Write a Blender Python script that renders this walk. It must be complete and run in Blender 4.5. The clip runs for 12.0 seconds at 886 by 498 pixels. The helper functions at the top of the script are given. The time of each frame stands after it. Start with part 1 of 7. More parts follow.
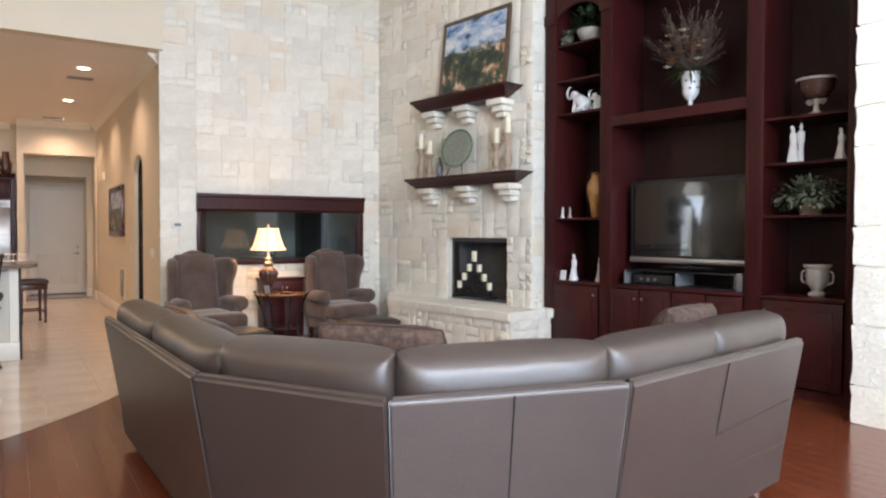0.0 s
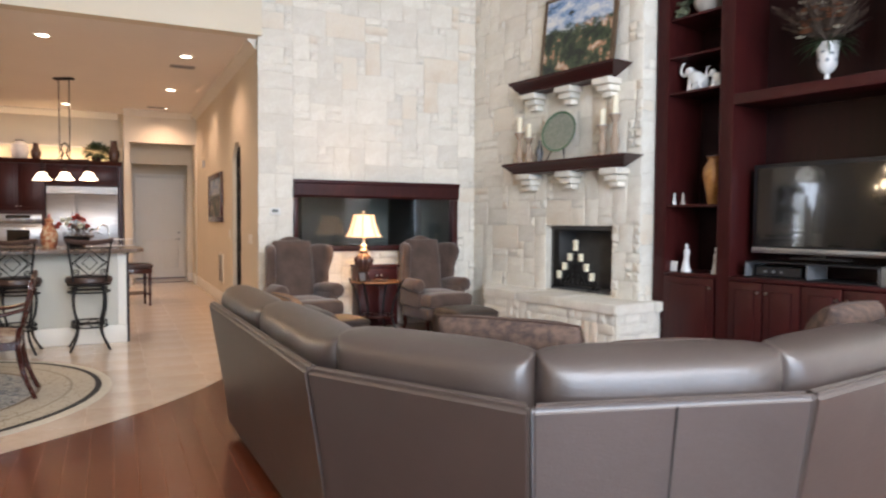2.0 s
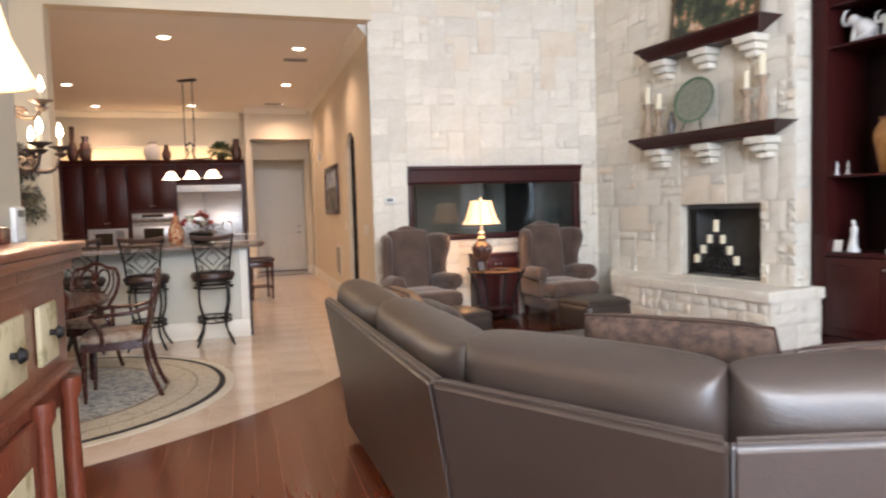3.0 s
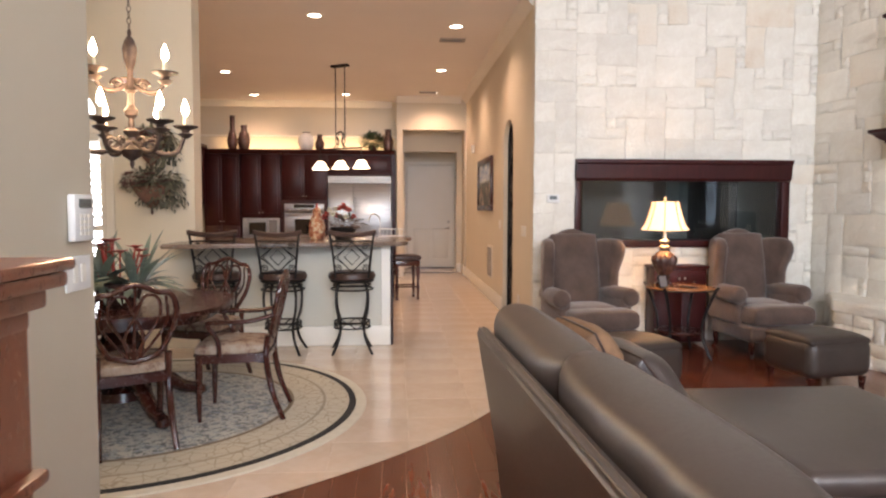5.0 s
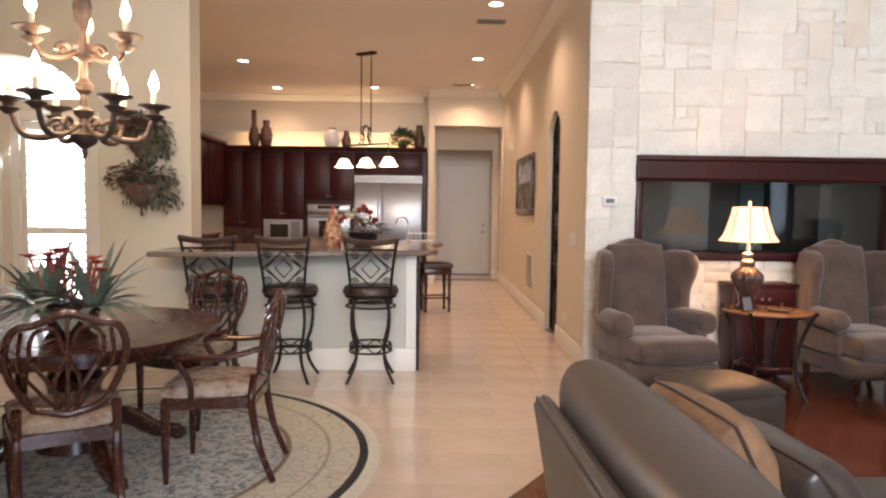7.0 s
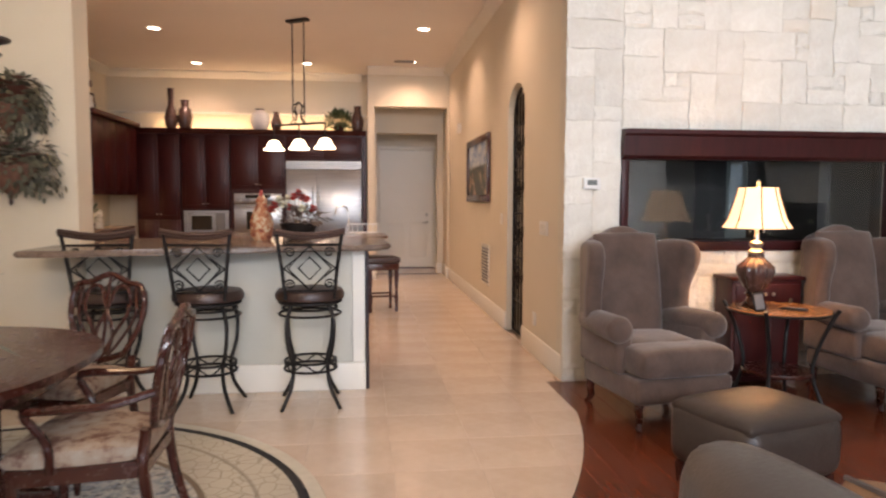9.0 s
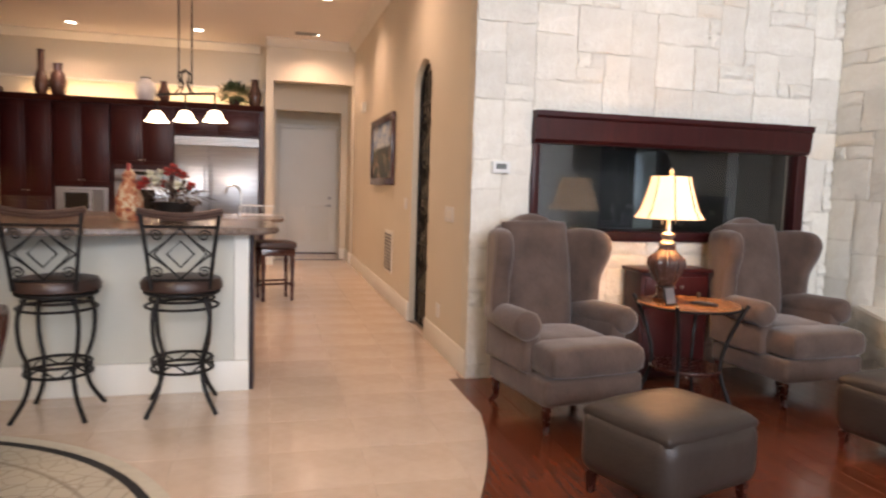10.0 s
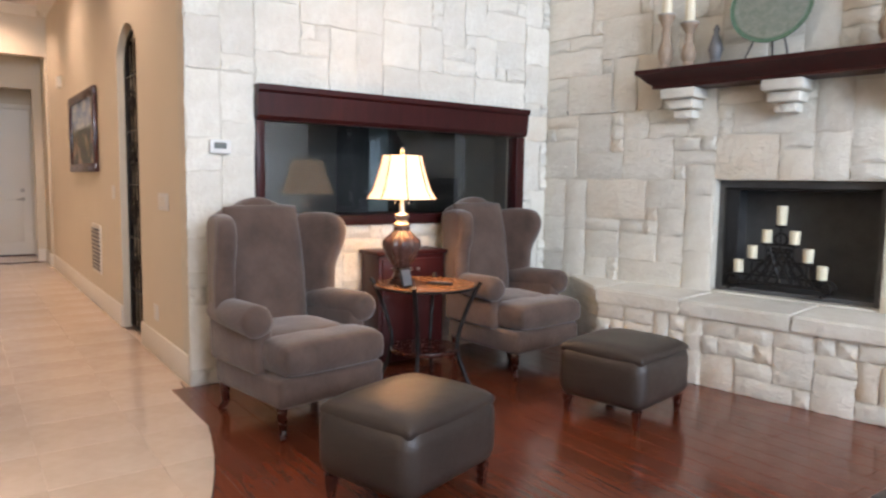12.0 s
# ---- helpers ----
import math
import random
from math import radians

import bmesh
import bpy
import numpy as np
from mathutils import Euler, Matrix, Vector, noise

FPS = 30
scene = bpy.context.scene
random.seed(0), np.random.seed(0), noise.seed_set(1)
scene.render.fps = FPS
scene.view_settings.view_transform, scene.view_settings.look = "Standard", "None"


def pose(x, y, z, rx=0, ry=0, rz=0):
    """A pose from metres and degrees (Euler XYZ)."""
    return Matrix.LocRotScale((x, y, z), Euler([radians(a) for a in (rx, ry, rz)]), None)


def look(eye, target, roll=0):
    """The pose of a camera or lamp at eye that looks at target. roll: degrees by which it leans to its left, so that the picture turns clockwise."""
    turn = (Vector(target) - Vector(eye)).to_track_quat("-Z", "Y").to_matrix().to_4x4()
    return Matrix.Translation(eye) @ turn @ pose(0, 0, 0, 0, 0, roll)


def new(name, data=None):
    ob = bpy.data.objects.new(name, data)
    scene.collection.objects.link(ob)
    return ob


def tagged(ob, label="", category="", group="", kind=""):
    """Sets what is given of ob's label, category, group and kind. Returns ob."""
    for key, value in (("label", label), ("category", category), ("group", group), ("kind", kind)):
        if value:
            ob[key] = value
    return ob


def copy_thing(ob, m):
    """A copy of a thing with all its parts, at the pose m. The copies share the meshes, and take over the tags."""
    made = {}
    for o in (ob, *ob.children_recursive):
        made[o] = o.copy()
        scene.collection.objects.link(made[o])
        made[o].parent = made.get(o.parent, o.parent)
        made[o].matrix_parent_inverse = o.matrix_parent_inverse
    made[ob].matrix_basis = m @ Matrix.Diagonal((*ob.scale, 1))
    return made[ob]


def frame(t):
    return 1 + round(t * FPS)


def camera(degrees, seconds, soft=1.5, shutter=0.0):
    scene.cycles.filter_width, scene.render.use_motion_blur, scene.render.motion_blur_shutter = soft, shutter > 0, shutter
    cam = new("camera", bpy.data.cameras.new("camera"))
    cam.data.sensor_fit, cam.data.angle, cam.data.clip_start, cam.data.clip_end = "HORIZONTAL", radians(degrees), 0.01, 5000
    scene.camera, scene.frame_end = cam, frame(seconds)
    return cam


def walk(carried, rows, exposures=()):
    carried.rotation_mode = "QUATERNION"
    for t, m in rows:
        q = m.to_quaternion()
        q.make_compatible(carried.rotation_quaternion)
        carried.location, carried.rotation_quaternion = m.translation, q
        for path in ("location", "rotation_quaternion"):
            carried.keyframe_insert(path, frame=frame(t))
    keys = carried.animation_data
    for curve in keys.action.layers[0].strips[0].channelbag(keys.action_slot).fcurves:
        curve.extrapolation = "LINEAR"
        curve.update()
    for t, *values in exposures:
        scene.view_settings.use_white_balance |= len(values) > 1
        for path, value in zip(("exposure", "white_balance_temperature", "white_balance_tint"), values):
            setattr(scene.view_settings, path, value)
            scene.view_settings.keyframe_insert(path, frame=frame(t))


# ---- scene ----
cam = camera(65.8, 12.0, 2.2, 0.5)
PATH = [
    (0, (0.691, 0.601, 1.436), (1.768, 2.285, 1.386), 0.1),
    (0.5, (0.710, 0.684, 1.438), (1.778, 2.375, 1.386), 0.2),
    (1, (0.716, 0.731, 1.430), (1.749, 2.443, 1.375), 0.5),
    (1.5, (0.707, 0.793, 1.419), (1.668, 2.546, 1.355), 0.8),
    (2, (0.675, 0.961, 1.412), (1.544, 2.761, 1.329), 0.4),
    (2.5, (0.675, 1.169, 1.402), (1.415, 3.024, 1.302), -1.1),
    (3, (0.773, 1.399, 1.395), (1.332, 3.316, 1.278), -1.7),
    (3.5, (0.865, 1.715, 1.400), (1.254, 3.673, 1.269), -1.9),
    (5.5, (0.862, 2.784, 1.423), (0.972, 4.778, 1.306), 0.4),
    (6, (0.871, 3.055, 1.428), (0.951, 5.050, 1.318), 0.2),
    (6.5, (0.912, 3.320, 1.442), (0.955, 5.316, 1.327), 0.7),
    (8.5, (0.833, 4.330, 1.392), (0.960, 6.322, 1.267), 0.8),
    (9, (0.791, 4.580, 1.389), (1.026, 6.561, 1.245), 0.2),
    (9.5, (0.845, 4.790, 1.393), (1.193, 6.753, 1.226), 0.2),
    (10, (0.916, 4.995, 1.365), (1.417, 6.923, 1.184), 1.8),
    (10.5, (0.935, 5.155, 1.330), (1.645, 7.015, 1.142), 1.8),
    (11, (0.974, 5.244, 1.324), (1.883, 7.015, 1.125), 1.2),
    (11.5, (1.069, 5.292, 1.337), (2.122, 6.979, 1.128), 1.4),
    (12, (1.121, 5.249, 1.314), (2.284, 6.864, 1.120), 0.9),
]
walk(cam, [(t, look(eye, target, roll)) for t, eye, target, roll in PATH], (
    (0.0, -0.06, 6550, 13.5), (2.0, -0.06, 6650, 15.0), (3.5, 0.0, 6900, 17.5), (6.5, 0.03, 6950, 19.0), (9.5, 0.0, 6950, 19.5), (10.5, 0.04, 6800, 18.5), (11.5, 0.05, 6450, 14.5), (12.0, 0.10, 6250, 14.0)))

# ---- light ----
world = bpy.data.worlds.new("sky")
scene.world = world
world.use_nodes = True
wn = world.node_tree.nodes
sky = wn.new("ShaderNodeTexSky")
sky.sky_type, sky.sun_disc = "NISHITA", False
sky.sun_elevation, sky.sun_rotation = radians(48), radians(160)
world.node_tree.links.new(sky.outputs[0], wn["Background"].inputs[0])
wn["Background"].inputs[1].default_value = 0.12

sun = new("sun", bpy.data.lights.new("sun", "SUN"))
sun.data.energy, sun.data.angle, sun.data.color = 2.5, radians(0.5), (1.0, 0.95, 0.88)
sun.matrix_world = look((0, 0, 10), (2.6, 7.2, 1.5))


def area_light(name, eye, target, w, h, power, colour):
    ob = new(name, bpy.data.lights.new(name, "AREA"))
    d = ob.data
    d.shape, d.size, d.size_y, d.energy, d.color = "RECTANGLE", w, h, power, colour
    ob.matrix_world = look(eye, target)
    return ob


def bulb(name, at, power, colour, radius=0.03):
    ob = new(name, bpy.data.lights.new(name, "POINT"))
    ob.data.energy, ob.data.color, ob.data.shadow_soft_size = power, colour, radius
    ob.location = at
    return ob


def spot(name, at, power, colour, degrees=110):
    ob = new(name, bpy.data.lights.new(name, "SPOT"))
    ob.data.energy, ob.data.color, ob.data.shadow_soft_size = power, colour, 0.05
    ob.data.spot_size, ob.data.spot_blend = radians(degrees), 0.8
    ob.location = at
    return ob


WARM = (1.0, 0.72, 0.45)
DAY = (0.70, 0.835, 1.0)
POOL = (0.56, 0.77, 1.0)
CLOUD = (0.79, 0.885, 1.0)
# daylight in the openings of the window wall and of the dining room
for wx, more in ((0.6, 1.45), (2.5, 0.95), (4.4, 1.15)):
    area_light("window_daylight", (wx, -2.62, 1.75), (wx + 1.2, 9, 2.0), 1.4, 2.8, 130 * more, POOL)
    area_light("transom_daylight", (wx, -2.62, 4.0), (wx + 1.2, 9, 2.2), 1.4, 0.9, 195 * more, CLOUD)
area_light("dining_daylight", (-2.4, 9.62, 1.35), (-1.6, 5, 0.6), 1.0, 1.9, 90, DAY)

# ---- materials ----
def material(name, build):
    m = bpy.data.materials.new(name)
    m.use_nodes = True
    t = m.node_tree
    build(t, t.nodes, t.links, t.nodes["Principled BSDF"])
    return m


def coords(t, space="Object"):
    return t.nodes.new("ShaderNodeTexCoord").outputs[space]


def noise_tex(t, scale, detail=4.0, rough=0.55, vec=None, stretch=None):
    n = t.nodes.new("ShaderNodeTexNoise")
    n.inputs["Scale"].default_value, n.inputs["Detail"].default_value, n.inputs["Roughness"].default_value = scale, detail, rough
    vec = vec or coords(t)
    if stretch:
        mp = t.nodes.new("ShaderNodeMapping")
        mp.inputs["Scale"].default_value = stretch
        t.links.new(vec, mp.inputs[0])
        vec = mp.outputs[0]
    t.links.new(vec, n.inputs["Vector"])
    return n.outputs["Fac"]


def ramp(t, fac, *stops):
    r = t.nodes.new("ShaderNodeValToRGB")
    e = r.color_ramp.elements
    while len(e) < len(stops):
        e.new(0.5)
    for k, (p, c) in zip(e, stops):
        k.position, k.color = p, (*c, 1) if len(c) == 3 else c
    t.links.new(fac, r.inputs[0])
    return r.outputs[0]


def mixed(t, fac, a, b, mode="MIX"):
    m = t.nodes.new("ShaderNodeMix")
    m.data_type, m.blend_type = "RGBA", mode
    for sock, v in ((m.inputs[0], fac), (m.inputs[6], a), (m.inputs[7], b)):
        if isinstance(v, (int, float)):
            sock.default_value = v
        elif isinstance(v, tuple):
            sock.default_value = (*v, 1)
        else:
            t.links.new(v, sock)
    return m.outputs[2]


def bumped(t, p, height, strength=0.3, distance=0.01):
    b = t.nodes.new("ShaderNodeBump")
    b.inputs["Strength"].default_value, b.inputs["Distance"].default_value = strength, distance
    t.links.new(height, b.inputs["Height"])
    t.links.new(b.outputs[0], p.inputs["Normal"])


def varied(name, c1, c2, scale=3.0, rough=0.5, fine=40.0, bump=0.1, metal=0.0, dist=0.004, stretch=None, spread=0.0, coat=0.0, sheen=0.0, specular=0.5, accent=None, wrinkle=0.0):
    """A surface that wavers between two colours, with a fine grain and relief; spread: how far alike pieces differ."""
    def build(t, n, l, p):
        a = noise_tex(t, scale, 5, 0.6, stretch=stretch)
        b = noise_tex(t, fine, 3, 0.6, stretch=stretch)
        col = mixed(t, 0.25, ramp(t, a, (0.3, c1), (0.7, c2)), ramp(t, b, (0.3, c1), (0.7, c2)))
        if spread:
            info = n.new("ShaderNodeObjectInfo")
            lo, hi = tuple([1 - spread] * 3), tuple([1 + spread * 0.4] * 3)
            col = mixed(t, 1.0, col, ramp(t, info.outputs["Random"], (0.0, lo), (1.0, hi)), "MULTIPLY")
        if accent:
            info = n.new("ShaderNodeObjectInfo")
            pick = ramp(t, info.outputs["Random"], (0.0, (0.0,) * 3), (0.89, (0.0,) * 3), (0.90, (0.45,) * 3), (1.0, (0.75,) * 3))
            col = mixed(t, mixed(t, 1.0, pick, ramp(t, a, (0.35, (0.2,) * 3), (0.65, (1.0,) * 3)), "MULTIPLY"), col, accent)
        l.new(col, p.inputs["Base Color"])
        l.new(ramp(t, b, (0.2, (rough * 0.8,) * 3), (0.8, (min(1, rough * 1.2),) * 3)), p.inputs["Roughness"])
        p.inputs["Metallic"].default_value = metal
        p.inputs["Coat Weight"].default_value = coat
        p.inputs["Coat Roughness"].default_value = 0.12
        p.inputs["Sheen Weight"].default_value = sheen
        p.inputs["Specular IOR Level"].default_value = specular
        if wrinkle:
            b = mixed(t, wrinkle, b, noise_tex(t, 11, 5, 0.6, stretch=(1, 1, 2.2)))
        bumped(t, p, b, bump, dist)
    return material(name, build)


def glowing(name, colour, strength):
    def build(t, n, l, p):
        p.inputs["Base Color"].default_value = (*colour, 1)
        p.inputs["Emission Color"].default_value = (*colour, 1)
        p.inputs["Emission Strength"].default_value = strength
    return material(name, build)


def clear_glass(name, tint=(1, 1, 1), rough=0.0):
    def build(t, n, l, p):
        p.inputs["Base Color"].default_value = (*tint, 1)
        p.inputs["Transmission Weight"].default_value = 1
        p.inputs["Roughness"].default_value = rough
        p.inputs["IOR"].default_value = 1.45
    return material(name, build)


LIMESTONE = varied("limestone", (0.69, 0.64, 0.545), (0.855, 0.825, 0.745), 4, 0.85, 26, 0.8, dist=0.014, spread=0.12, accent=(0.62, 0.50, 0.36))
MORTAR = varied("mortar", (0.62, 0.575, 0.49), (0.72, 0.68, 0.59), 9, 0.95, 60, 0.5)
PLASTER = varied("cream_plaster", (0.67, 0.60, 0.475), (0.71, 0.64, 0.515), 1.3, 0.75, 55, 0.12)
CEILING = varied("ceiling_paint", (0.82, 0.765, 0.71), (0.86, 0.805, 0.75), 1.0, 0.8, 60, 0.08)
TRIM = varied("white_trim", (0.76, 0.72, 0.63), (0.80, 0.76, 0.68), 2, 0.4, 50, 0.04)
TRAVERTINE = varied("travertine", (0.65, 0.495, 0.37), (0.78, 0.635, 0.51), 1.7, 0.17, 14, 0.02, spread=0.03, coat=0.3)
GROUT = varied("grout", (0.66, 0.53, 0.42), (0.72, 0.60, 0.48), 8, 0.9, 60, 0.2)
FLOORWOOD = varied("cherry_floor", (0.115, 0.025, 0.011), (0.19, 0.047, 0.019), 3, 0.2, 30, 0.06, stretch=(9, 1.0, 9), spread=0.16, coat=0.3)
CHERRY = varied("dark_cherry", (0.027, 0.0045, 0.0045), (0.050, 0.0080, 0.0075), 3, 0.38, 24, 0.05, stretch=(8, 8, 1.0), specular=0.28)
# half-bright copy of CHERRY: shade deep in the wall unit; also the bar
CHERRY_DK = varied("cherry_recess_and_bar", (0.013, 0.004, 0.004), (0.025, 0.007, 0.0065), 3, 0.36, 24, 0.05, stretch=(8, 8, 1.0), specular=0.25)
MAHOGANY = varied("mahogany", (0.034, 0.0085, 0.006), (0.066, 0.017, 0.011), 4, 0.26, 30, 0.05, coat=0.3)
CHESTWOOD = varied("red_brown_wood", (0.12, 0.026, 0.013), (0.18, 0.046, 0.022), 4, 0.3, 30, 0.06, stretch=(6, 6, 1), coat=0.2)
LEATHER = varied("taupe_leather", (0.044, 0.0305, 0.0255), (0.066, 0.047, 0.040), 2.2, 0.38, 130, 0.22, dist=0.010, specular=0.8, wrinkle=0.6)
LEATHER_OTT = varied("brown_leather", (0.034, 0.023, 0.018), (0.056, 0.040, 0.032), 3, 0.44, 120, 0.35, dist=0.012, wrinkle=0.7)
VELVET = varied("taupe_chenille", (0.056, 0.032, 0.0235), (0.122, 0.075, 0.056), 6, 0.9, 38, 0.5, dist=0.006, sheen=0.3)
BLACKIRON = varied("black_iron", (0.012, 0.011, 0.011), (0.03, 0.026, 0.024), 20, 0.5, 90, 0.2, metal=0.6)
STEEL = varied("brushed_steel", (0.30, 0.295, 0.29), (0.42, 0.415, 0.41), 2, 0.36, 60, 0.06, metal=1.0, stretch=(1, 1, 30))
STEEL.node_tree.nodes["Principled BSDF"].inputs["Anisotropic"].default_value = 0.8
GRANITE = varied("speckled_granite", (0.09, 0.06, 0.045), (0.30, 0.22, 0.17), 40, 0.2, 120, 0.03)
BARPAINT = varied("bar_paint", (0.53, 0.51, 0.43), (0.58, 0.56, 0.48), 2, 0.5, 60, 0.05)
# near black: darkness of unlit rooms put into colour; also the sofa seams
UNLIT_AND_SEAM = varied("unlit_and_seam_black", (0.010, 0.009, 0.009), (0.02, 0.018, 0.017), 3, 0.7, 30, 0.05)
SOOT = varied("soot_brick", (0.075, 0.072, 0.072), (0.13, 0.125, 0.12), 6, 0.9, 40, 0.4)
BRASS = varied("aged_brass", (0.30, 0.19, 0.08), (0.45, 0.31, 0.14), 8, 0.35, 60, 0.05, metal=1.0)
NICKEL = varied("worn_nickel", (0.45, 0.42, 0.38), (0.6, 0.57, 0.52), 8, 0.3, 60, 0.05, metal=1.0)


# ---- shaping ----
def mesh_of(bm, name, smooth=True):
    me = bpy.data.meshes.new(name)
    bmesh.ops.recalc_face_normals(bm, faces=bm.faces[:])
    bm.to_mesh(me)
    bm.free()
    if smooth:
        me.shade_smooth()
        me.set_sharp_from_angle(angle=radians(38))
    return me


def part(name, bm, mat, parent=None, label="", soft=False):
    ob = new(name, mesh_of(bm, name))
    if soft:
        ob.data.shade_smooth()
        if "sharp_edge" in ob.data.attributes:
            ob.data.attributes.remove(ob.data.attributes["sharp_edge"])
    ob.data.materials.append(mat)
    ob.parent = parent
    if label:
        ob["label"] = label
    return ob


def thing(name, x, y, z, rz, label, category, group=""):
    ob = new(name)
    ob.empty_display_size = 0.1
    ob.matrix_basis = pose(x, y, z, 0, 0, rz)
    return tagged(ob, label, category, group)


def setting(name, bm, mat, label, category=""):
    return tagged(part(name, bm, mat), label, category or name.split("_")[0], kind="structure")


def box(x0, y0, z0, x1, y1, z1, bevel=0.0, seg=1, bm=None):
    out = bm or bmesh.new()
    made = bmesh.ops.create_cube(out, size=1.0, matrix=Matrix.Translation(((x0 + x1) / 2, (y0 + y1) / 2, (z0 + z1) / 2)) @ Matrix.Diagonal((abs(x1 - x0), abs(y1 - y0), abs(z1 - z0), 1)))
    if bevel:
        vs = set(made["verts"])
        es = [e for e in out.edges if e.verts[0] in vs and e.verts[1] in vs]
        bmesh.ops.bevel(out, geom=es, offset=bevel, segments=seg, affect="EDGES", profile=0.5)
    return out


def prism(poly, z0, z1, bevel=0.0, seg=2, bm=None):
    """An upright prism over a polygon of (x, y)."""
    out = bm or bmesh.new()
    lo = [out.verts.new((x, y, z0)) for x, y in poly]
    hi = [out.verts.new((x, y, z1)) for x, y in poly]
    fs = [out.faces.new(lo[::-1]), out.faces.new(hi)]
    for i in range(len(poly)):
        j = (i + 1) % len(poly)
        fs.append(out.faces.new((lo[i], lo[j], hi[j], hi[i])))
    if bevel:
        bmesh.ops.bevel(out, geom=[e for e in {e for f in fs for e in f.edges}], offset=bevel, segments=seg, affect="EDGES")
    return out


def slab(poly, axis, a, b, bevel=0.0, seg=2, bm=None):
    """A prism over a polygon in the plane across axis: 'x' takes (y, z), 'y' takes (x, z)."""
    out = bm or bmesh.new()
    put = (lambda u, v, w: (w, u, v)) if axis == "x" else (lambda u, v, w: (u, w, v))
    lo = [out.verts.new(put(u, v, a)) for u, v in poly]
    hi = [out.verts.new(put(u, v, b)) for u, v in poly]
    fs = [out.faces.new(lo[::-1]), out.faces.new(hi)]
    for i in range(len(poly)):
        j = (i + 1) % len(poly)
        fs.append(out.faces.new((lo[i], lo[j], hi[j], hi[i])))
    if bevel:
        bmesh.ops.bevel(out, geom=[e for e in {e for f in fs for e in f.edges}], offset=bevel, segments=seg, affect="EDGES")
    return out


def lathe(profile, seg=24, x=0, y=0, z=0, bm=None, flute=0.0, lobes=0):
    """A turned body from (radius, height) pairs; flute and lobes give it ribs."""
    out = bm or bmesh.new()
    rings = []
    for r, h in profile:
        ring = []
        for i in range(seg):
            a = 2 * math.pi * i / seg
            rr = max(r, 0.0005) * (1 + flute * math.cos(lobes * a))
            ring.append(out.verts.new((x + rr * math.cos(a), y + rr * math.sin(a), z + h)))
        rings.append(ring)
    for a, b in zip(rings, rings[1:]):
        for i in range(seg):
            j = (i + 1) % seg
            out.faces.new((a[i], a[j], b[j], b[i]))
    out.faces.new(rings[0][::-1])
    out.faces.new(rings[-1])
    return out


def tube(points, r, seg=8, bm=None, closed=False):
    """A round bar along a line of points; r may be one radius or one for each point."""
    out = bm or bmesh.new()
    pts = [Vector(p) for p in points]
    n = len(pts)
    rad = r if isinstance(r, (list, tuple)) else [r] * n
    rings, up = [], Vector((0.31, 0.17, 0.93)).normalized()
    for i, p in enumerate(pts):
        a = pts[i - 1] if i or closed else pts[0]
        b = pts[(i + 1) % n] if i < n - 1 or closed else pts[-1]
        d = (b - a).normalized()
        side = d.cross(up)
        side = side.normalized() if side.length > 0.05 else d.cross(Vector((1, 0, 0))).normalized()
        over = side.cross(d)
        rings.append([out.verts.new(p + rad[i] * (math.cos(2 * math.pi * k / seg) * side + math.sin(2 * math.pi * k / seg) * over)) for k in range(seg)])
    pairs = list(zip(rings, rings[1:])) + ([(rings[-1], rings[0])] if closed else [])
    for a, b in pairs:
        for k in range(seg):
            j = (k + 1) % seg
            out.faces.new((a[k], a[j], b[j], b[k]))
    if not closed:
        out.faces.new(rings[0][::-1])
        out.faces.new(rings[-1])
    return out


def curve_pts(ctrl, n=8):
    """A smooth line through the control points (Catmull-Rom)."""
    c = [Vector(p) for p in ctrl]
    c = [2 * c[0] - c[1]] + c + [2 * c[-1] - c[-2]]
    out = []
    for i in range(1, len(c) - 2):
        for k in range(n):
            t = k / n
            p0, p1, p2, p3 = c[i - 1 : i + 3]
            out.append(0.5 * (2 * p1 + (p2 - p0) * t + (2 * p0 - 5 * p1 + 4 * p2 - p3) * t * t + (3 * p1 - p0 - 3 * p2 + p3) * t ** 3))
    return out + [c[-2]]


def cushion(w, d, h, puff=0.25, nx=10, ny=10, seed=0, edge=0.5):
    """A stuffed cushion, w by d and h thick, resting on z = 0, with a crowned top and soft creases."""
    bm = bmesh.new()
    top, bot = {}, {}
    for i in range(nx + 1):
        for j in range(ny + 1):
            u, v = math.sin((2 * i / nx - 1) * math.pi / 2), math.sin((2 * j / ny - 1) * math.pi / 2)
            rim = (max(0.0, 1 - abs(u) ** 5.0) * max(0.0, 1 - abs(v) ** 3.2)) ** edge
            x, y = u * w / 2 * (1 - 0.03 * abs(v) ** 3), v * d / 2 * (1 - 0.03 * abs(u) ** 3)
            wob = 0.035 * h * noise.noise(Vector((x * 6 + seed * 7.3, y * 6, seed * 1.7)))
            t = h * (0.5 + 0.5 * ((1 - puff) * rim ** 0.7 + puff * rim)) + wob * rim * (2 if puff > 0.4 else 1)
            b = h * (0.5 - 0.5 * rim ** 0.5)
            top[i, j] = bm.verts.new((x, y, t))
            bot[i, j] = bm.verts.new((x, y, b)) if rim > 0 else top[i, j]
    for i in range(nx):
        for j in range(ny):
            q = [(i, j), (i + 1, j), (i + 1, j + 1), (i, j + 1)]
            bm.faces.new([top[k] for k in q])
            lower = [bot[k] for k in q][::-1]
            if len(set(lower)) > 2 and any(bot[k] is not top[k] for k in q):
                bm.faces.new(lower)
    return bm


def moved(bm, m):
    bmesh.ops.transform(bm, matrix=m, verts=bm.verts[:])
    return bm


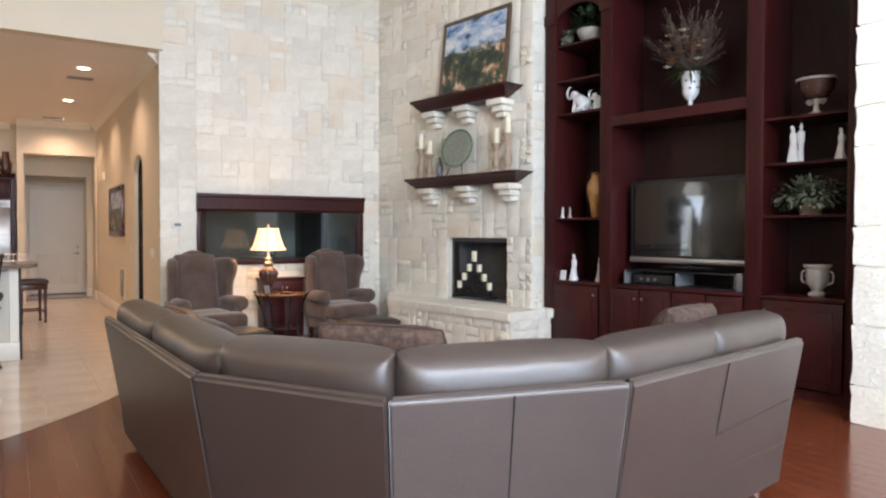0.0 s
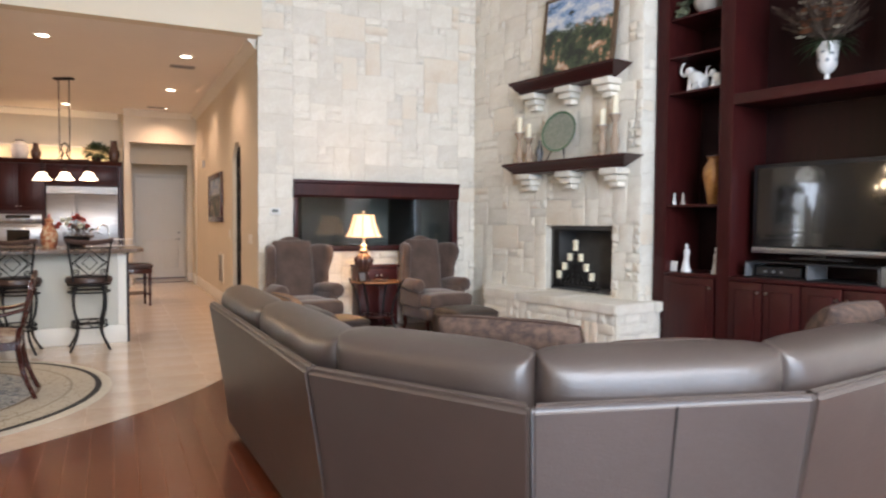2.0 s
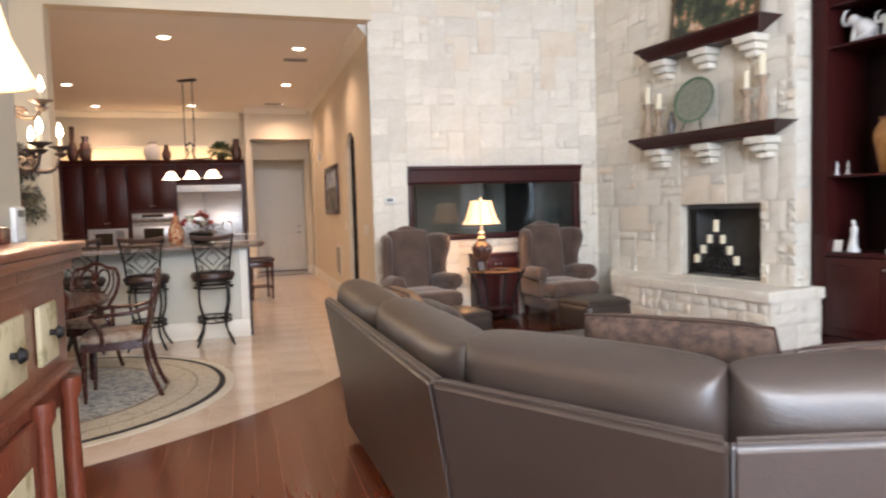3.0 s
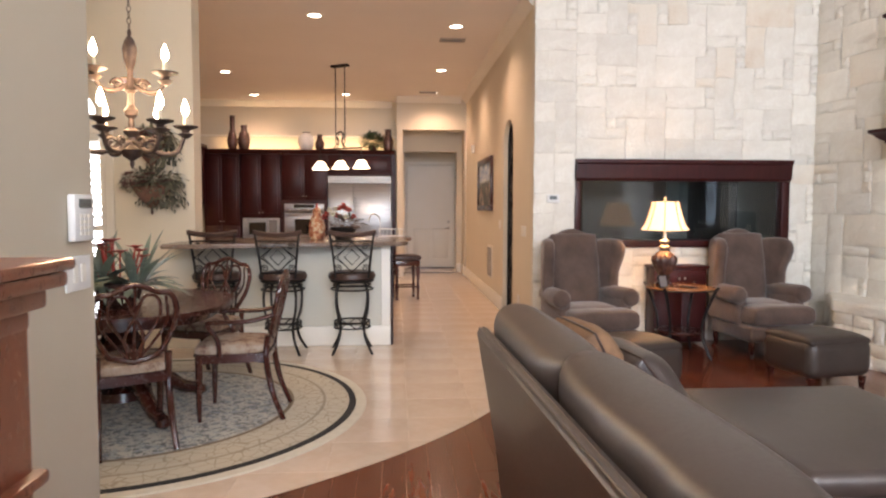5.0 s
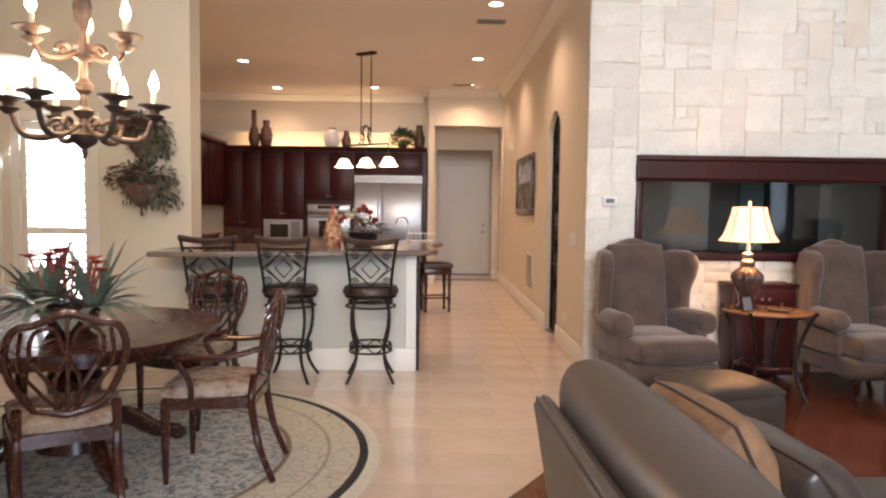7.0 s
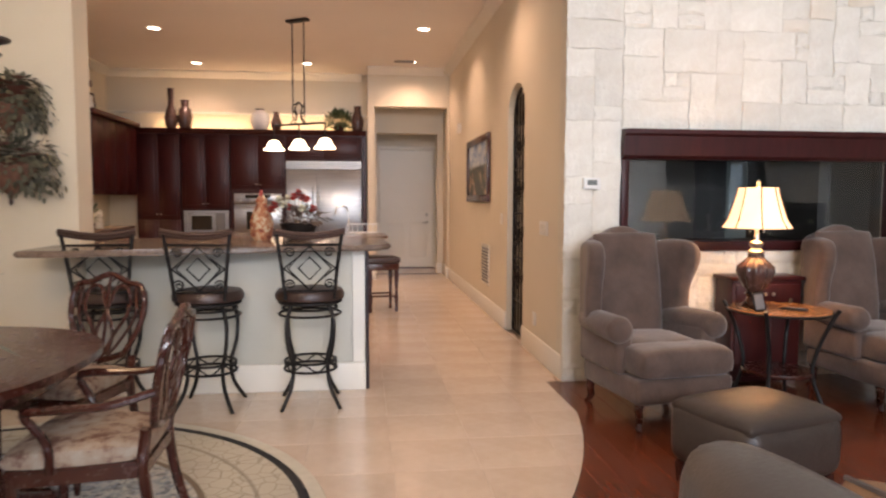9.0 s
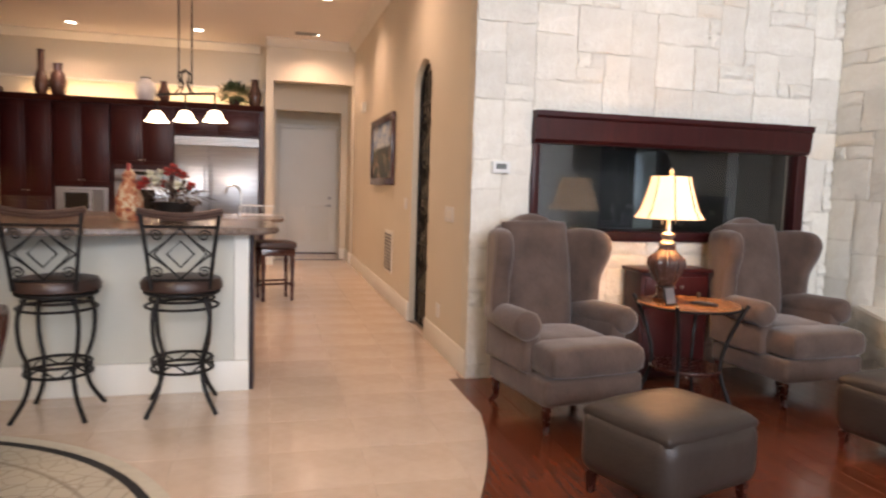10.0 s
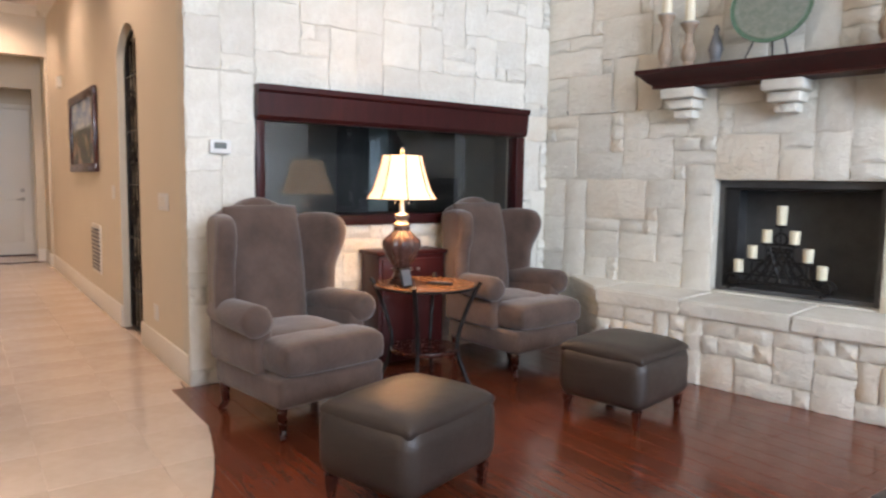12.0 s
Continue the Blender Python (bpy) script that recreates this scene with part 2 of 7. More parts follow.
def joined(*bms):
    out = bmesh.new()
    for b in bms:
        me = bpy.data.meshes.new("tmp")
        b.to_mesh(me)
        b.free()
        out.from_mesh(me)
        bpy.data.meshes.remove(me)
    return out


# ---- the large structure ----
# Great room: stone wall at y 9.58; the chimney breast (x 5.46) and the wall unit (x 5.68) are drawn square to it and then
# swung by EAST, since that wall meets the stone wall at 98.8 degrees; kitchen and hall beyond y 9.6.
HALLX, STONEY, BREASTX, UNITX = 2.32, 9.58, 5.46, 5.68
EAST = pose(5.315, 9.57, 0, 0, 0, 8.8) @ Matrix.Translation((-BREASTX, -9.57, 0))
KCEIL, GCEIL = 3.65, 5.4


def swing(known):
    """Swings every top-level object made since the set known was taken into the slanting east wall."""
    for ob in bpy.data.objects:
        if ob not in known and ob.parent is None:
            ob.matrix_basis = EAST @ ob.matrix_basis


def edge_y(x):
    """Where the tiles meet the wooden floor: an arc round (-2.451, 9.722)."""
    return 9.722 - math.sqrt(max(0.0, 4.725 ** 2 - (x + 2.451) ** 2))


setting("ground", box(-9, -3.4, -0.3, 9, 20, -0.03), GROUT, "concrete slab under the whole house", "slab")
floor_tile = setting("floor_tile", box(-7, 4.2, -0.03, 2.3, 19, -0.0022), GROUT, "grout bed of the pale travertine floor", "floor")
floor_wood = setting("floor_wood", box(-0.3, -2.6, -0.028, 8.2, 4.2, -0.008), GROUT, "bed under the red-brown plank floor", "floor")
setting("floor_edge", box(2.3, 4.2, -0.028, 7.2, 9.7, -0.008), GROUT, "bed under the red-brown plank floor by the fireplace", "floor")

# stone wall with the long viewing window
AQ = (2.735, 5.06, 1.0, 1.925)
b = bmesh.new()
for x0, z0, x1, z1 in ((2.32, 0, AQ[0], GCEIL), (AQ[1], 0, 5.9, GCEIL), (AQ[0], 0, AQ[1], AQ[2]), (AQ[0], AQ[3], AQ[1], GCEIL)):
    box(x0, STONEY + 0.016, z0, x1, STONEY + 0.22, z1, bm=b)
wall_stone = setting("wall_north", b, MORTAR, "mortar bed of the pale limestone wall", "wall")
# hall side of that wall with an arched opening
ARCH = (10.96, 11.70, 2.27, 2.54)
def arch_points(y0, y1, spring, top, n=14):
    c, r = (y0 + y1) / 2, (y1 - y0) / 2
    return [(c + r * math.cos(math.pi * k / n), spring + (top - spring) * math.sin(math.pi * k / n)) for k in range(n + 1)]
b = bmesh.new()
box(HALLX, STONEY + 0.03, 0, HALLX + 0.2, ARCH[0], KCEIL, bm=b)
box(HALLX, ARCH[1], 0, HALLX + 0.2, 19, KCEIL, bm=b)
slab([(ARCH[0], ARCH[2]), *arch_points(*ARCH)[::-1], (ARCH[1], ARCH[2]), (ARCH[1], KCEIL), (ARCH[0], KCEIL)][1:], "x", HALLX, HALLX + 0.2, bm=b)
wall_hall = setting("wall_hall", b, PLASTER, "cream plaster hall wall with an arched opening", "wall")
# header and wall over the kitchen opening, dining wall with windows
b = bmesh.new()
box(-1.12, 9.52, KCEIL, 2.34, 9.72, GCEIL, bm=b)
box(-1.97, 9.50, 0, -1.12, 9.75, GCEIL, bm=b)
box(-2.55, 9.50, 0, -1.97, 9.75, 0.28, bm=b)
box(-2.55, 9.50, 2.13, -1.97, 9.75, 2.32, bm=b)
box(-2.80, 9.50, 0, -2.55, 9.75, 2.32, bm=b)
box(-3.40, 9.50, 0, -2.80, 9.75, 0.28, bm=b)
box(-3.40, 9.50, 2.13, -2.80, 9.75, 2.32, bm=b)
box(-5.2, 9.50, 0, -3.40, 9.75, GCEIL, bm=b)
fan = [(-2.80 + 0.75 * math.cos(math.pi * k / 16), 2.32 + 0.38 * math.sin(math.pi * k / 16)) for k in range(17)]
slab([(-2.05, GCEIL), (-3.55, GCEIL)] + fan[::-1], "y", 9.5, 9.75, bm=b)
box(-2.05, 9.50, 2.32, -1.97, 9.75, GCEIL, bm=b)
wall_dining = setting("wall_dining", b, PLASTER, "cream plaster wall with tall windows and an arched transom", "wall")
setting("wall_dining_side", joined(box(-5.2, 4.9, 0, -5.0, 9.5, GCEIL), box(-5.2, 4.9, 0, -0.25, 5.1, GCEIL)), PLASTER, "cream plaster side wall of the dining room", "wall")
setting("wall_west", box(-0.43, -2.8, 0, -0.23, 5.1, GCEIL, 0.012, 2), PLASTER, "cream plaster wall with keypad and switches", "wall")
# window wall behind the walker
b = bmesh.new()
xs = [-0.43, -0.15, 1.35, 1.75, 3.25, 3.65, 5.15, 8.6]
for i in range(0, 8, 2):
    box(xs[i], -2.8, 0, xs[i + 1], -2.6, GCEIL, bm=b)
for i in range(1, 7, 2):
    box(xs[i], -2.8, 0, xs[i + 1], -2.6, 0.3, bm=b)
    box(xs[i], -2.8, 3.2, xs[i + 1], -2.6, 3.5, bm=b)
    box(xs[i], -2.8, 4.5, xs[i + 1], -2.6, GCEIL, bm=b)
wall_south = setting("wall_south", b, PLASTER, "cream plaster window wall", "wall")
built = set(bpy.data.objects)
setting("wall_east", box(6.34, -4.4, 0, 6.54, 9.2, GCEIL), PLASTER, "cream plaster wall behind the wall unit", "wall")
# stone breast and pier
FB = (7.016, 8.083, 0.57, 1.362)
BEND = 6.62
b = bmesh.new()
for y0, z0, y1, z1 in ((BEND, 0, FB[0], GCEIL), (FB[1], 0, STONEY + 0.1, GCEIL), (FB[0], 0, FB[1], FB[2]), (FB[0], FB[3], FB[1], GCEIL)):
    box(BREASTX + 0.0165, y0 + 0.0165 if y0 == BEND else y0, z0, BREASTX + 0.5, y1, z1, bm=b)
wall_breast = setting("wall_fireplace", b, MORTAR, "mortar bed of the limestone chimney breast", "wall")
wall_pier = setting("wall_pier", box(BREASTX - 0.24, -0.4, 0, 6.33, 3.21, GCEIL), MORTAR, "mortar bed of the limestone pier", "wall")
swing(built)
setting("ceiling_great", box(-5.2, -2.8, GCEIL, 8.6, 9.75, GCEIL + 0.2), CEILING, "high pale ceiling of the great room", "ceiling")
setting("ceiling_kitchen", prism([(-1.2, 9.724), (HALLX + 0.2, 9.724), (HALLX + 0.2, 19), (-3.86, 19), (-3.86, 13.3)], KCEIL, KCEIL + 0.2), CEILING, "warm white kitchen ceiling", "ceiling")
# kitchen walls
setting("wall_kitchen", box(-5.2, 17.35, 0, 0.899, 17.55, KCEIL), PLASTER, "cream plaster wall behind the kitchen cabinets", "wall")
setting("wall_passage", box(0.90, 16.56, 0, 1.016, 18.5, KCEIL), PLASTER, "cream plaster side wall of the passage", "wall")
setting("wall_passage_header", box(1.0165, 16.56, 2.985, HALLX - 0.001, 16.76, KCEIL), PLASTER, "cream plaster header over the passage", "wall")
setting("wall_passage_lintel", slab([(1.0165, 0), (1.07, 0), (1.07, 2.615), (2.197, 2.615), (2.197, 0), (HALLX - 0.001, 0), (HALLX - 0.001, KCEIL), (1.0165, KCEIL)], "y", 17.45, 17.6), PLASTER, "cream plaster cross wall with the inner opening", "wall")
setting("wall_hall_end", box(0.92, 18.5, 0, HALLX, 18.7, KCEIL), PLASTER, "cream plaster wall at the end of the hall", "wall")
setting("wall_kitchen_west", joined(box(-3.85, 13.4, 0, -3.65, 17.35, KCEIL), prism([(-1.25, 9.755), (-1.12, 9.755), (-3.5, 13.4), (-3.65, 13.4)], 0, KCEIL)), PLASTER, "cream plaster kitchen side wall", "wall")
# room behind the arch and behind the viewing window; darkness is in the wall colour
setting("wall_closet", joined(box(2.52, 12.2, 0, 4.6, 12.3, 3), box(4.5, 9.8, 0, 4.6, 12.2, 3), box(2.52, 9.8, 3, 4.6, 12.3, 3.1)), UNLIT_AND_SEAM, "walls of the small unlit room behind the arch, its darkness put into near-black colour", "wall")

# ---- more materials ----
def painted_scene(name, axis):
    """A loosely painted landscape: pale sky, dark trees, warm roofs and greenery."""
    def build(t, n, l, p):
        sep = n.new("ShaderNodeSeparateXYZ")
        l.new(coords(t, "Generated"), sep.inputs[0])
        a = noise_tex(t, 3.2, 6, 0.65, stretch=(1, 1, 2.2))
        b = noise_tex(t, 6.0, 5, 0.6)
        skycol = ramp(t, a, (0.36, (0.03, 0.045, 0.05)), (0.42, (0.14, 0.27, 0.50)), (0.52, (0.42, 0.50, 0.62)), (0.62, (0.72, 0.73, 0.72)))
        land = ramp(t, b, (0.40, (0.012, 0.016, 0.014)), (0.50, (0.04, 0.065, 0.03)), (0.56, (0.10, 0.11, 0.06)), (0.59, (0.45, 0.20, 0.11)), (0.66, (0.62, 0.50, 0.38)))
        h = n.new("ShaderNodeMath")
        h.operation = "MULTIPLY_ADD"
        l.new(a, h.inputs[0])
        h.inputs[1].default_value = 0.5
        l.new(sep.outputs["Z"], h.inputs[2])
        l.new(mixed(t, ramp(t, h.outputs[0], (0.80, (0, 0, 0)), (0.87, (1, 1, 1))), land, skycol), p.inputs["Base Color"])
        p.inputs["Roughness"].default_value = 0.35
    return material(name, build)


def rug_pattern(name):
    def build(t, n, l, p):
        v = n.new("ShaderNodeVectorMath")
        v.operation = "LENGTH"
        l.new(coords(t), v.inputs[0])
        m = n.new("ShaderNodeMath")
        m.operation = "DIVIDE"
        l.new(v.outputs["Value"], m.inputs[0])
        m.inputs[1].default_value = 1.6
        vor = n.new("ShaderNodeTexVoronoi")
        vor.inputs["Scale"].default_value = 12
        vor.feature = "DISTANCE_TO_EDGE"
        l.new(coords(t), vor.inputs["Vector"])
        big = noise_tex(t, 7, 4, 0.6)
        cream, grey, dark = (0.60, 0.57, 0.49), (0.30, 0.34, 0.36), (0.10, 0.105, 0.11)
        br = n.new("ShaderNodeTexBrick")
        br.offset, br.squash = 0.5, 1.0
        for key, val in (("Scale", 1.0), ("Brick Width", 0.24), ("Row Height", 0.13), ("Mortar Size", 0.004), ("Bias", 0.1)):
            br.inputs[key].default_value = val
        br.inputs["Color1"].default_value, br.inputs["Color2"].default_value, br.inputs["Mortar"].default_value = (*cream, 1), (*grey, 1), (*dark, 1)
        turn = n.new("ShaderNodeMapping")
        turn.inputs["Rotation"].default_value = (0, 0, radians(38))
        wave = n.new("ShaderNodeTexNoise")
        wave.inputs["Scale"].default_value = 9
        l.new(coords(t), wave.inputs["Vector"])
        bent = n.new("ShaderNodeVectorMath")
        bent.operation = "MULTIPLY_ADD"
        l.new(wave.outputs["Color"], bent.inputs[0])
        bent.inputs[1].default_value = (0.16, 0.16, 0)
        l.new(coords(t), bent.inputs[2])
        l.new(bent.outputs[0], turn.inputs[0])
        l.new(turn.outputs[0], br.inputs["Vector"])
        fine = n.new("ShaderNodeTexVoronoi")
        fine.inputs["Scale"].default_value = 34
        l.new(coords(t), fine.inputs["Vector"])
        cell = n.new("ShaderNodeSeparateColor")
        l.new(fine.outputs["Color"], cell.inputs[0])
        motif = ramp(t, cell.outputs[0], (0.0, dark), (0.27, dark), (0.30, grey), (0.50, grey), (0.53, cream), (1.0, cream))
        figure = ramp(t, fine.outputs["Distance"], (0.20, (1, 1, 1)), (0.34, (0, 0, 0)))
        field = mixed(t, mixed(t, 1.0, figure, ramp(t, big, (0.40, (0.25,) * 3), (0.56, (0.95,) * 3)), "MULTIPLY"), mixed(t, 0.55, br.outputs["Color"], motif), dark)
        field = mixed(t, ramp(t, vor.outputs["Distance"], (0.01, (0.3,) * 3), (0.07, (0, 0, 0))), field, cream)
        band = mixed(t, ramp(t, vor.outputs["Distance"], (0.01, (1, 1, 1)), (0.05, (0, 0, 0))), (0.52, 0.47, 0.37), (0.36, 0.30, 0.22))
        rings = ramp(t, m.outputs[0], (0.0, (0, 0, 0)), (0.66, (0, 0, 0)), (0.662, (1, 1, 1)), (1.0, (1, 1, 1)))
        col = mixed(t, rings, field, band)
        line = ramp(t, m.outputs[0], (0.0, (0, 0, 0)), (0.650, (0, 0, 0)), (0.652, (1, 1, 1)), (0.668, (1, 1, 1)), (0.67, (0, 0, 0)), (0.80, (0, 0, 0)), (0.802, (0.6, 0.6, 0.6)), (0.812, (0.6, 0.6, 0.6)), (0.814, (0, 0, 0)))
        l.new(mixed(t, line, col, (0.20, 0.15, 0.10)), p.inputs["Base Color"])
        p.inputs["Roughness"].default_value = 0.95
        bumped(t, p, noise_tex(t, 220, 2), 0.4, 0.004)
    return material(name, build)


def cloth(name, c1, c2, c3, scale=14):
    """A woven stuff with a blotched flower or stripe figure."""
    def build(t, n, l, p):
        a = noise_tex(t, scale, 4, 0.65)
        l.new(ramp(t, a, (0.38, c1), (0.5, c2), (0.62, c3)), p.inputs["Base Color"])
        p.inputs["Roughness"].default_value = 0.85
        bumped(t, p, noise_tex(t, 160, 2), 0.3, 0.003)
    return material(name, build)


PAINTING = painted_scene("oil_painting", "x")
RUG = rug_pattern("medallion_rug")
RUGEDGE = varied("rug_black_edge", (0.012, 0.012, 0.013), (0.03, 0.028, 0.027), 20, 0.95, 90, 0.3)
RUGFRINGE = varied("rug_cream_edge", (0.55, 0.50, 0.40), (0.66, 0.61, 0.50), 20, 0.95, 90, 0.3)
FLORAL = cloth("floral_seat_cloth", (0.38, 0.31, 0.24), (0.32, 0.23, 0.17), (0.14, 0.065, 0.042), 12)
STRIPED = cloth("brown_figured_cloth", (0.115, 0.070, 0.050), (0.075, 0.044, 0.033), (0.040, 0.025, 0.02), 24)
TANCLOTH = cloth("tan_satin", (0.24, 0.13, 0.065), (0.19, 0.10, 0.052), (0.13, 0.07, 0.04), 7)
SEATPAD = varied("brown_seat_leather", (0.035, 0.018, 0.014), (0.06, 0.03, 0.022), 6, 0.4, 120, 0.1)
CANDLEWAX = varied("cream_wax", (0.74, 0.66, 0.48), (0.82, 0.75, 0.58), 6, 0.5, 60, 0.05)
PALEWOOD = varied("weathered_wood", (0.28, 0.20, 0.14), (0.45, 0.34, 0.25), 14, 0.7, 60, 0.2, stretch=(6, 6, 1))
PORCELAIN = varied("white_porcelain", (0.62, 0.62, 0.62), (0.72, 0.72, 0.71), 9, 0.25, 40, 0.05)
GREYCLOTH = varied("blue_grey_glaze", (0.10, 0.12, 0.15), (0.15, 0.17, 0.20), 9, 0.3, 40, 0.05)
AMBER = varied("amber_glaze", (0.22, 0.09, 0.025), (0.42, 0.20, 0.06), 10, 0.15, 40, 0.05, coat=0.5)
STONEWARE = varied("stone_bowl", (0.30, 0.27, 0.24), (0.42, 0.38, 0.34), 12, 0.6, 50, 0.2)
BROWNGLAZE = varied("brown_glaze", (0.05, 0.024, 0.02), (0.09, 0.045, 0.036), 12, 0.25, 50, 0.1, coat=0.4)
GREENPLATE = varied("green_glaze", (0.05, 0.10, 0.06), (0.12, 0.20, 0.125), 16, 0.25, 40, 0.1, coat=0.4)
LEAF = varied("dark_leaf", (0.018, 0.035, 0.014), (0.05, 0.085, 0.035), 12, 0.5, 60, 0.1)
LEAF_PALE = varied("sage_leaf", (0.10, 0.12, 0.075), (0.22, 0.24, 0.16), 12, 0.6, 60, 0.1)
DRYSTEM = varied("dry_stem", (0.10, 0.065, 0.04), (0.22, 0.15, 0.10), 12, 0.8, 60, 0.1)
PETAL = varied("rust_petal", (0.22, 0.075, 0.035), (0.36, 0.17, 0.09), 12, 0.6, 60, 0.1)
PETAL_PALE = varied("cream_petal", (0.6, 0.55, 0.42), (0.7, 0.66, 0.52), 12, 0.6, 60, 0.1)
PETAL_RED = varied("red_petal", (0.32, 0.025, 0.02), (0.5, 0.07, 0.05), 12, 0.5, 60, 0.1)
BLACKPLASTIC = varied("black_plastic", (0.008, 0.008, 0.009), (0.014, 0.014, 0.015), 4, 0.35, 80, 0.02)
SCREEN = varied("dark_screen", (0.006, 0.006, 0.007), (0.008, 0.008, 0.009), 2, 0.03, 80, 0.0, coat=0.5)
GREYPLASTIC = varied("grey_plastic", (0.14, 0.14, 0.145), (0.18, 0.18, 0.185), 4, 0.4, 80, 0.02)
WHITEPLASTIC = varied("white_plastic", (0.72, 0.71, 0.68), (0.78, 0.77, 0.74), 4, 0.4, 80, 0.02)
LCD = varied("lcd_grey", (0.10, 0.11, 0.10), (0.13, 0.14, 0.13), 4, 0.3, 80, 0.0)


def lamp_shade_material(t, n, l, p):
    p.inputs["Base Color"].default_value = (0.78, 0.60, 0.40, 1)
    p.inputs["Roughness"].default_value = 0.8
    p.inputs["Emission Color"].default_value = (1.0, 0.64, 0.35, 1)
    p.inputs["Emission Strength"].default_value = 1.6


SHADE = material("lit_shade", lamp_shade_material)
SHADERIB = varied("shade_rib", (0.30, 0.12, 0.05), (0.42, 0.18, 0.08), 10, 0.7, 60, 0.1)
PANE = clear_glass("dark_glass", (0.72, 0.76, 0.75))
WINDOWPANE = clear_glass("window_glass")


def leaf_blade(bm, base, way, length, width, droop=0.5, n=4):
    """A curved, pointed leaf."""
    p, d = Vector(base), Vector(way).normalized()
    side = d.cross(Vector((0, 0, 1)))
    side = side.normalized() if side.length > 0.01 else Vector((1, 0, 0))
    last = None
    for i in range(n + 1):
        t = i / n
        w = width * (math.sin(math.pi * min(1, 0.12 + 0.88 * t)) ** 0.8) * 0.5 + 0.0006
        mid = Vector((0, 0, -0.25 * w))
        row = [bm.verts.new(p - side * w), bm.verts.new(p + mid), bm.verts.new(p + side * w)]
        if last:
            bm.faces.new((last[0], last[1], row[1], row[0]))
            bm.faces.new((last[1], last[2], row[2], row[1]))
        last = row
        d = (d + Vector((0, 0, -droop / n))).normalized()
        p = p + d * (length / n)
    return bm


def leaf_cloud(rng, count, centre, radii, size, droop=0.6, up=0.3):
    """Many small leaves scattered through an uneven rounded body."""
    bm = bmesh.new()
    for _ in range(count):
        a, b, r = rng.uniform(0, 2 * math.pi), rng.uniform(-0.7, 1), rng.uniform(0.35, 1.0)
        c = math.sqrt(max(0, 1 - b * b))
        d = Vector((c * math.cos(a), c * math.sin(a), b))
        p = Vector(centre) + Vector((d.x * radii[0] * r, d.y * radii[1] * r, d.z * radii[2] * r))
        leaf_blade(bm, p, d + Vector((rng.uniform(-0.5, 0.5), rng.uniform(-0.5, 0.5), up)), size * rng.uniform(0.6, 1.2), size * rng.uniform(0.4, 0.6), droop, 3)
    return bm


def flower(bm, at, r, rng, petals=7):
    for k in range(petals):
        a = 2 * math.pi * k / petals + rng.uniform(-0.2, 0.2)
        leaf_blade(bm, at, (math.cos(a), math.sin(a), 0.7), r, r * 0.6, 0.5, 3)
    return bm


def rose(at, r, rng):
    """A full round bloom of overlapping petals."""
    bm = bmesh.new()
    for k in range(16):
        a, up = 2.4 * k, 1.0 - 1.5 * k / 15
        side = math.sqrt(max(0.05, 1 - up * up))
        leaf_blade(bm, at, (side * math.cos(a), side * math.sin(a), up + rng.uniform(-0.1, 0.1)), r, r * 0.9, 0.4, 3)
    return bm


# ---- living room ----
RIM = [(1.232, 5.62), (1.30, 3.40), (1.755, 2.61), (2.67, 2.37), (4.27, 2.62)]


def offset_line(pts, d):
    """The line moved d metres to its left, with mitred corners."""
    out = []
    for i, p in enumerate(pts):
        p = Vector(p)
        dirs = []
        if i:
            dirs.append((p - Vector(pts[i - 1])).normalized())
        if i < len(pts) - 1:
            dirs.append((Vector(pts[i + 1]) - p).normalized())
        ns = [Vector((-v.y, v.x)) for v in dirs]
        n = sum(ns, Vector((0, 0))).normalized()
        out.append(p + n * (d / n.dot(ns[0])))
    return out


def swept(pts, profile, i, gap=0.006, bevel=0.0):
    """The piece of a mitred border between corners i and i + 1; profile: (offset, z) round the section."""
    bm = bmesh.new()
    lines = {o: offset_line(pts, o) for o, _ in profile}
    rings = []
    for k in (i, i + 1):
        ring = []
        for o, z in profile:
            a, b = lines[o][i], lines[o][i + 1]
            t = gap / (b - a).length
            p = a.lerp(b, t if k == i else 1 - t)
            ring.append(bm.verts.new((p.x, p.y, z)))
        rings.append(ring)
    n = len(profile)
    for j in range(n):
        m = (j + 1) % n
        bm.faces.new((rings[0][j], rings[0][m], rings[1][m], rings[1][j]))
    bm.faces.new(rings[0][::-1])
    bm.faces.new(rings[1])
    if bevel:
        bmesh.ops.bevel(bm, geom=bm.edges[:], offset=bevel, segments=3, affect="EDGES")
    return bm


SEAMTHREAD = varied("dark_thread", (0.012, 0.009, 0.008), (0.025, 0.02, 0.018), 20, 0.8, 60, 0.1)


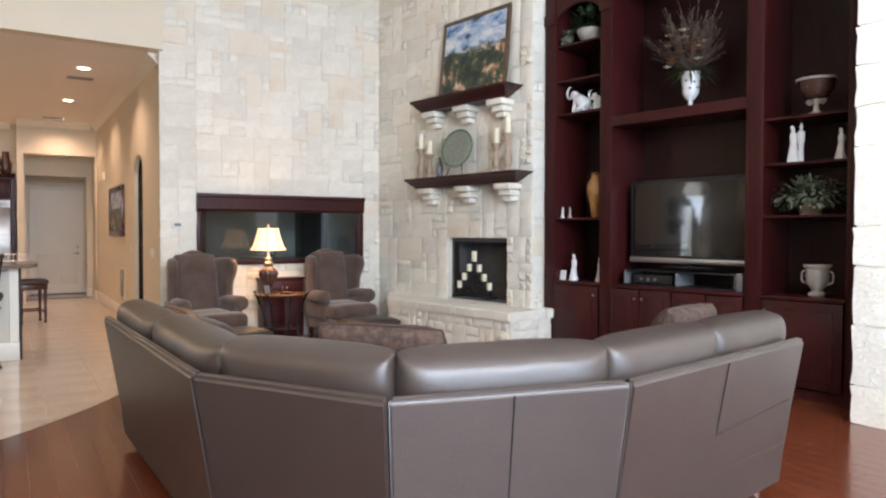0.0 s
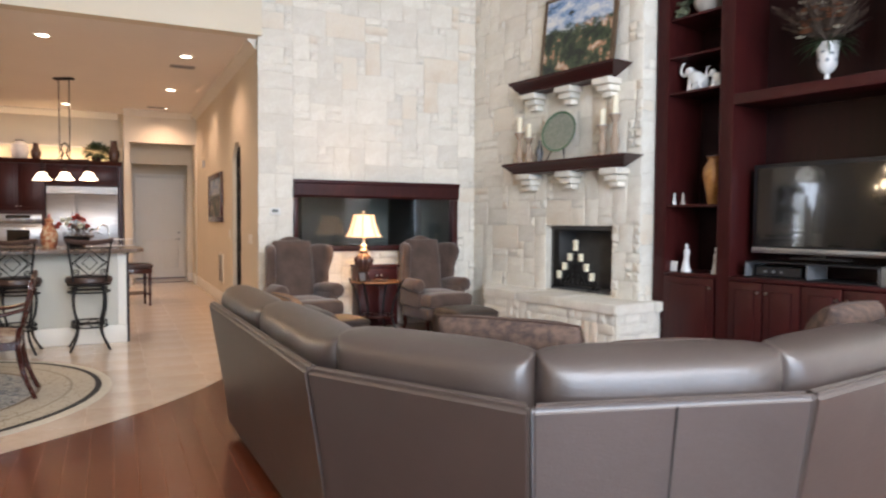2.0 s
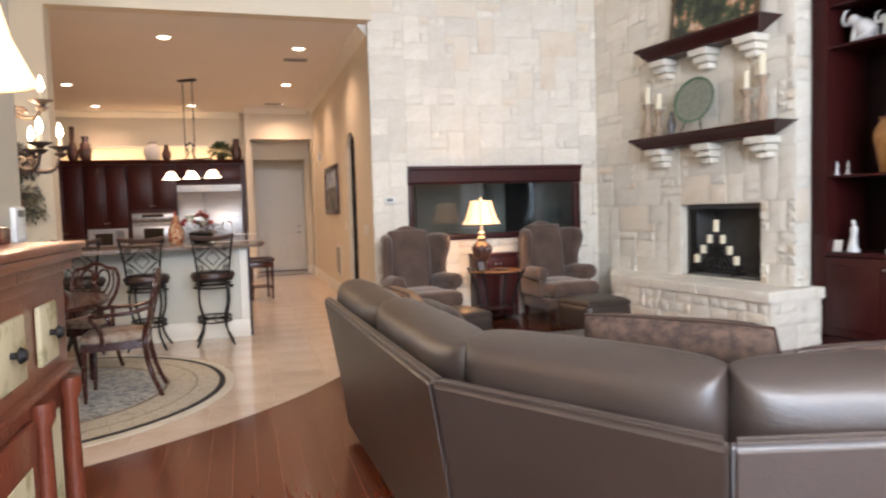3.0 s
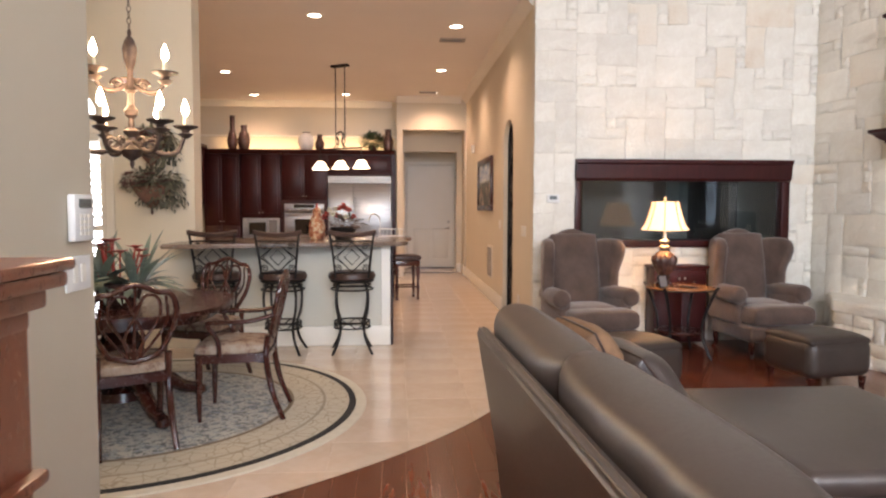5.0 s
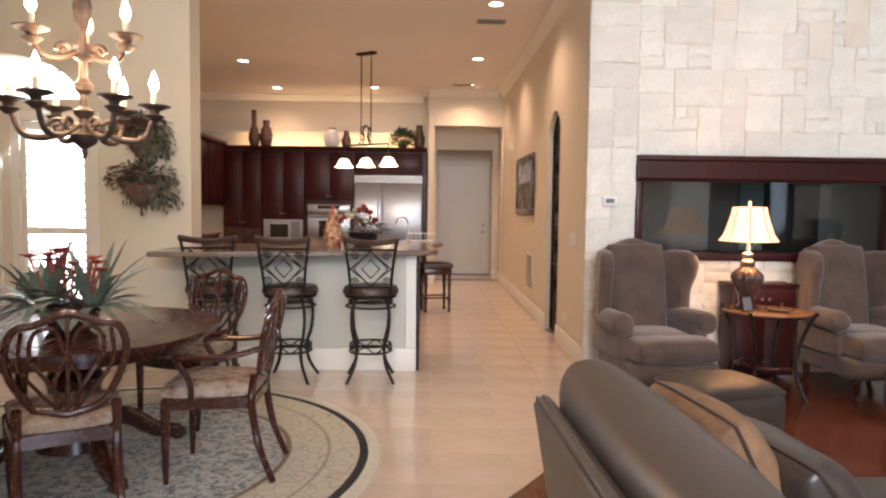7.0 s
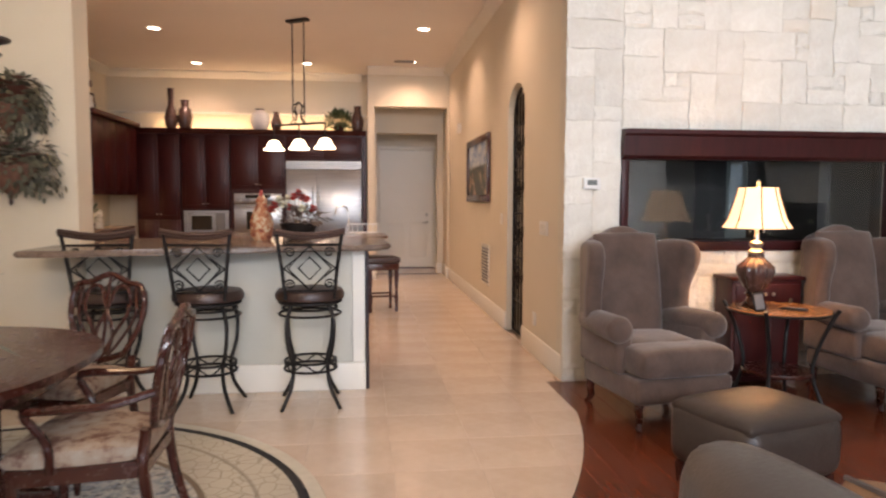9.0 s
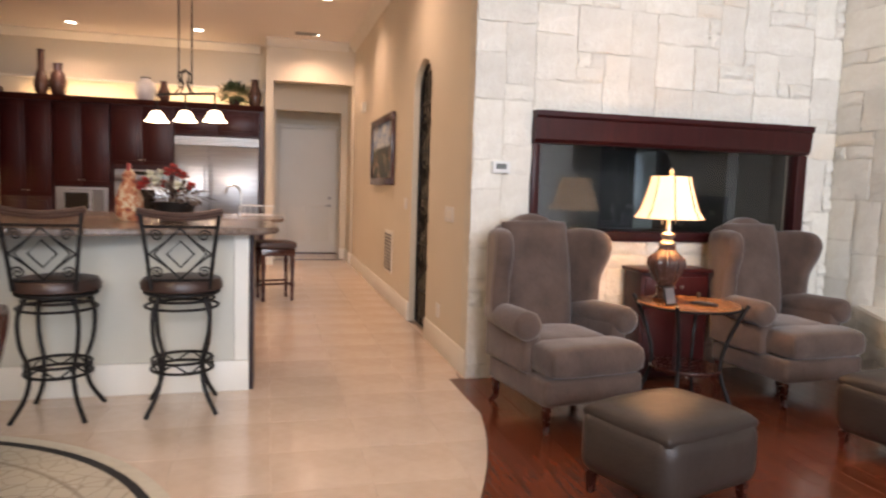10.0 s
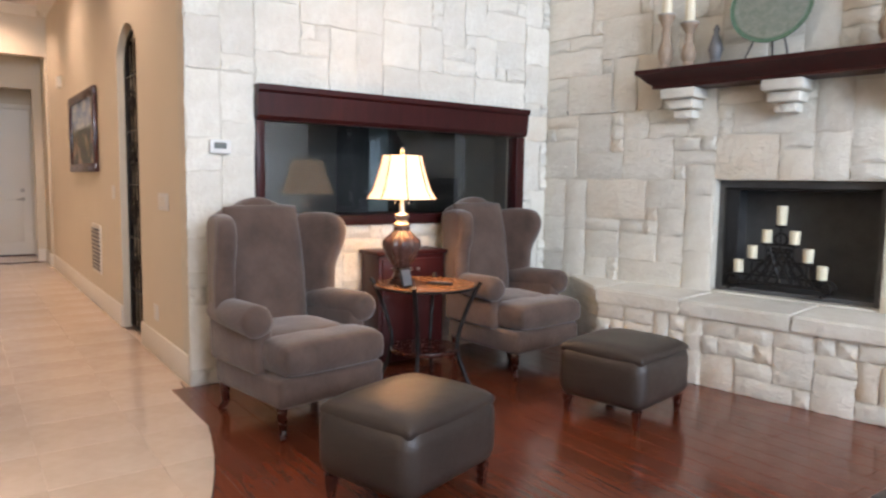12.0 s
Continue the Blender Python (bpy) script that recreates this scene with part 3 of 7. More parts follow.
def build_sofa():
    sofa = thing("sectional_sofa", 0, 0, 0, 0, "taupe leather sectional sofa with loose back cushions", "sofa")
    panel = [(0.12, 0.07), (0.095, 0.30), (0.0, 0.862), (0.02, 0.882), (0.06, 0.868), (0.20, 0.50), (0.26, 0.07)]
    base = [(0.20, 0.09), (0.20, 0.30), (0.98, 0.30), (0.98, 0.09)]
    seat = [(0.24, 0.30), (0.24, 0.47), (1.00, 0.46), (1.00, 0.31)]
    for i in range(4):
        part("back_panel", swept(RIM, panel, i, 0.003, 0.012), LEATHER, sofa)
        part("seat_base", swept(RIM, base, i, 0.003, 0.015), LEATHER, sofa)
        part("seat_cushion", swept(RIM, seat, i, 0.006, 0.05), LEATHER, sofa, "plump taupe leather seat cushion")
    inner = offset_line(RIM, 0.215)
    spans = [(0, -0.03, 0.48), (0, 0.48, 1.0), (1, 0.0, 1.0), (2, 0.0, 1.0), (3, 0.0, 0.52), (3, 0.52, 1.0)]
    for s, (i, t0, t1) in enumerate(spans):
        a, b = inner[i].lerp(inner[i + 1], t0), inner[i].lerp(inner[i + 1], t1)
        mid, w = (a + b) / 2, (b - a).length
        ang = math.degrees(math.atan2((b - a).y, (b - a).x))
        bm = cushion(w + 0.05, 0.62, 0.27, 0.35, 24, 24, s + 3, 0.40)
        # stands on its edge and leans back
        lean = pose(mid.x, mid.y, 0.705 - (0.03, 0.02, 0, 0, 0, 0)[s], 0, 0, ang) @ pose(0, 0.035, 0.0, 110, 0, 0) @ pose(0, 0, -0.135)
        bk_ = part("back_cushion", moved(bm, lean), LEATHER, sofa, "puffy taupe leather back cushion", True)
        hw = (w + 0.05) / 2
        seam = [(u * hw * 0.97, 0.272 - 0.03 * abs(u) ** 4 + 0.004 * math.sin(9 * u + s), 0.082 + 0.004 * math.cos(7 * u)) for u in [k / 12 - 1 for k in range(25)]]
        part("stitching", moved(tube(seam, 0.0045, 6), lean), SEAMTHREAD, bk_, "dark stitched seam")
    # stitched pocket outline on the outside of the long back
    def on_back(t, z):
        lo, hi = offset_line(RIM, 0.097), offset_line(RIM, -0.006)
        q = (z - 0.30) / 0.562
        p = lo[3].lerp(lo[4], t).lerp(hi[3].lerp(hi[4], t), q)
        return (p.x, p.y, z)
    part("pocket_seam", tube([on_back(0.47, 0.85), on_back(0.47, 0.51), on_back(0.95, 0.55)], 0.0032, 6), UNLIT_AND_SEAM, sofa, "dark stitched seam")
    lo, hi = offset_line(RIM, 0.097), offset_line(RIM, -0.003)
    p0, p1 = lo[2].lerp(lo[3], 0.49), hi[2].lerp(hi[3], 0.49)
    part("back_seam", tube([(p0.x, p0.y, 0.3), (p1.x, p1.y, 0.857)], 0.003, 6), UNLIT_AND_SEAM, sofa, "dark stitched seam")
    end = [(1.49, 5.58), (1.49, 5.80), (1.57, 5.88), (2.20, 5.88), (2.28, 5.80), (2.27, 5.58)]
    part("end_cushion", prism(end, 0.31, 0.465, 0.05, 4), LEATHER, sofa, "rounded seat end without an arm")
    part("end_base", prism([(1.51, 5.57), (1.51, 5.84), (2.25, 5.84), (2.25, 5.57)], 0.09, 0.309, 0.015, 2), LEATHER, sofa)
    for q, t in ((0, 0.04), (1, 0.0), (2, 0.0), (3, 0.0), (3, 0.97)):
        for off in (0.24, 0.85):
            c = offset_line(RIM, off)
            p = c[q].lerp(c[q + 1], t)
            part("foot", lathe([(0.018, 0.0), (0.028, 0.01), (0.028, 0.10)], 12, p.x, p.y, 0.002), NICKEL, sofa, "short chrome foot")
    return sofa


build_sofa()


def throw_pillow(x, y, z, rx, rz, mat, label, w=0.5, seed=1):
    p = thing("throw_pillow", x, y, z, rz, label, "pillow")
    bm = moved(cushion(w, w * 0.85, 0.20, 0.7, 16, 16, seed, 0.6), pose(0, 0, 0, rx, 0, 0) @ pose(0, 0, -0.10))
    part("cover", bm, mat, p, "", True)
    edge = [Vector((u * w / 2 * (1 - 0.03 * abs(v) ** 3), v * w * 0.425 * (1 - 0.03 * abs(u) ** 3), 0.0)) for u, v in
            [(k / 6 * 2 - 1, -1) for k in range(6)] + [(1, k / 6 * 2 - 1) for k in range(6)] + [(1 - k / 6 * 2, 1) for k in range(6)] + [(-1, 1 - k / 6 * 2) for k in range(6)]]
    part("piping", moved(tube(edge, 0.006, 6, closed=True), pose(0, 0, 0, rx, 0, 0)), SEATPAD, p)
    return p


throw_pillow(2.14, 3.31, 0.805, 62, 128, STRIPED, "brown figured throw pillow on the corner seat", 0.60, 2)
throw_pillow(2.62, 3.10, 0.73, 66, 172, STRIPED, "brown figured throw pillow leaning on the back cushion", 0.55, 3)
throw_pillow(3.88, 3.13, 0.82, 70, 190, STRIPED, "brown figured throw pillow by the wall unit", 0.52, 4)
throw_pillow(1.72, 5.42, 0.745, 64, 96, TANCLOTH, "tan satin throw pillow on the end seat", 0.46, 6)
throw_pillow(1.93, 5.40, 0.66, 52, 98, LEATHER, "taupe leather pillow slumped on the seat", 0.50, 7)


def padded(poly, axis, half):
    """A stuffed panel over a polygon in the plane across axis, rounded towards both faces."""
    pts = curve_pts([(u, v, 0) for u, v in poly] + [(poly[0][0], poly[0][1], 0)], 4)[:-1]
    cu, cv = sum(p[0] for p in pts) / len(pts), sum(p[1] for p in pts) / len(pts)
    bm = bmesh.new()
    rings = []
    for k, d in ((0.55, -1.0), (0.82, -0.95), (0.95, -0.72), (1.0, -0.3), (1.0, 0.3), (0.95, 0.72), (0.82, 0.95), (0.55, 1.0)):
        ring = []
        for p in pts:
            u, v, w = cu + (p[0] - cu) * k, cv + (p[1] - cv) * (1 - (1 - k) * 0.6), d * half
            ring.append(bm.verts.new((w, u, v) if axis == "x" else (u, w, v)))
        rings.append(ring)
    n = len(pts)
    for a, b in zip(rings, rings[1:]):
        for i in range(n):
            bm.faces.new((a[i], a[(i + 1) % n], b[(i + 1) % n], b[i]))
    bm.faces.new(rings[0])
    bm.faces.new(rings[-1][::-1])
    return bm


def build_armchair(x, y, rz):
    c = thing("wing_armchair", x, y, 0, rz, "taupe chenille wing armchair with rolled arms on dark legs", "armchair", "wing armchairs")
    part("seat_frame", box(-0.335, -0.40, 0.16, 0.335, 0.30, 0.315, 0.03, 3), VELVET, c)
    part("seat_cushion", moved(cushion(0.64, 0.30, 0.19, 0.2, 16, 12, 5, 0.22), pose(0, -0.28, 0.315)), VELVET, c, "wide front of the loose taupe seat cushion", True)
    part("seat_cushion", moved(cushion(0.50, 0.52, 0.20, 0.3, 16, 12, 4, 0.3), pose(0, 0.0, 0.315)), VELVET, c, "loose taupe seat cushion", True)
    top = [(-0.26, 0.34), (-0.285, 0.98), (-0.275, 1.08), (-0.23, 1.135), (-0.15, 1.165), (-0.08, 1.20), (0, 1.215), (0.08, 1.20), (0.15, 1.165), (0.23, 1.135), (0.275, 1.08), (0.285, 0.98), (0.26, 0.34)]
    part("backrest", moved(padded(top, "y", 0.08), pose(0, 0.295, 0.30, -9, 0, 0) @ pose(0, 0, -0.30)), VELVET, c, "", True)
    part("back_pad", moved(cushion(0.50, 0.80, 0.16, 0.5, 14, 16, 8, 0.6), pose(0, 0.265, 0.36, -9, 0, 0) @ pose(0, 0, 0.41, 90, 0, 0) @ pose(0, 0, -0.05)), VELVET, c, "", True)
    for s in (-1, 1):
        wing = [(0.34, 0.50), (0.10, 0.54), (0.09, 0.66), (0.08, 0.80), (0.02, 0.93), (0.0, 1.03), (0.05, 1.10), (0.16, 1.12), (0.30, 1.11), (0.40, 1.06), (0.39, 0.80), (0.37, 0.52)]
        part("wing", moved(padded(wing, "x", 0.055), pose(s * 0.375, 0.04, 0, 0, 0, s * 17)), VELVET, c, "", True)
        part("arm", box(s * 0.25, -0.20, 0.30, s * 0.36, 0.32, 0.585, 0.035, 3), VELVET, c)
        roll = moved(lathe([(0.004, -0.022), (0.05, -0.018), (0.078, 0.0), (0.088, 0.03), (0.082, 0.30), (0.072, 0.50), (0.04, 0.54)], 22), pose(s * 0.345, -0.215, 0.585, -90, 0, s * 4))
        part("arm_roll", roll, VELVET, c, "", True)
        for fy in (-0.35, 0.26):
            leg = curve_pts([(s * 0.29, fy, 0.18), (s * 0.305, fy - 0.015, 0.12), (s * 0.29, fy, 0.05), (s * 0.31, fy - (0.03 if fy < 0 else -0.03), 0.0)], 4)
            part("leg", tube(leg, [0.032 - 0.014 * k / (len(leg) - 1) for k in range(len(leg))], 8), MAHOGANY, c, "dark curved wooden leg")
    return c


build_armchair(2.68, 8.85, 9)
build_armchair(4.46, 9.04, 5)


def build_ottoman(x, y, rz, w, d):
    o = thing("ottoman", x, y, 0, rz, "brown leather ottoman with rounded edges on short dark feet", "ottoman", "leather ottomans")
    body = box(-w / 2, -d / 2, 0.10, w / 2, d / 2, 0.405, 0.085, 5)
    for v in body.verts:
        if v.co.z > 0.36:
            u, q = 2 * v.co.x / w, 2 * v.co.y / d
            v.co.z += 0.02 * (1 - u * u) * (1 - q * q)
    part("body", body, LEATHER_OTT, o, "", True)
    part("top_panel", moved(cushion(w * 0.95, d * 0.95, 0.12, 0.3, 18, 18, 9, 0.45), pose(0, 0, 0.325)), LEATHER_OTT, o, "crowned brown leather top", True)
    for sx in (-1, 1):
        for sy in (-1, 1):
            part("foot", moved(lathe([(0.018, 0.0), (0.030, 0.105)], 4), pose(sx * (w / 2 - 0.06), sy * (d / 2 - 0.06), 0, 0, 0, 45)), MAHOGANY, o)
    return o


build_ottoman(2.66, 7.61, 17, 0.63, 0.53)
build_ottoman(4.26, 7.79, 10, 0.60, 0.56)


big = thing("cocktail_ottoman", 2.86, 5.45, 0, 0, "large square taupe leather ottoman in front of the sofa", "ottoman")
part("body", box(-0.50, -0.60, 0.09, 0.50, 0.60, 0.36, 0.03, 3), LEATHER, big)
part("top_cushion", box(-0.51, -0.61, 0.35, 0.51, 0.61, 0.46, 0.045, 4), LEATHER, big, "smooth leather top cushion")
for fx in (-0.42, 0.42):
    for fy in (-0.52, 0.52):
        part("foot", lathe([(0.025, 0.0), (0.035, 0.095)], 12, fx, fy, 0), MAHOGANY, big)


def build_side_table():
    t = thing("round_side_table", 3.57, 8.84, 0, 0, "round wooden side table with curved black iron legs and lower shelf", "table")
    part("tabletop", lathe([(0.28, 0.645), (0.315, 0.65), (0.32, 0.66), (0.315, 0.67), (0.28, 0.672)], 40), varied("honey_wood", (0.26, 0.10, 0.035), (0.36, 0.16, 0.06), 5, 0.25, 30, 0.05, coat=0.3), t, "honey brown round top")
    part("shelf", lathe([(0.22, 0.235), (0.225, 0.25), (0.22, 0.26)], 32), MAHOGANY, t, "dark lower shelf")
    part("hoop", tube([(0.318 * math.cos(a * math.pi / 16), 0.318 * math.sin(a * math.pi / 16), 0.655) for a in range(32)], 0.009, 6, closed=True), BLACKIRON, t)
    for k in range(4):
        a = math.radians(45 + 90 * k)
        pts = curve_pts([(0.36, 0, 0.69), (0.32, 0, 0.62), (0.24, 0, 0.42), (0.215, 0, 0.25), (0.27, 0, 0.08), (0.31, 0, 0.0)], 4)
        part("leg", moved(tube(pts, 0.014, 8), pose(0, 0, 0, 0, 0, math.degrees(a))), BLACKIRON, t, "curved black iron leg")


build_side_table()


def build_table_lamp():
    l = thing("table_lamp", 3.44, 8.92, 0.671, 0, "lit table lamp with ribbed brown urn base and cream panelled shade", "lamp")
    part("foot", lathe([(0.085, 0), (0.085, 0.02), (0.06, 0.035), (0.05, 0.07), (0.07, 0.09), (0.03, 0.11)], 24), BROWNGLAZE, l)
    part("urn", lathe([(0.04, 0.10), (0.07, 0.13), (0.100, 0.19), (0.117, 0.24), (0.112, 0.275), (0.075, 0.31), (0.05, 0.335), (0.05, 0.36)], 96, flute=0.06, lobes=12), BROWNGLAZE, l, "ribbed brown urn")
    part("neck", lathe([(0.05, 0.36), (0.055, 0.375), (0.03, 0.40), (0.045, 0.42), (0.045, 0.435), (0.02, 0.45), (0.012, 0.55)], 20), NICKEL, l)
    n = 8
    bm = bmesh.new()
    rows = []
    for r, h in ((0.222, 0.535), (0.185, 0.59), (0.155, 0.68), (0.132, 0.76), (0.124, 0.805)):
        rows.append([bm.verts.new((r * math.cos(2 * math.pi * (k + 0.5) / n), r * math.sin(2 * math.pi * (k + 0.5) / n), h)) for k in range(n)])
    for a, b in zip(rows, rows[1:]):
        for k in range(n):
            bm.faces.new((a[k], a[(k + 1) % n], b[(k + 1) % n], b[k]))
    sh = part("shade", bm, SHADE, l, "glowing cream fabric shade")
    for k in range(n):
        a = 2 * math.pi * (k + 0.5) / n
        part("rib", tube([(r * math.cos(a), r * math.sin(a), h) for r, h in ((0.224, 0.533), (0.187, 0.59), (0.157, 0.68), (0.134, 0.76), (0.126, 0.807))], 0.004, 6), SHADERIB, sh)
    part("finial", lathe([(0.006, 0.80), (0.018, 0.815), (0.012, 0.83), (0.016, 0.84), (0.004, 0.86)], 12), NICKEL, l)
    part("harp", tube([(-0.05, 0, 0.5), (-0.06, 0, 0.68), (0, 0, 0.81), (0.06, 0, 0.68), (0.05, 0, 0.5)], 0.003, 6), NICKEL, l)


build_table_lamp()
bulb("table_lamp_bulb", (3.44, 8.92, 1.33), 22, (1.0, 0.62, 0.32), 0.05)


def build_side_chest():
    c = thing("side_chest", 3.775, 9.43, 0, 0, "small dark cherry chest with a drawer against the stone wall", "chest")
    part("body", box(-0.275, -0.12, 0.04, 0.275, 0.12, 0.80, 0.008, 2), CHERRY, c)
    part("top", box(-0.295, -0.14, 0.80, 0.295, 0.13, 0.828, 0.008, 2), CHERRY, c)
    d = part("drawer", box(-0.25, -0.135, 0.63, 0.25, -0.12, 0.77, 0.006, 2), CHERRY, c)
    for s in (-0.03, 0.03):
        part("knob", moved(lathe([(0.006, 0), (0.006, 0.012), (0.014, 0.018), (0.010, 0.028)], 12), pose(s, -0.135, 0.70, 90, 0, 0)), NICKEL, d)
    for s in (-1, 1):
        part("door", box(s * 0.01, -0.135, 0.08, s * 0.25, -0.12, 0.60, 0.006, 2), CHERRY, c)


build_side_chest()
rc = thing("remote_control", 3.60, 8.72, 0.672, 40, "black remote control lying on the side table", "remote")
part("case", box(-0.022, -0.08, 0, 0.022, 0.08, 0.018, 0.006, 2), BLACKPLASTIC, rc)
part("button_pad", box(-0.015, -0.06, 0.018, 0.015, 0.05, 0.021, 0.001), GREYPLASTIC, rc)
bk = thing("trinket_frame", 3.36, 8.72, 0.672, 20, "small dark picture stand on the side table", "ornament")
part("stand", moved(box(-0.05, -0.006, 0, 0.05, 0.006, 0.12, 0.003), pose(0, 0, 0.001, -14, 0, 0)), BLACKIRON, bk)
part("face", moved(box(-0.04, -0.009, 0.012, 0.04, -0.0065, 0.108), pose(0, 0, 0.001, -14, 0, 0)), GREYPLASTIC, bk)

# ---- viewing window in the stone wall ----
def build_viewing_window():
    w = tagged(new("window_1"), "long interior window in a dark cherry frame with a deep header", "window", kind="structure")
    x0, x1, z0, z1 = AQ
    y = STONEY
    part("header", slab([(y - 0.075, z1 - 0.005), (y - 0.075, z1 - 0.04), (y - 0.055, z1 - 0.055), (y - 0.045, z1 - 0.20), (y - 0.02, z1 - 0.225), (y + 0.10, z1 - 0.225), (y + 0.10, z1 - 0.005)], "x", x0 + 0.003, x1 - 0.003), CHERRY, w, "deep moulded cherry header")
    part("sill", box(x0 + 0.003, y - 0.03, z0 + 0.003, x1 - 0.003, y + 0.10, z0 + 0.075, 0.008, 2), CHERRY, w)
    for a, b in ((x0 + 0.003, x0 + 0.06), (x1 - 0.09, x1 - 0.003)):
        part("jamb", box(a, y - 0.015, z0 + 0.077, b, y + 0.10, z1 - 0.228, 0.006, 2), CHERRY, w)
    g = part("pane", box(x0 + 0.06, y + 0.045, z0 + 0.075, x1 - 0.09, y + 0.051, z1 - 0.225), PANE, w, "dark reflecting glass")
    g.visible_shadow = False


build_viewing_window()
# the dim room behind that glass; its dimness is put into wall and furniture colours
setting("wall_den", joined(box(2.60, 10.85, 0, 5.9, 10.95, 3), box(5.8, 9.83, 0, 5.9, 10.85, 3), box(2.60, 9.83, 3, 5.9, 10.95, 3.1), box(2.56, 9.83, 0, 2.60, 10.95, 3.1)), varied("dim_den_grey", (0.10, 0.11, 0.10), (0.13, 0.14, 0.13), 2, 0.8, 60, 0.1), "grey-green wall of the den behind the glass, coloured dark for its dimness", "wall")
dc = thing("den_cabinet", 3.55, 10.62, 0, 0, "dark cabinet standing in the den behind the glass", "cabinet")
part("body", box(-0.5, -0.2, 0, 0.5, 0.2, 1.78, 0.01, 2), UNLIT_AND_SEAM, dc)
part("crown", box(-0.53, -0.23, 1.78, 0.53, 0.2, 1.84, 0.012, 2), UNLIT_AND_SEAM, dc)
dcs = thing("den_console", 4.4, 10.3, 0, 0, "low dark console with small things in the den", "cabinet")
part("body", box(-1.2, -0.2, 0, 1.2, 0.2, 1.02, 0.01, 2), UNLIT_AND_SEAM, dcs)
part("top", box(-1.22, -0.22, 1.02, 1.22, 0.2, 1.05, 0.006, 2), UNLIT_AND_SEAM, dcs)
th = thing("thermostat", 2.50, STONEY - 0.02, 1.47, 0, "white wall thermostat with a grey display on the stone", "thermostat")
part("case", box(-0.065, -0.022, 0, 0.065, 0.024, 0.085, 0.006, 2), WHITEPLASTIC, th)
part("display", box(-0.04, -0.025, 0.03, 0.035, -0.0225, 0.068), LCD, th)

# ---- fireplace ----
built = set(bpy.data.objects)


def build_firebox():
    f = thing("firebox", 0, 0, 0, 0, "sooty black open firebox with metal lining", "fireplace")
    y0, y1, z0, z1 = FB
    x = BREASTX + 0.10
    part("back", box(x + 0.38, y0 + 0.05, z0, x + 0.42, y1 - 0.05, z1), SOOT, f)
    for a, b in ((y0 + 0.003, y0 + 0.05), (y1 - 0.05, y1 - 0.003)):
        part("side", box(x, a, z0, x + 0.42, b, z1 - 0.003), SOOT, f)
    part("floor_plate", box(x, y0 + 0.05, z0 + 0.003, x + 0.38, y1 - 0.05, z0 + 0.03), SOOT, f)
    part("hood", box(x, y0 + 0.05, z1 - 0.05, x + 0.38, y1 - 0.05, z1 - 0.003), SOOT, f)
    part("screen_rod", tube([(x - 0.01, y0 + 0.05, z1 - 0.06), (x - 0.01, y1 - 0.05, z1 - 0.06)], 0.008, 8), BLACKIRON, f)
    for k in range(8):
        part("curtain_fold", tube([(x - 0.01, y1 - 0.06 - 0.012 * k, z1 - 0.065), (x - 0.005, y1 - 0.06 - 0.012 * k, z0 + 0.04)], 0.005, 6), BLACKIRON, f, "drawn mesh fire curtain")


build_firebox()


def build_candelabra():
    c = thing("fireplace_candelabra", 5.53, 7.635, 0.604, 0, "black iron stepped candelabra with cream pillar candles", "candelabra")
    part("base_bar", tube([(0, -0.32, 0.05), (0, 0.32, 0.05)], 0.012, 8), BLACKIRON, c)
    for s in (-1, 1):
        sp = [(0.0, s * (0.30 + 0.055 * (1 - k / 18) * math.cos(k * 0.6)), 0.06 + 0.05 * (1 - k / 18) * math.sin(k * 0.6)) for k in range(17)]
        part("scroll", tube(sp, 0.013, 8), BLACKIRON, c)
        part("cross_foot", tube([(-0.10, s * 0.30, 0.012), (0.10, s * 0.30, 0.012)], 0.012, 8), BLACKIRON, c)
    steps = [(0, 0.445), (-0.09, 0.32), (0.09, 0.32), (-0.18, 0.205), (0.18, 0.205), (-0.27, 0.10), (0.27, 0.10)]
    for y, z in steps:
        part("dish", lathe([(0.012, -0.01), (0.036, 0.0), (0.04, 0.012), (0.036, 0.012)], 16, 0, y, z), BLACKIRON, c)
        part("stem", tube([(0, y, z), (0, y, 0.05)], 0.006, 6), BLACKIRON, c)
        part("candle", lathe([(0.03, 0.012), (0.032, 0.02), (0.034, 0.10 if z < 0.4 else 0.14), (0.028, 0.103 if z < 0.4 else 0.143)], 16, 0, y, z), CANDLEWAX, c, "cream pillar candle")
    lat = [tube([(0.002, -0.22 + 0.07 * k, 0.06), (0.002, -0.02 + 0.03 * k, 0.30)], 0.010, 6) for k in range(4)]
    lat += [tube([(0.002, 0.22 - 0.07 * k, 0.06), (0.002, 0.02 - 0.03 * k, 0.30)], 0.010, 6) for k in range(4)]
    lat += [tube([(0.004, -w, z), (0.004, w, z)], 0.007, 6) for w, z in ((0.27, 0.10), (0.18, 0.205), (0.09, 0.32))]
    for y, z in ((0, 0.15), (-0.11, 0.15), (0.11, 0.15), (-0.05, 0.255), (0.05, 0.255), (0, 0.36)):
        lat.append(tube([(0.006, y + 0.04 * math.cos(k * math.pi / 8), z + 0.04 * math.sin(k * math.pi / 8)) for k in range(16)], 0.007, 6, closed=True))
    part("lattice", joined(*lat), BLACKIRON, c)
    return c


build_candelabra()


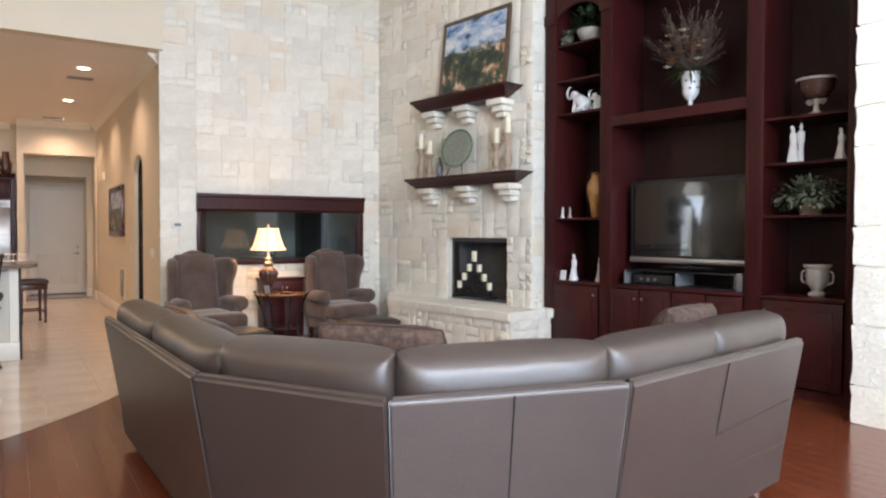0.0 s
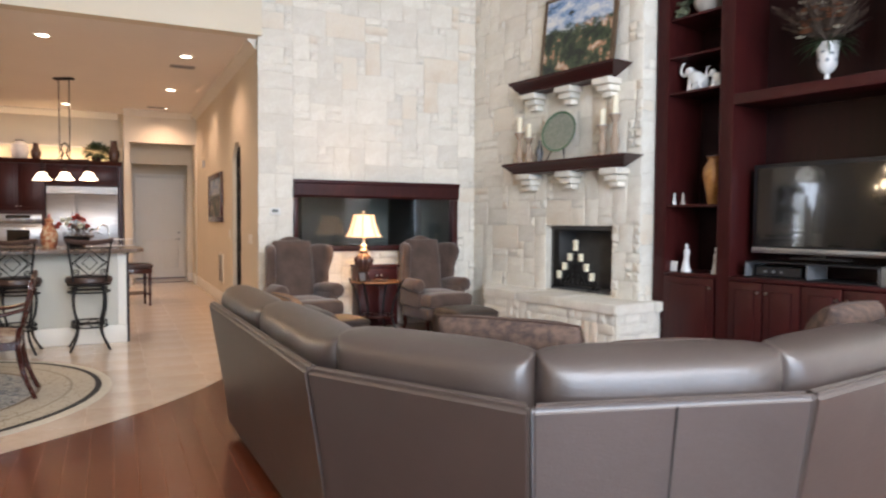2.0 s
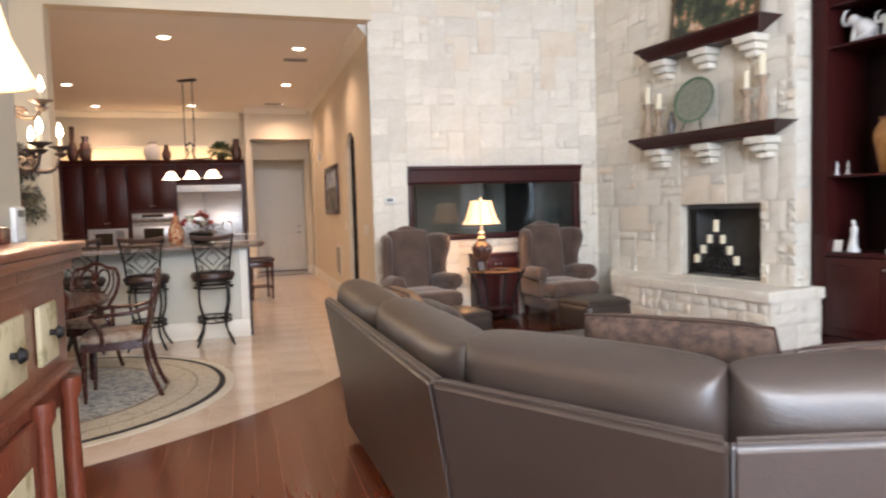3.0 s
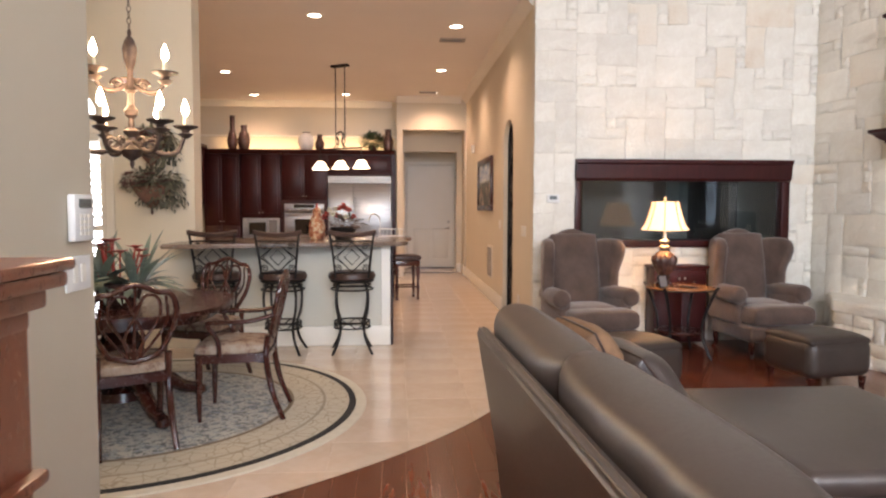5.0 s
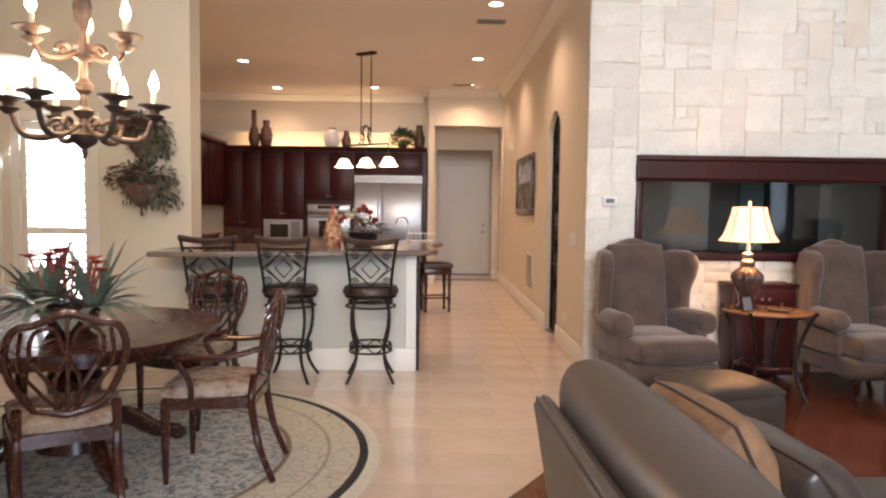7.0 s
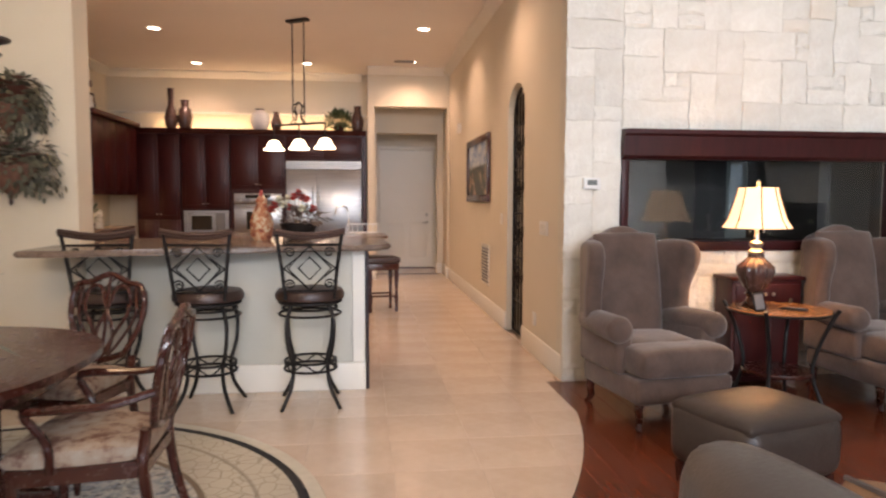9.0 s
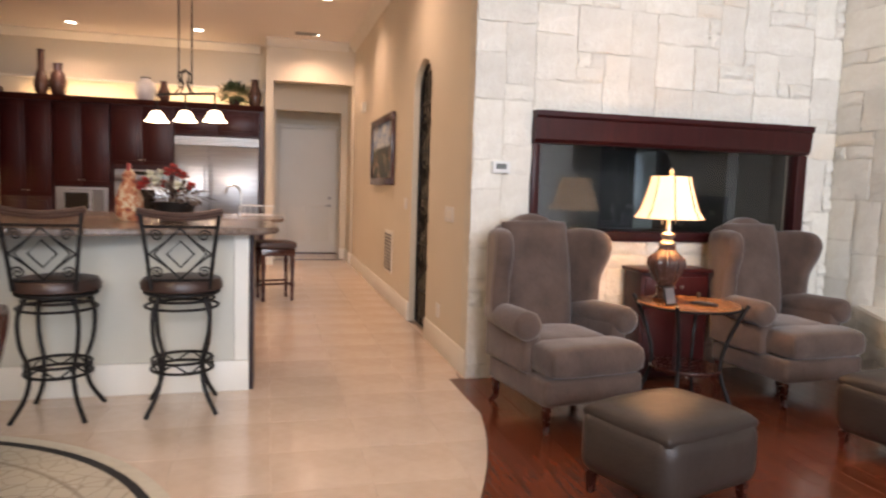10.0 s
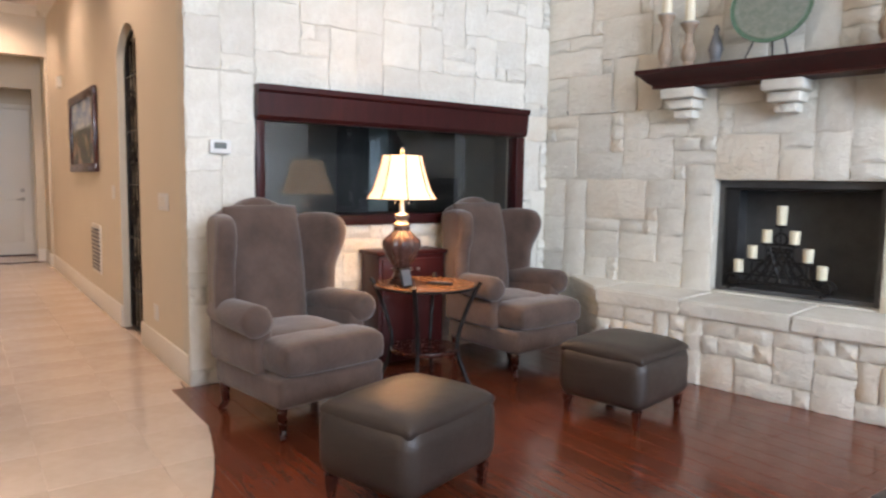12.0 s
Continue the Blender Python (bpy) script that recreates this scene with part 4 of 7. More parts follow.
def build_mantel(y0, y1, z1, h, depth, name):
    m = thing(name, BREASTX, 0, 0, 0, "dark cherry crown-moulded mantel shelf on stone corbels", "mantel", "mantel shelves")
    x = -0.002
    prof = [(x - depth, z1), (x - depth, z1 - 0.028), (x - depth + 0.03, z1 - 0.045), (x - depth + 0.06, z1 - h * 0.62), (x - depth + 0.10, z1 - h + 0.02), (x - depth + 0.10, z1 - h), (x, z1 - h), (x, z1)]
    bm = bmesh.new()
    ends = []
    for y, s in ((y0, 1), (y1, -1)):
        ends.append([bm.verts.new((px, y + s * (px + depth) * 0.9 * (1 if pz < z1 - 0.03 else 0.0), pz)) for px, pz in prof])
    n = len(prof)
    for j in range(n):
        k = (j + 1) % n
        bm.faces.new((ends[0][j], ends[0][k], ends[1][k], ends[1][j]))
    bm.faces.new(ends[0][::-1])
    bm.faces.new(ends[1])
    part("shelf", bm, CHERRY, m)
    for t in (0.16, 0.51, 0.86):
        y = y0 + (y1 - y0) * t
        c = part("corbel", box(x - depth + 0.10, y - 0.13, z1 - h - 0.075, x, y + 0.13, z1 - h - 0.002, 0.015, 2), LIMESTONE, m, "stepped limestone corbel")
        part("corbel_step", box(x - depth + 0.15, y - 0.10, z1 - h - 0.145, x, y + 0.10, z1 - h - 0.077, 0.015, 2), LIMESTONE, c)
        part("corbel_step", box(x - depth + 0.20, y - 0.07, z1 - h - 0.21, x, y + 0.07, z1 - h - 0.147, 0.015, 2), LIMESTONE, c)
    return m


build_mantel(6.58, 8.563, 2.128, 0.125, 0.32, "lower_mantel")
build_mantel(6.75, 8.452, 3.13, 0.14, 0.32, "upper_mantel")


def build_painting():
    p = thing("landscape_painting", BREASTX - 0.11, 7.52, 3.132, 0, "framed landscape painting leaning on the upper mantel", "painting")
    tilt, w, h, f = pose(0, 0, 0, 0, 6, 0), 0.585, 0.99, 0.05
    part("canvas", moved(box(-0.012, -w + f, f, 0.0, w - f, h - f), tilt), PAINTING, p)
    wood = varied("gilt_brown", (0.06, 0.035, 0.02), (0.14, 0.09, 0.05), 12, 0.4, 50, 0.2)
    for a in ((-w, 0.0, w, f), (-w, h - f, w, h), (-w, f + 0.001, -w + f, h - f - 0.001), (w - f, f + 0.001, w, h - f - 0.001)):
        part("frame_rail", moved(box(-0.022, a[0], a[1], 0.02, a[2], a[3], 0.006, 2), tilt), wood, p)


build_painting()


def build_candlestick(y, x, h, cand):
    c = thing("candlestick", x, y, 2.129, 0, "turned weathered wood candlestick with a cream candle", "candlestick", "mantel candlesticks")
    part("column", lathe([(0.055, 0), (0.055, 0.015), (0.04, 0.03), (0.032, 0.05), (0.05, h * 0.25), (0.052, h * 0.38), (0.028, h * 0.6), (0.03, h * 0.72), (0.024, h * 0.78), (0.05, h * 0.93), (0.06, h * 0.97), (0.06, h)], 20), PALEWOOD, c)
    part("dish", lathe([(0.062, h), (0.066, h + 0.01), (0.05, h + 0.012)], 20), STONEWARE, c)
    part("candle", lathe([(0.034, h + 0.012), (0.035, h + 0.02), (0.035, h + cand), (0.028, h + cand + 0.004), (0.004, h + cand)], 16), CANDLEWAX, c)


for y, h, cd in ((8.425, 0.39, 0.20), (8.25, 0.31, 0.18), (7.04, 0.335, 0.18), (6.86, 0.435, 0.21)):
    build_candlestick(y, BREASTX - 0.15, h, cd)
pl = thing("display_plate", BREASTX - 0.15, 7.70, 2.129, 8, "large green glazed plate on a black wire easel", "plate")
tilt = pose(0, 0, 0.42, 0, -78, 0)
part("dish", moved(lathe([(0.12, 0.0), (0.29, 0.03), (0.31, 0.035), (0.31, 0.045), (0.28, 0.038), (0.19, 0.016), (0.0, 0.012)], 40), tilt), GREENPLATE, pl)
part("rim_ring", moved(lathe([(0.195, 0.012), (0.20, 0.026), (0.27, 0.040), (0.28, 0.034)], 40), tilt), varied("mottled_rim", (0.13, 0.15, 0.115), (0.26, 0.27, 0.22), 20, 0.3, 60, 0.1), pl, "mottled grey-green rim")
part("boss", moved(lathe([(0.10, 0.0), (0.10, 0.022), (0.06, 0.026), (0.0, 0.024)], 32), tilt), varied("pale_green_glaze", (0.10, 0.17, 0.11), (0.17, 0.25, 0.17), 12, 0.25, 40, 0.1), pl, "pale green centre")
for s in (-1, 1):
    part("easel_leg", tube(curve_pts([(-0.12, s * 0.16, 0.0), (-0.06, s * 0.13, 0.11), (0.03, s * 0.04, 0.40)], 4), 0.007, 6), BLACKIRON, pl)
part("easel_prop", tube([(0.03, 0, 0.40), (0.11, 0, 0.0)], 0.007, 6), BLACKIRON, pl)
pl.scale = (0.8, 0.8, 0.8)
fg = thing("grey_figurine", BREASTX - 0.14, 8.06, 2.129, 0, "small grey standing bird figurine on the mantel", "figurine")
part("body", lathe([(0.04, 0), (0.045, 0.02), (0.03, 0.05), (0.05, 0.11), (0.035, 0.18), (0.018, 0.22), (0.022, 0.25), (0.005, 0.28)], 16), GREYPLASTIC, fg)

# ---- wall unit ----
UY = (3.30, 3.43, 4.11, 4.265, 5.70, 5.85, 6.465, 6.615)


def door_panel(parent, y0, y1, z0, z1, x, mat, knob_side=1, knob=True):
    d = part("door", box(x - 0.022, y0, z0, x, y1, z1, 0.004, 2), mat, parent)
    part("raised_panel", box(x - 0.036, y0 + 0.07, z0 + 0.07, x - 0.0225, y1 - 0.07, z1 - 0.07, 0.011, 2), mat, d)
    if knob:
        ky = y1 - 0.035 if knob_side > 0 else y0 + 0.035
        part("knob", moved(lathe([(0.006, 0), (0.006, 0.014), (0.016, 0.02), (0.012, 0.032)], 12), pose(x - 0.022, ky, z1 - 0.09, 0, -90, 0)), NICKEL, d, "round nickel knob")
    return d


def build_wall_unit():
    u = thing("wall_unit", 0, 0, 0, 0, "built-in dark cherry wall unit with open shelves and cupboards", "cabinet")
    x, back, top = UNITX, 6.27, 4.35
    # shade of the open bays is put into this panel's colour
    part("back_panel", box(back, UY[0], 0.0, back + 0.03, UY[7], top), CHERRY_DK, u, "cherry back panel, coloured darker for the shade inside the bays")
    part("plinth", box(x + 0.03, UY[0], 0.0, back, UY[7], 0.09), CHERRY, u)
    for y0, y1 in ((UY[0], UY[1]), (UY[2], UY[3]), (UY[4], UY[5]), (UY[6], UY[7])):
        p = part("upright", box(x, y0, 0.092, back, y1, top - 0.2, 0.004, 2), CHERRY, u)
        n = 5
        for k in range(n):
            yy = y0 + 0.018 + (y1 - y0 - 0.036) * (k + 0.5) / n
            part("flute", box(x - 0.006, yy - 0.006, 1.05, x - 0.0005, yy + 0.006, top - 0.4, 0.003, 2), CHERRY, p)
        part("cap_block", box(x - 0.02, y0 - 0.01, 3.80, x, y1 + 0.01, 3.92, 0.008, 2), CHERRY, p)
    part("crown", slab([(x - 0.12, top), (x - 0.12, top - 0.05), (x - 0.06, top - 0.12), (x - 0.02, top - 0.198), (back, top - 0.198), (back, top)], "y", UY[0], UY[7]), CHERRY, u)
    # bays: counter slabs, shelves, arched heads
    part("counter", box(x - 0.015, UY[1], 0.85, back, UY[2], 0.885, 0.005, 2), CHERRY, u)
    part("counter", box(x - 0.015, UY[3], 0.85, back, UY[4], 0.885, 0.005, 2), CHERRY, u)
    part("counter", box(x - 0.015, UY[5], 0.85, back, UY[6], 0.885, 0.005, 2), CHERRY, u)
    for z in (1.588, 2.045, 2.443):
        part("shelf", box(x + 0.02, UY[1], z - 0.022, back, UY[2], z, 0.003), CHERRY, u)
    for z in (1.597, 2.776, 3.15, 3.55):
        part("shelf", box(x + 0.02, UY[5], z - 0.022, back, UY[6], z, 0.003), CHERRY, u)
    part("niche_shelf", box(x - 0.005, UY[3], 2.555, back, UY[4], 2.66, 0.006, 2), CHERRY, u, "thick shelf above the television niche")
    for y0, y1 in ((UY[1], UY[2]), (UY[5], UY[6])):
        pts = arch_points(y0 + 0.0, y1 - 0.0, 3.78, 3.98)
        part("arched_head", slab(pts[::-1] + [(y1, 4.148), (y0, 4.148)], "x", x + 0.01, x + 0.05), CHERRY, u)
    part("niche_head", box(x + 0.01, UY[3], 3.95, x + 0.05, UY[4], 4.148), CHERRY, u)
    door_panel(u, UY[1] + 0.01, UY[2] - 0.01, 0.11, 0.842, x, CHERRY, 1)
    door_panel(u, UY[5] + 0.01, UY[6] - 0.01, 0.11, 0.842, x, CHERRY, -1)
    w = (UY[4] - UY[3]) / 4
    for k in range(4):
        door_panel(u, UY[3] + w * k + 0.008, UY[3] + w * (k + 1) - 0.008, 0.11, 0.842, x, CHERRY, 1 if k % 2 == 0 else -1)
    return u


build_wall_unit()
tv = thing("television", UNITX + 0.17, 4.94, 1.075, -3.5, "large black flat television with a silver lower bar", "television")
part("housing", box(0.0, -0.66, 0.06, 0.09, 0.66, 0.90, 0.012, 2), BLACKPLASTIC, tv)
part("screen", box(-0.004, -0.62, 0.12, -0.0005, 0.62, 0.86), SCREEN, tv, "glossy dark screen")
part("speaker_bar", box(-0.012, -0.66, 0.045, 0.06, 0.66, 0.10, 0.006, 2), STEEL, tv, "silver speaker bar")
part("stand", box(-0.02, -0.25, 0.0, 0.12, 0.25, 0.018, 0.004), BLACKPLASTIC, tv)
part("stand_neck", box(0.03, -0.06, 0.018, 0.07, 0.06, 0.07), BLACKPLASTIC, tv)
mc = thing("media_shelf", UNITX + 0.22, 4.98, 0.886, 0, "low black media shelf with two open bays", "shelf")
part("top", box(-0.15, -0.60, 0.145, 0.2, 0.60, 0.158, 0.003), BLACKPLASTIC, mc)
part("bottom", box(-0.15, -0.60, 0.0, 0.2, 0.60, 0.012, 0.003), BLACKPLASTIC, mc)
for yy in (-0.60, -0.006, 0.588):
    part("divider", box(-0.15, yy, 0.012, 0.2, yy + 0.012, 0.145), GREYPLASTIC, mc)
rx = thing("receiver", UNITX + 0.22, 5.28, 0.8985, 0, "black audio receiver in the media shelf", "receiver")
part("case", box(-0.10, -0.22, 0.008, 0.18, 0.22, 0.10, 0.004), BLACKPLASTIC, rx)
for k in range(3):
    part("knob", moved(lathe([(0.014, 0), (0.013, 0.014)], 12), pose(-0.10, 0.12 - 0.08 * k, 0.05, 0, -90, 0)), GREYPLASTIC, rx)
for s in (-0.17, 0.17):
    part("foot", lathe([(0.015, 0), (0.015, 0.008)], 10, 0.03, s, 0), BLACKPLASTIC, rx)
sp = thing("small_speaker", UNITX + 0.09, 4.33, 0.886, 0, "small pale speaker beside the media shelf", "speaker")
part("case", box(-0.04, -0.035, 0, 0.04, 0.035, 0.17, 0.008, 2), GREYPLASTIC, sp)
part("grille", box(-0.0425, -0.028, 0.015, -0.0402, 0.028, 0.155), STEEL, sp)

# ornaments on the shelves
rng = random.Random(5)
fu = thing("flower_urn", UNITX + 0.22, 4.93, 2.662, 0, "white urn with a large dried flower arrangement", "flowers")
urn = part("urn", lathe([(0.055, 0), (0.058, 0.015), (0.026, 0.04), (0.022, 0.085), (0.05, 0.105), (0.078, 0.15), (0.084, 0.25), (0.094, 0.345), (0.10, 0.36), (0.085, 0.36)], 28), PORCELAIN, fu, "white footed urn with a dark painted figure")
for k in range(14):
    a, z = 2 * math.pi * k / 7 + 0.45 * (k // 7), 0.19 + 0.075 * (k // 7) + rng.uniform(-0.012, 0.012)
    part("painted_motif", moved(lathe([(0.002, -0.003), (0.017, 0.0), (0.002, 0.003)], 8, flute=0.35, lobes=4), pose(0.0865 * math.cos(a), 0.0865 * math.sin(a), z) @ pose(0, 0, 0, 0, 86, math.degrees(a))), GREYCLOTH, urn)
b = bmesh.new()
for _ in range(150):
    a, e = rng.uniform(0, 2 * math.pi), rng.uniform(0.3, 1.5)
    d = Vector((0.75 * math.cos(a) * math.cos(e), math.sin(a) * math.cos(e), math.sin(e)))
    ln = rng.uniform(0.30, 0.80) * (0.7 if d.x > 0 else 0.85)
    mid = d * ln * 0.5 + Vector((0, 0, 0.36 + 0.03))
    tip = d * ln + Vector((rng.uniform(-0.05, 0.05), rng.uniform(-0.06, 0.06), 0.36 + 0.05))
    tip.x = min(tip.x, 0.26)
    tube([(0, 0, 0.34), mid, tip], [0.003, 0.0022, 0.0014], 4, b)
    for q in range(8):
        f = 0.5 + 0.065 * q
        leaf_blade(b, Vector((0, 0, 0.35)).lerp(tip, f), d + Vector((rng.uniform(-0.6, 0.6), rng.uniform(-0.6, 0.6), rng.uniform(-0.2, 0.6))), 0.06, 0.012, 0.4, 2)
part("dried_spray", b, varied("dark_twig", (0.05, 0.034, 0.024), (0.13, 0.09, 0.065), 12, 0.8, 60, 0.1), fu)
b = bmesh.new()
for _ in range(70):
    a = rng.uniform(0, 2 * math.pi)
    leaf_blade(b, (0, 0, 0.37), (0.8 * math.cos(a), math.sin(a), rng.uniform(-0.1, 0.8)), rng.uniform(0.2, 0.36), 0.018, 1.2, 5)
part("grass_leaves", b, LEAF, fu)
for _ in range(26):
    a = rng.uniform(0, 2 * math.pi)
    part("rust_bloom", flower(bmesh.new(), (-0.1 + 0.06 * math.cos(a), 0.16 * math.sin(a), 0.44 + rng.uniform(0, 0.22)), 0.055, rng), PETAL, fu)
for _ in range(9):
    a = rng.uniform(0, 2 * math.pi)
    part("pale_bloom", flower(bmesh.new(), (-0.12 + 0.05 * math.cos(a), 0.24 * math.sin(a), 0.42 + rng.uniform(0, 0.40)), 0.06, rng, 5), PETAL_PALE, fu)

pp = thing("potted_ivy", UNITX + 0.2, 6.13, 3.551, 0, "trailing green plant in a shallow stone bowl", "plant")
part("bowl", lathe([(0.06, 0), (0.07, 0.02), (0.13, 0.07), (0.155, 0.13), (0.155, 0.15), (0.13, 0.14)], 24), STONEWARE, pp)
part("foliage", leaf_cloud(rng, 260, (0, 0.02, 0.26), (0.15, 0.20, 0.15), 0.075), LEAF, pp)
part("trailing_leaves", leaf_cloud(rng, 60, (-0.14, 0.22, 0.09), (0.05, 0.06, 0.09), 0.07, 1.0, -0.2), LEAF_PALE, pp)

def build_elephant(y, s):
    """A sitting elephant that looks along +y, its trunk raised."""
    body = joined(
        moved(lathe([(0.02, -0.11), (0.075, -0.095), (0.088, -0.03), (0.075, 0.05), (0.05, 0.10), (0.02, 0.12)], 16), pose(0, 0, 0.125, -48, 0, 0)),
        moved(lathe([(0.01, -0.06), (0.045, -0.035), (0.05, 0.015), (0.028, 0.05)], 14), pose(0, 0.115, 0.225)),
        tube(curve_pts([(0, 0.14, 0.22), (0, 0.19, 0.20), (0, 0.225, 0.25), (0, 0.205, 0.32), (0, 0.17, 0.335)], 5), [0.024 - 0.0008 * k for k in range(21)], 8),
        *[tube([(sx * 0.04, 0.065, 0.17), (sx * 0.042, 0.085, 0.08), (sx * 0.042, 0.09, 0.0)], [0.03, 0.023, 0.026], 8) for sx in (-1, 1)],
        *[tube([(sx * 0.055, -0.06, 0.06), (sx * 0.06, 0.0, 0.045), (sx * 0.06, 0.045, 0.024)], [0.045, 0.038, 0.024], 8) for sx in (-1, 1)],
        tube([(0, -0.10, 0.06), (0, -0.135, 0.02)], [0.008, 0.005], 6),
        *[moved(lathe([(0.005, -0.008), (0.045, 0.0), (0.005, 0.008)], 12), pose(sx * 0.05, 0.095, 0.215, 0, 70, 0)) for sx in (-1, 1)])
    me = mesh_of(body, "elephant_figurine")
    me.materials.append(PORCELAIN)
    ob = new("elephant_figurine", me)
    ob.matrix_basis = pose(UNITX + 0.15, y, 2.777) @ Matrix.Diagonal((s, s, s, 1))
    return tagged(ob, "white porcelain elephant figurine with raised trunk", "figurine", "elephants")


build_elephant(6.20, 0.95)
build_elephant(5.95, 0.72)


def statuette(name, x, y, z, h, label, mat, lean=0.0, pair=False):
    """A draped standing figure as one plain turned shape."""
    prof = [(0.17, 0), (0.18, 0.05), (0.13, 0.2), (0.10, 0.4), (0.085, 0.52), (0.11, 0.66), (0.10, 0.76), (0.045, 0.82), (0.06, 0.9), (0.05, 0.97), (0.01, 1.0)]
    bm = lathe([(r * h, q * h) for r, q in prof], 18, flute=0.06, lobes=5)
    for v in bm.verts:
        v.co.y += lean * v.co.z + 0.02 * h * math.sin(v.co.z / h * 7)
    if pair:
        other = lathe([(0.07 * h, 0), (0.075 * h, 0.03 * h), (0.06 * h, 0.4 * h), (0.09 * h, 0.6 * h), (0.10 * h, 0.8 * h), (0.035 * h, 0.87 * h), (0.05 * h, 0.95 * h), (0.01 * h, 1.05 * h)], 16, 0, -0.17 * h, 0)
        bm = joined(bm, other, tube([(0, 0.14 * h, 0.02 * h), (0, 0.10 * h, 0.4 * h), (0, 0.03 * h, 0.75 * h)], [0.03 * h, 0.03 * h, 0.02 * h], 8))
    ob = part(name, bm, mat)
    ob.matrix_basis = pose(x, y, z)
    return tagged(ob, label, "figurine")


statuette("lady_figurine", UNITX + 0.12, 6.28, 0.886, 0.30, "white porcelain seated lady figurine", PORCELAIN)
statuette("lady_figurine", UNITX + 0.14, 5.94, 0.886, 0.27, "white porcelain lady figurine by the upright", PORCELAIN)
statuette("couple_figurine", UNITX + 0.14, 3.90, 2.046, 0.33, "white porcelain figurine of a dancing couple", PORCELAIN, 0.05, True)
statuette("bride_figurine", UNITX + 0.15, 3.53, 2.046, 0.27, "white porcelain figurine in a wide gown", PORCELAIN)
statuette("angel_figurine", UNITX + 0.10, 6.43, 1.598, 0.13, "tiny white porcelain figurine", PORCELAIN)
statuette("owl_figurine", UNITX + 0.12, 6.34, 1.598, 0.13, "small white stone owl figurine", STONEWARE)
ca = thing("small_card", UNITX + 0.10, 6.43, 0.886, 0, "small white card standing on the counter", "card")
part("card", moved(box(-0.003, -0.045, 0, 0.003, 0.045, 0.11), pose(0, 0, 0.001, 0, 10, 0)), WHITEPLASTIC, ca)
av = thing("amber_vase", UNITX + 0.20, 6.03, 1.598, 0, "tall amber glazed vase with dark drips", "vase")
part("body", lathe([(0.055, 0), (0.06, 0.02), (0.085, 0.16), (0.115, 0.30), (0.11, 0.38), (0.07, 0.44), (0.06, 0.47), (0.075, 0.49), (0.06, 0.49)], 28), AMBER, av)
part("rim", lathe([(0.062, 0.485), (0.078, 0.49), (0.078, 0.50), (0.06, 0.50)], 28), BROWNGLAZE, av)
bu = thing("footed_bowl", UNITX + 0.18, 3.74, 2.444, 0, "wide brown glazed bowl on a scrolled stand", "bowl")
part("bowl", lathe([(0.03, 0.15), (0.10, 0.17), (0.155, 0.24), (0.16, 0.31), (0.175, 0.33), (0.175, 0.345), (0.155, 0.345), (0.14, 0.30)], 28), BROWNGLAZE, bu)
part("rim", lathe([(0.160, 0.325), (0.178, 0.33), (0.178, 0.352), (0.156, 0.352)], 28), STONEWARE, bu)
part("pedestal", lathe([(0.08, 0), (0.08, 0.015), (0.03, 0.04), (0.02, 0.10), (0.05, 0.155)], 20), STONEWARE, bu)
for s in (-1, 1):
    part("scroll", tube([(0, s * (0.06 + 0.03 * math.cos(k * 0.5) * (1 - k / 26)), 0.13 + 0.03 * math.sin(k * 0.5) * (1 - k / 26)) for k in range(22)], 0.008, 6), STONEWARE, bu)
bu.scale = (0.9, 0.9, 0.9)
iv = thing("silk_ivy", UNITX + 0.17, 3.77, 1.589, 0, "bushy sage green silk ivy spilling from the shelf", "plant")
part("basket", lathe([(0.08, 0), (0.11, 0.08), (0.12, 0.12), (0.10, 0.115)], 18), DRYSTEM, iv)
part("foliage", leaf_cloud(rng, 620, (-0.03, 0, 0.17), (0.20, 0.31, 0.17), 0.052, 0.9, 0.0), LEAF_PALE, iv)
part("dark_leaves", leaf_cloud(rng, 200, (-0.02, 0, 0.15), (0.17, 0.27, 0.13), 0.055, 0.8, 0.1), LEAF, iv)
wu = thing("pierced_urn", UNITX + 0.18, 3.71, 0.886, 0, "white pierced ceramic urn with looped handles", "urn")
part("urn", lathe([(0.075, 0), (0.085, 0.02), (0.05, 0.045), (0.06, 0.07), (0.10, 0.12), (0.11, 0.20), (0.10, 0.25), (0.13, 0.28), (0.13, 0.295), (0.11, 0.295), (0.09, 0.24)], 28, flute=0.025, lobes=10), STONEWARE, wu)
for s in (-1, 1):
    part("handle", tube(curve_pts([(0, s * 0.10, 0.24), (0, s * 0.145, 0.22), (0, s * 0.145, 0.14), (0, s * 0.095, 0.11)], 5), 0.009, 6), STONEWARE, wu)
wu.scale = (0.85, 0.85, 0.92)
swing(built)

# ---- kitchen and hall ----
def crown(name, a, b, z, side):
    """A crown moulding along a wall; side: the way it faces."""
    prof = [(0.0, z), (0.11, z), (0.11, z - 0.025), (0.07, z - 0.05), (0.03, z - 0.11), (0.0, z - 0.125)]
    bm = bmesh.new()
    ends = []
    for p in (a, b):
        ends.append([bm.verts.new((p[0] + side[0] * o, p[1] + side[1] * o, h)) for o, h in prof])
    for j in range(len(prof)):
        k = (j + 1) % len(prof)
        bm.faces.new((ends[0][j], ends[0][k], ends[1][k], ends[1][j]))
    bm.faces.new(ends[0][::-1])
    bm.faces.new(ends[1])
    return setting(name, bm, TRIM, "white crown moulding under the kitchen ceiling", "trim")


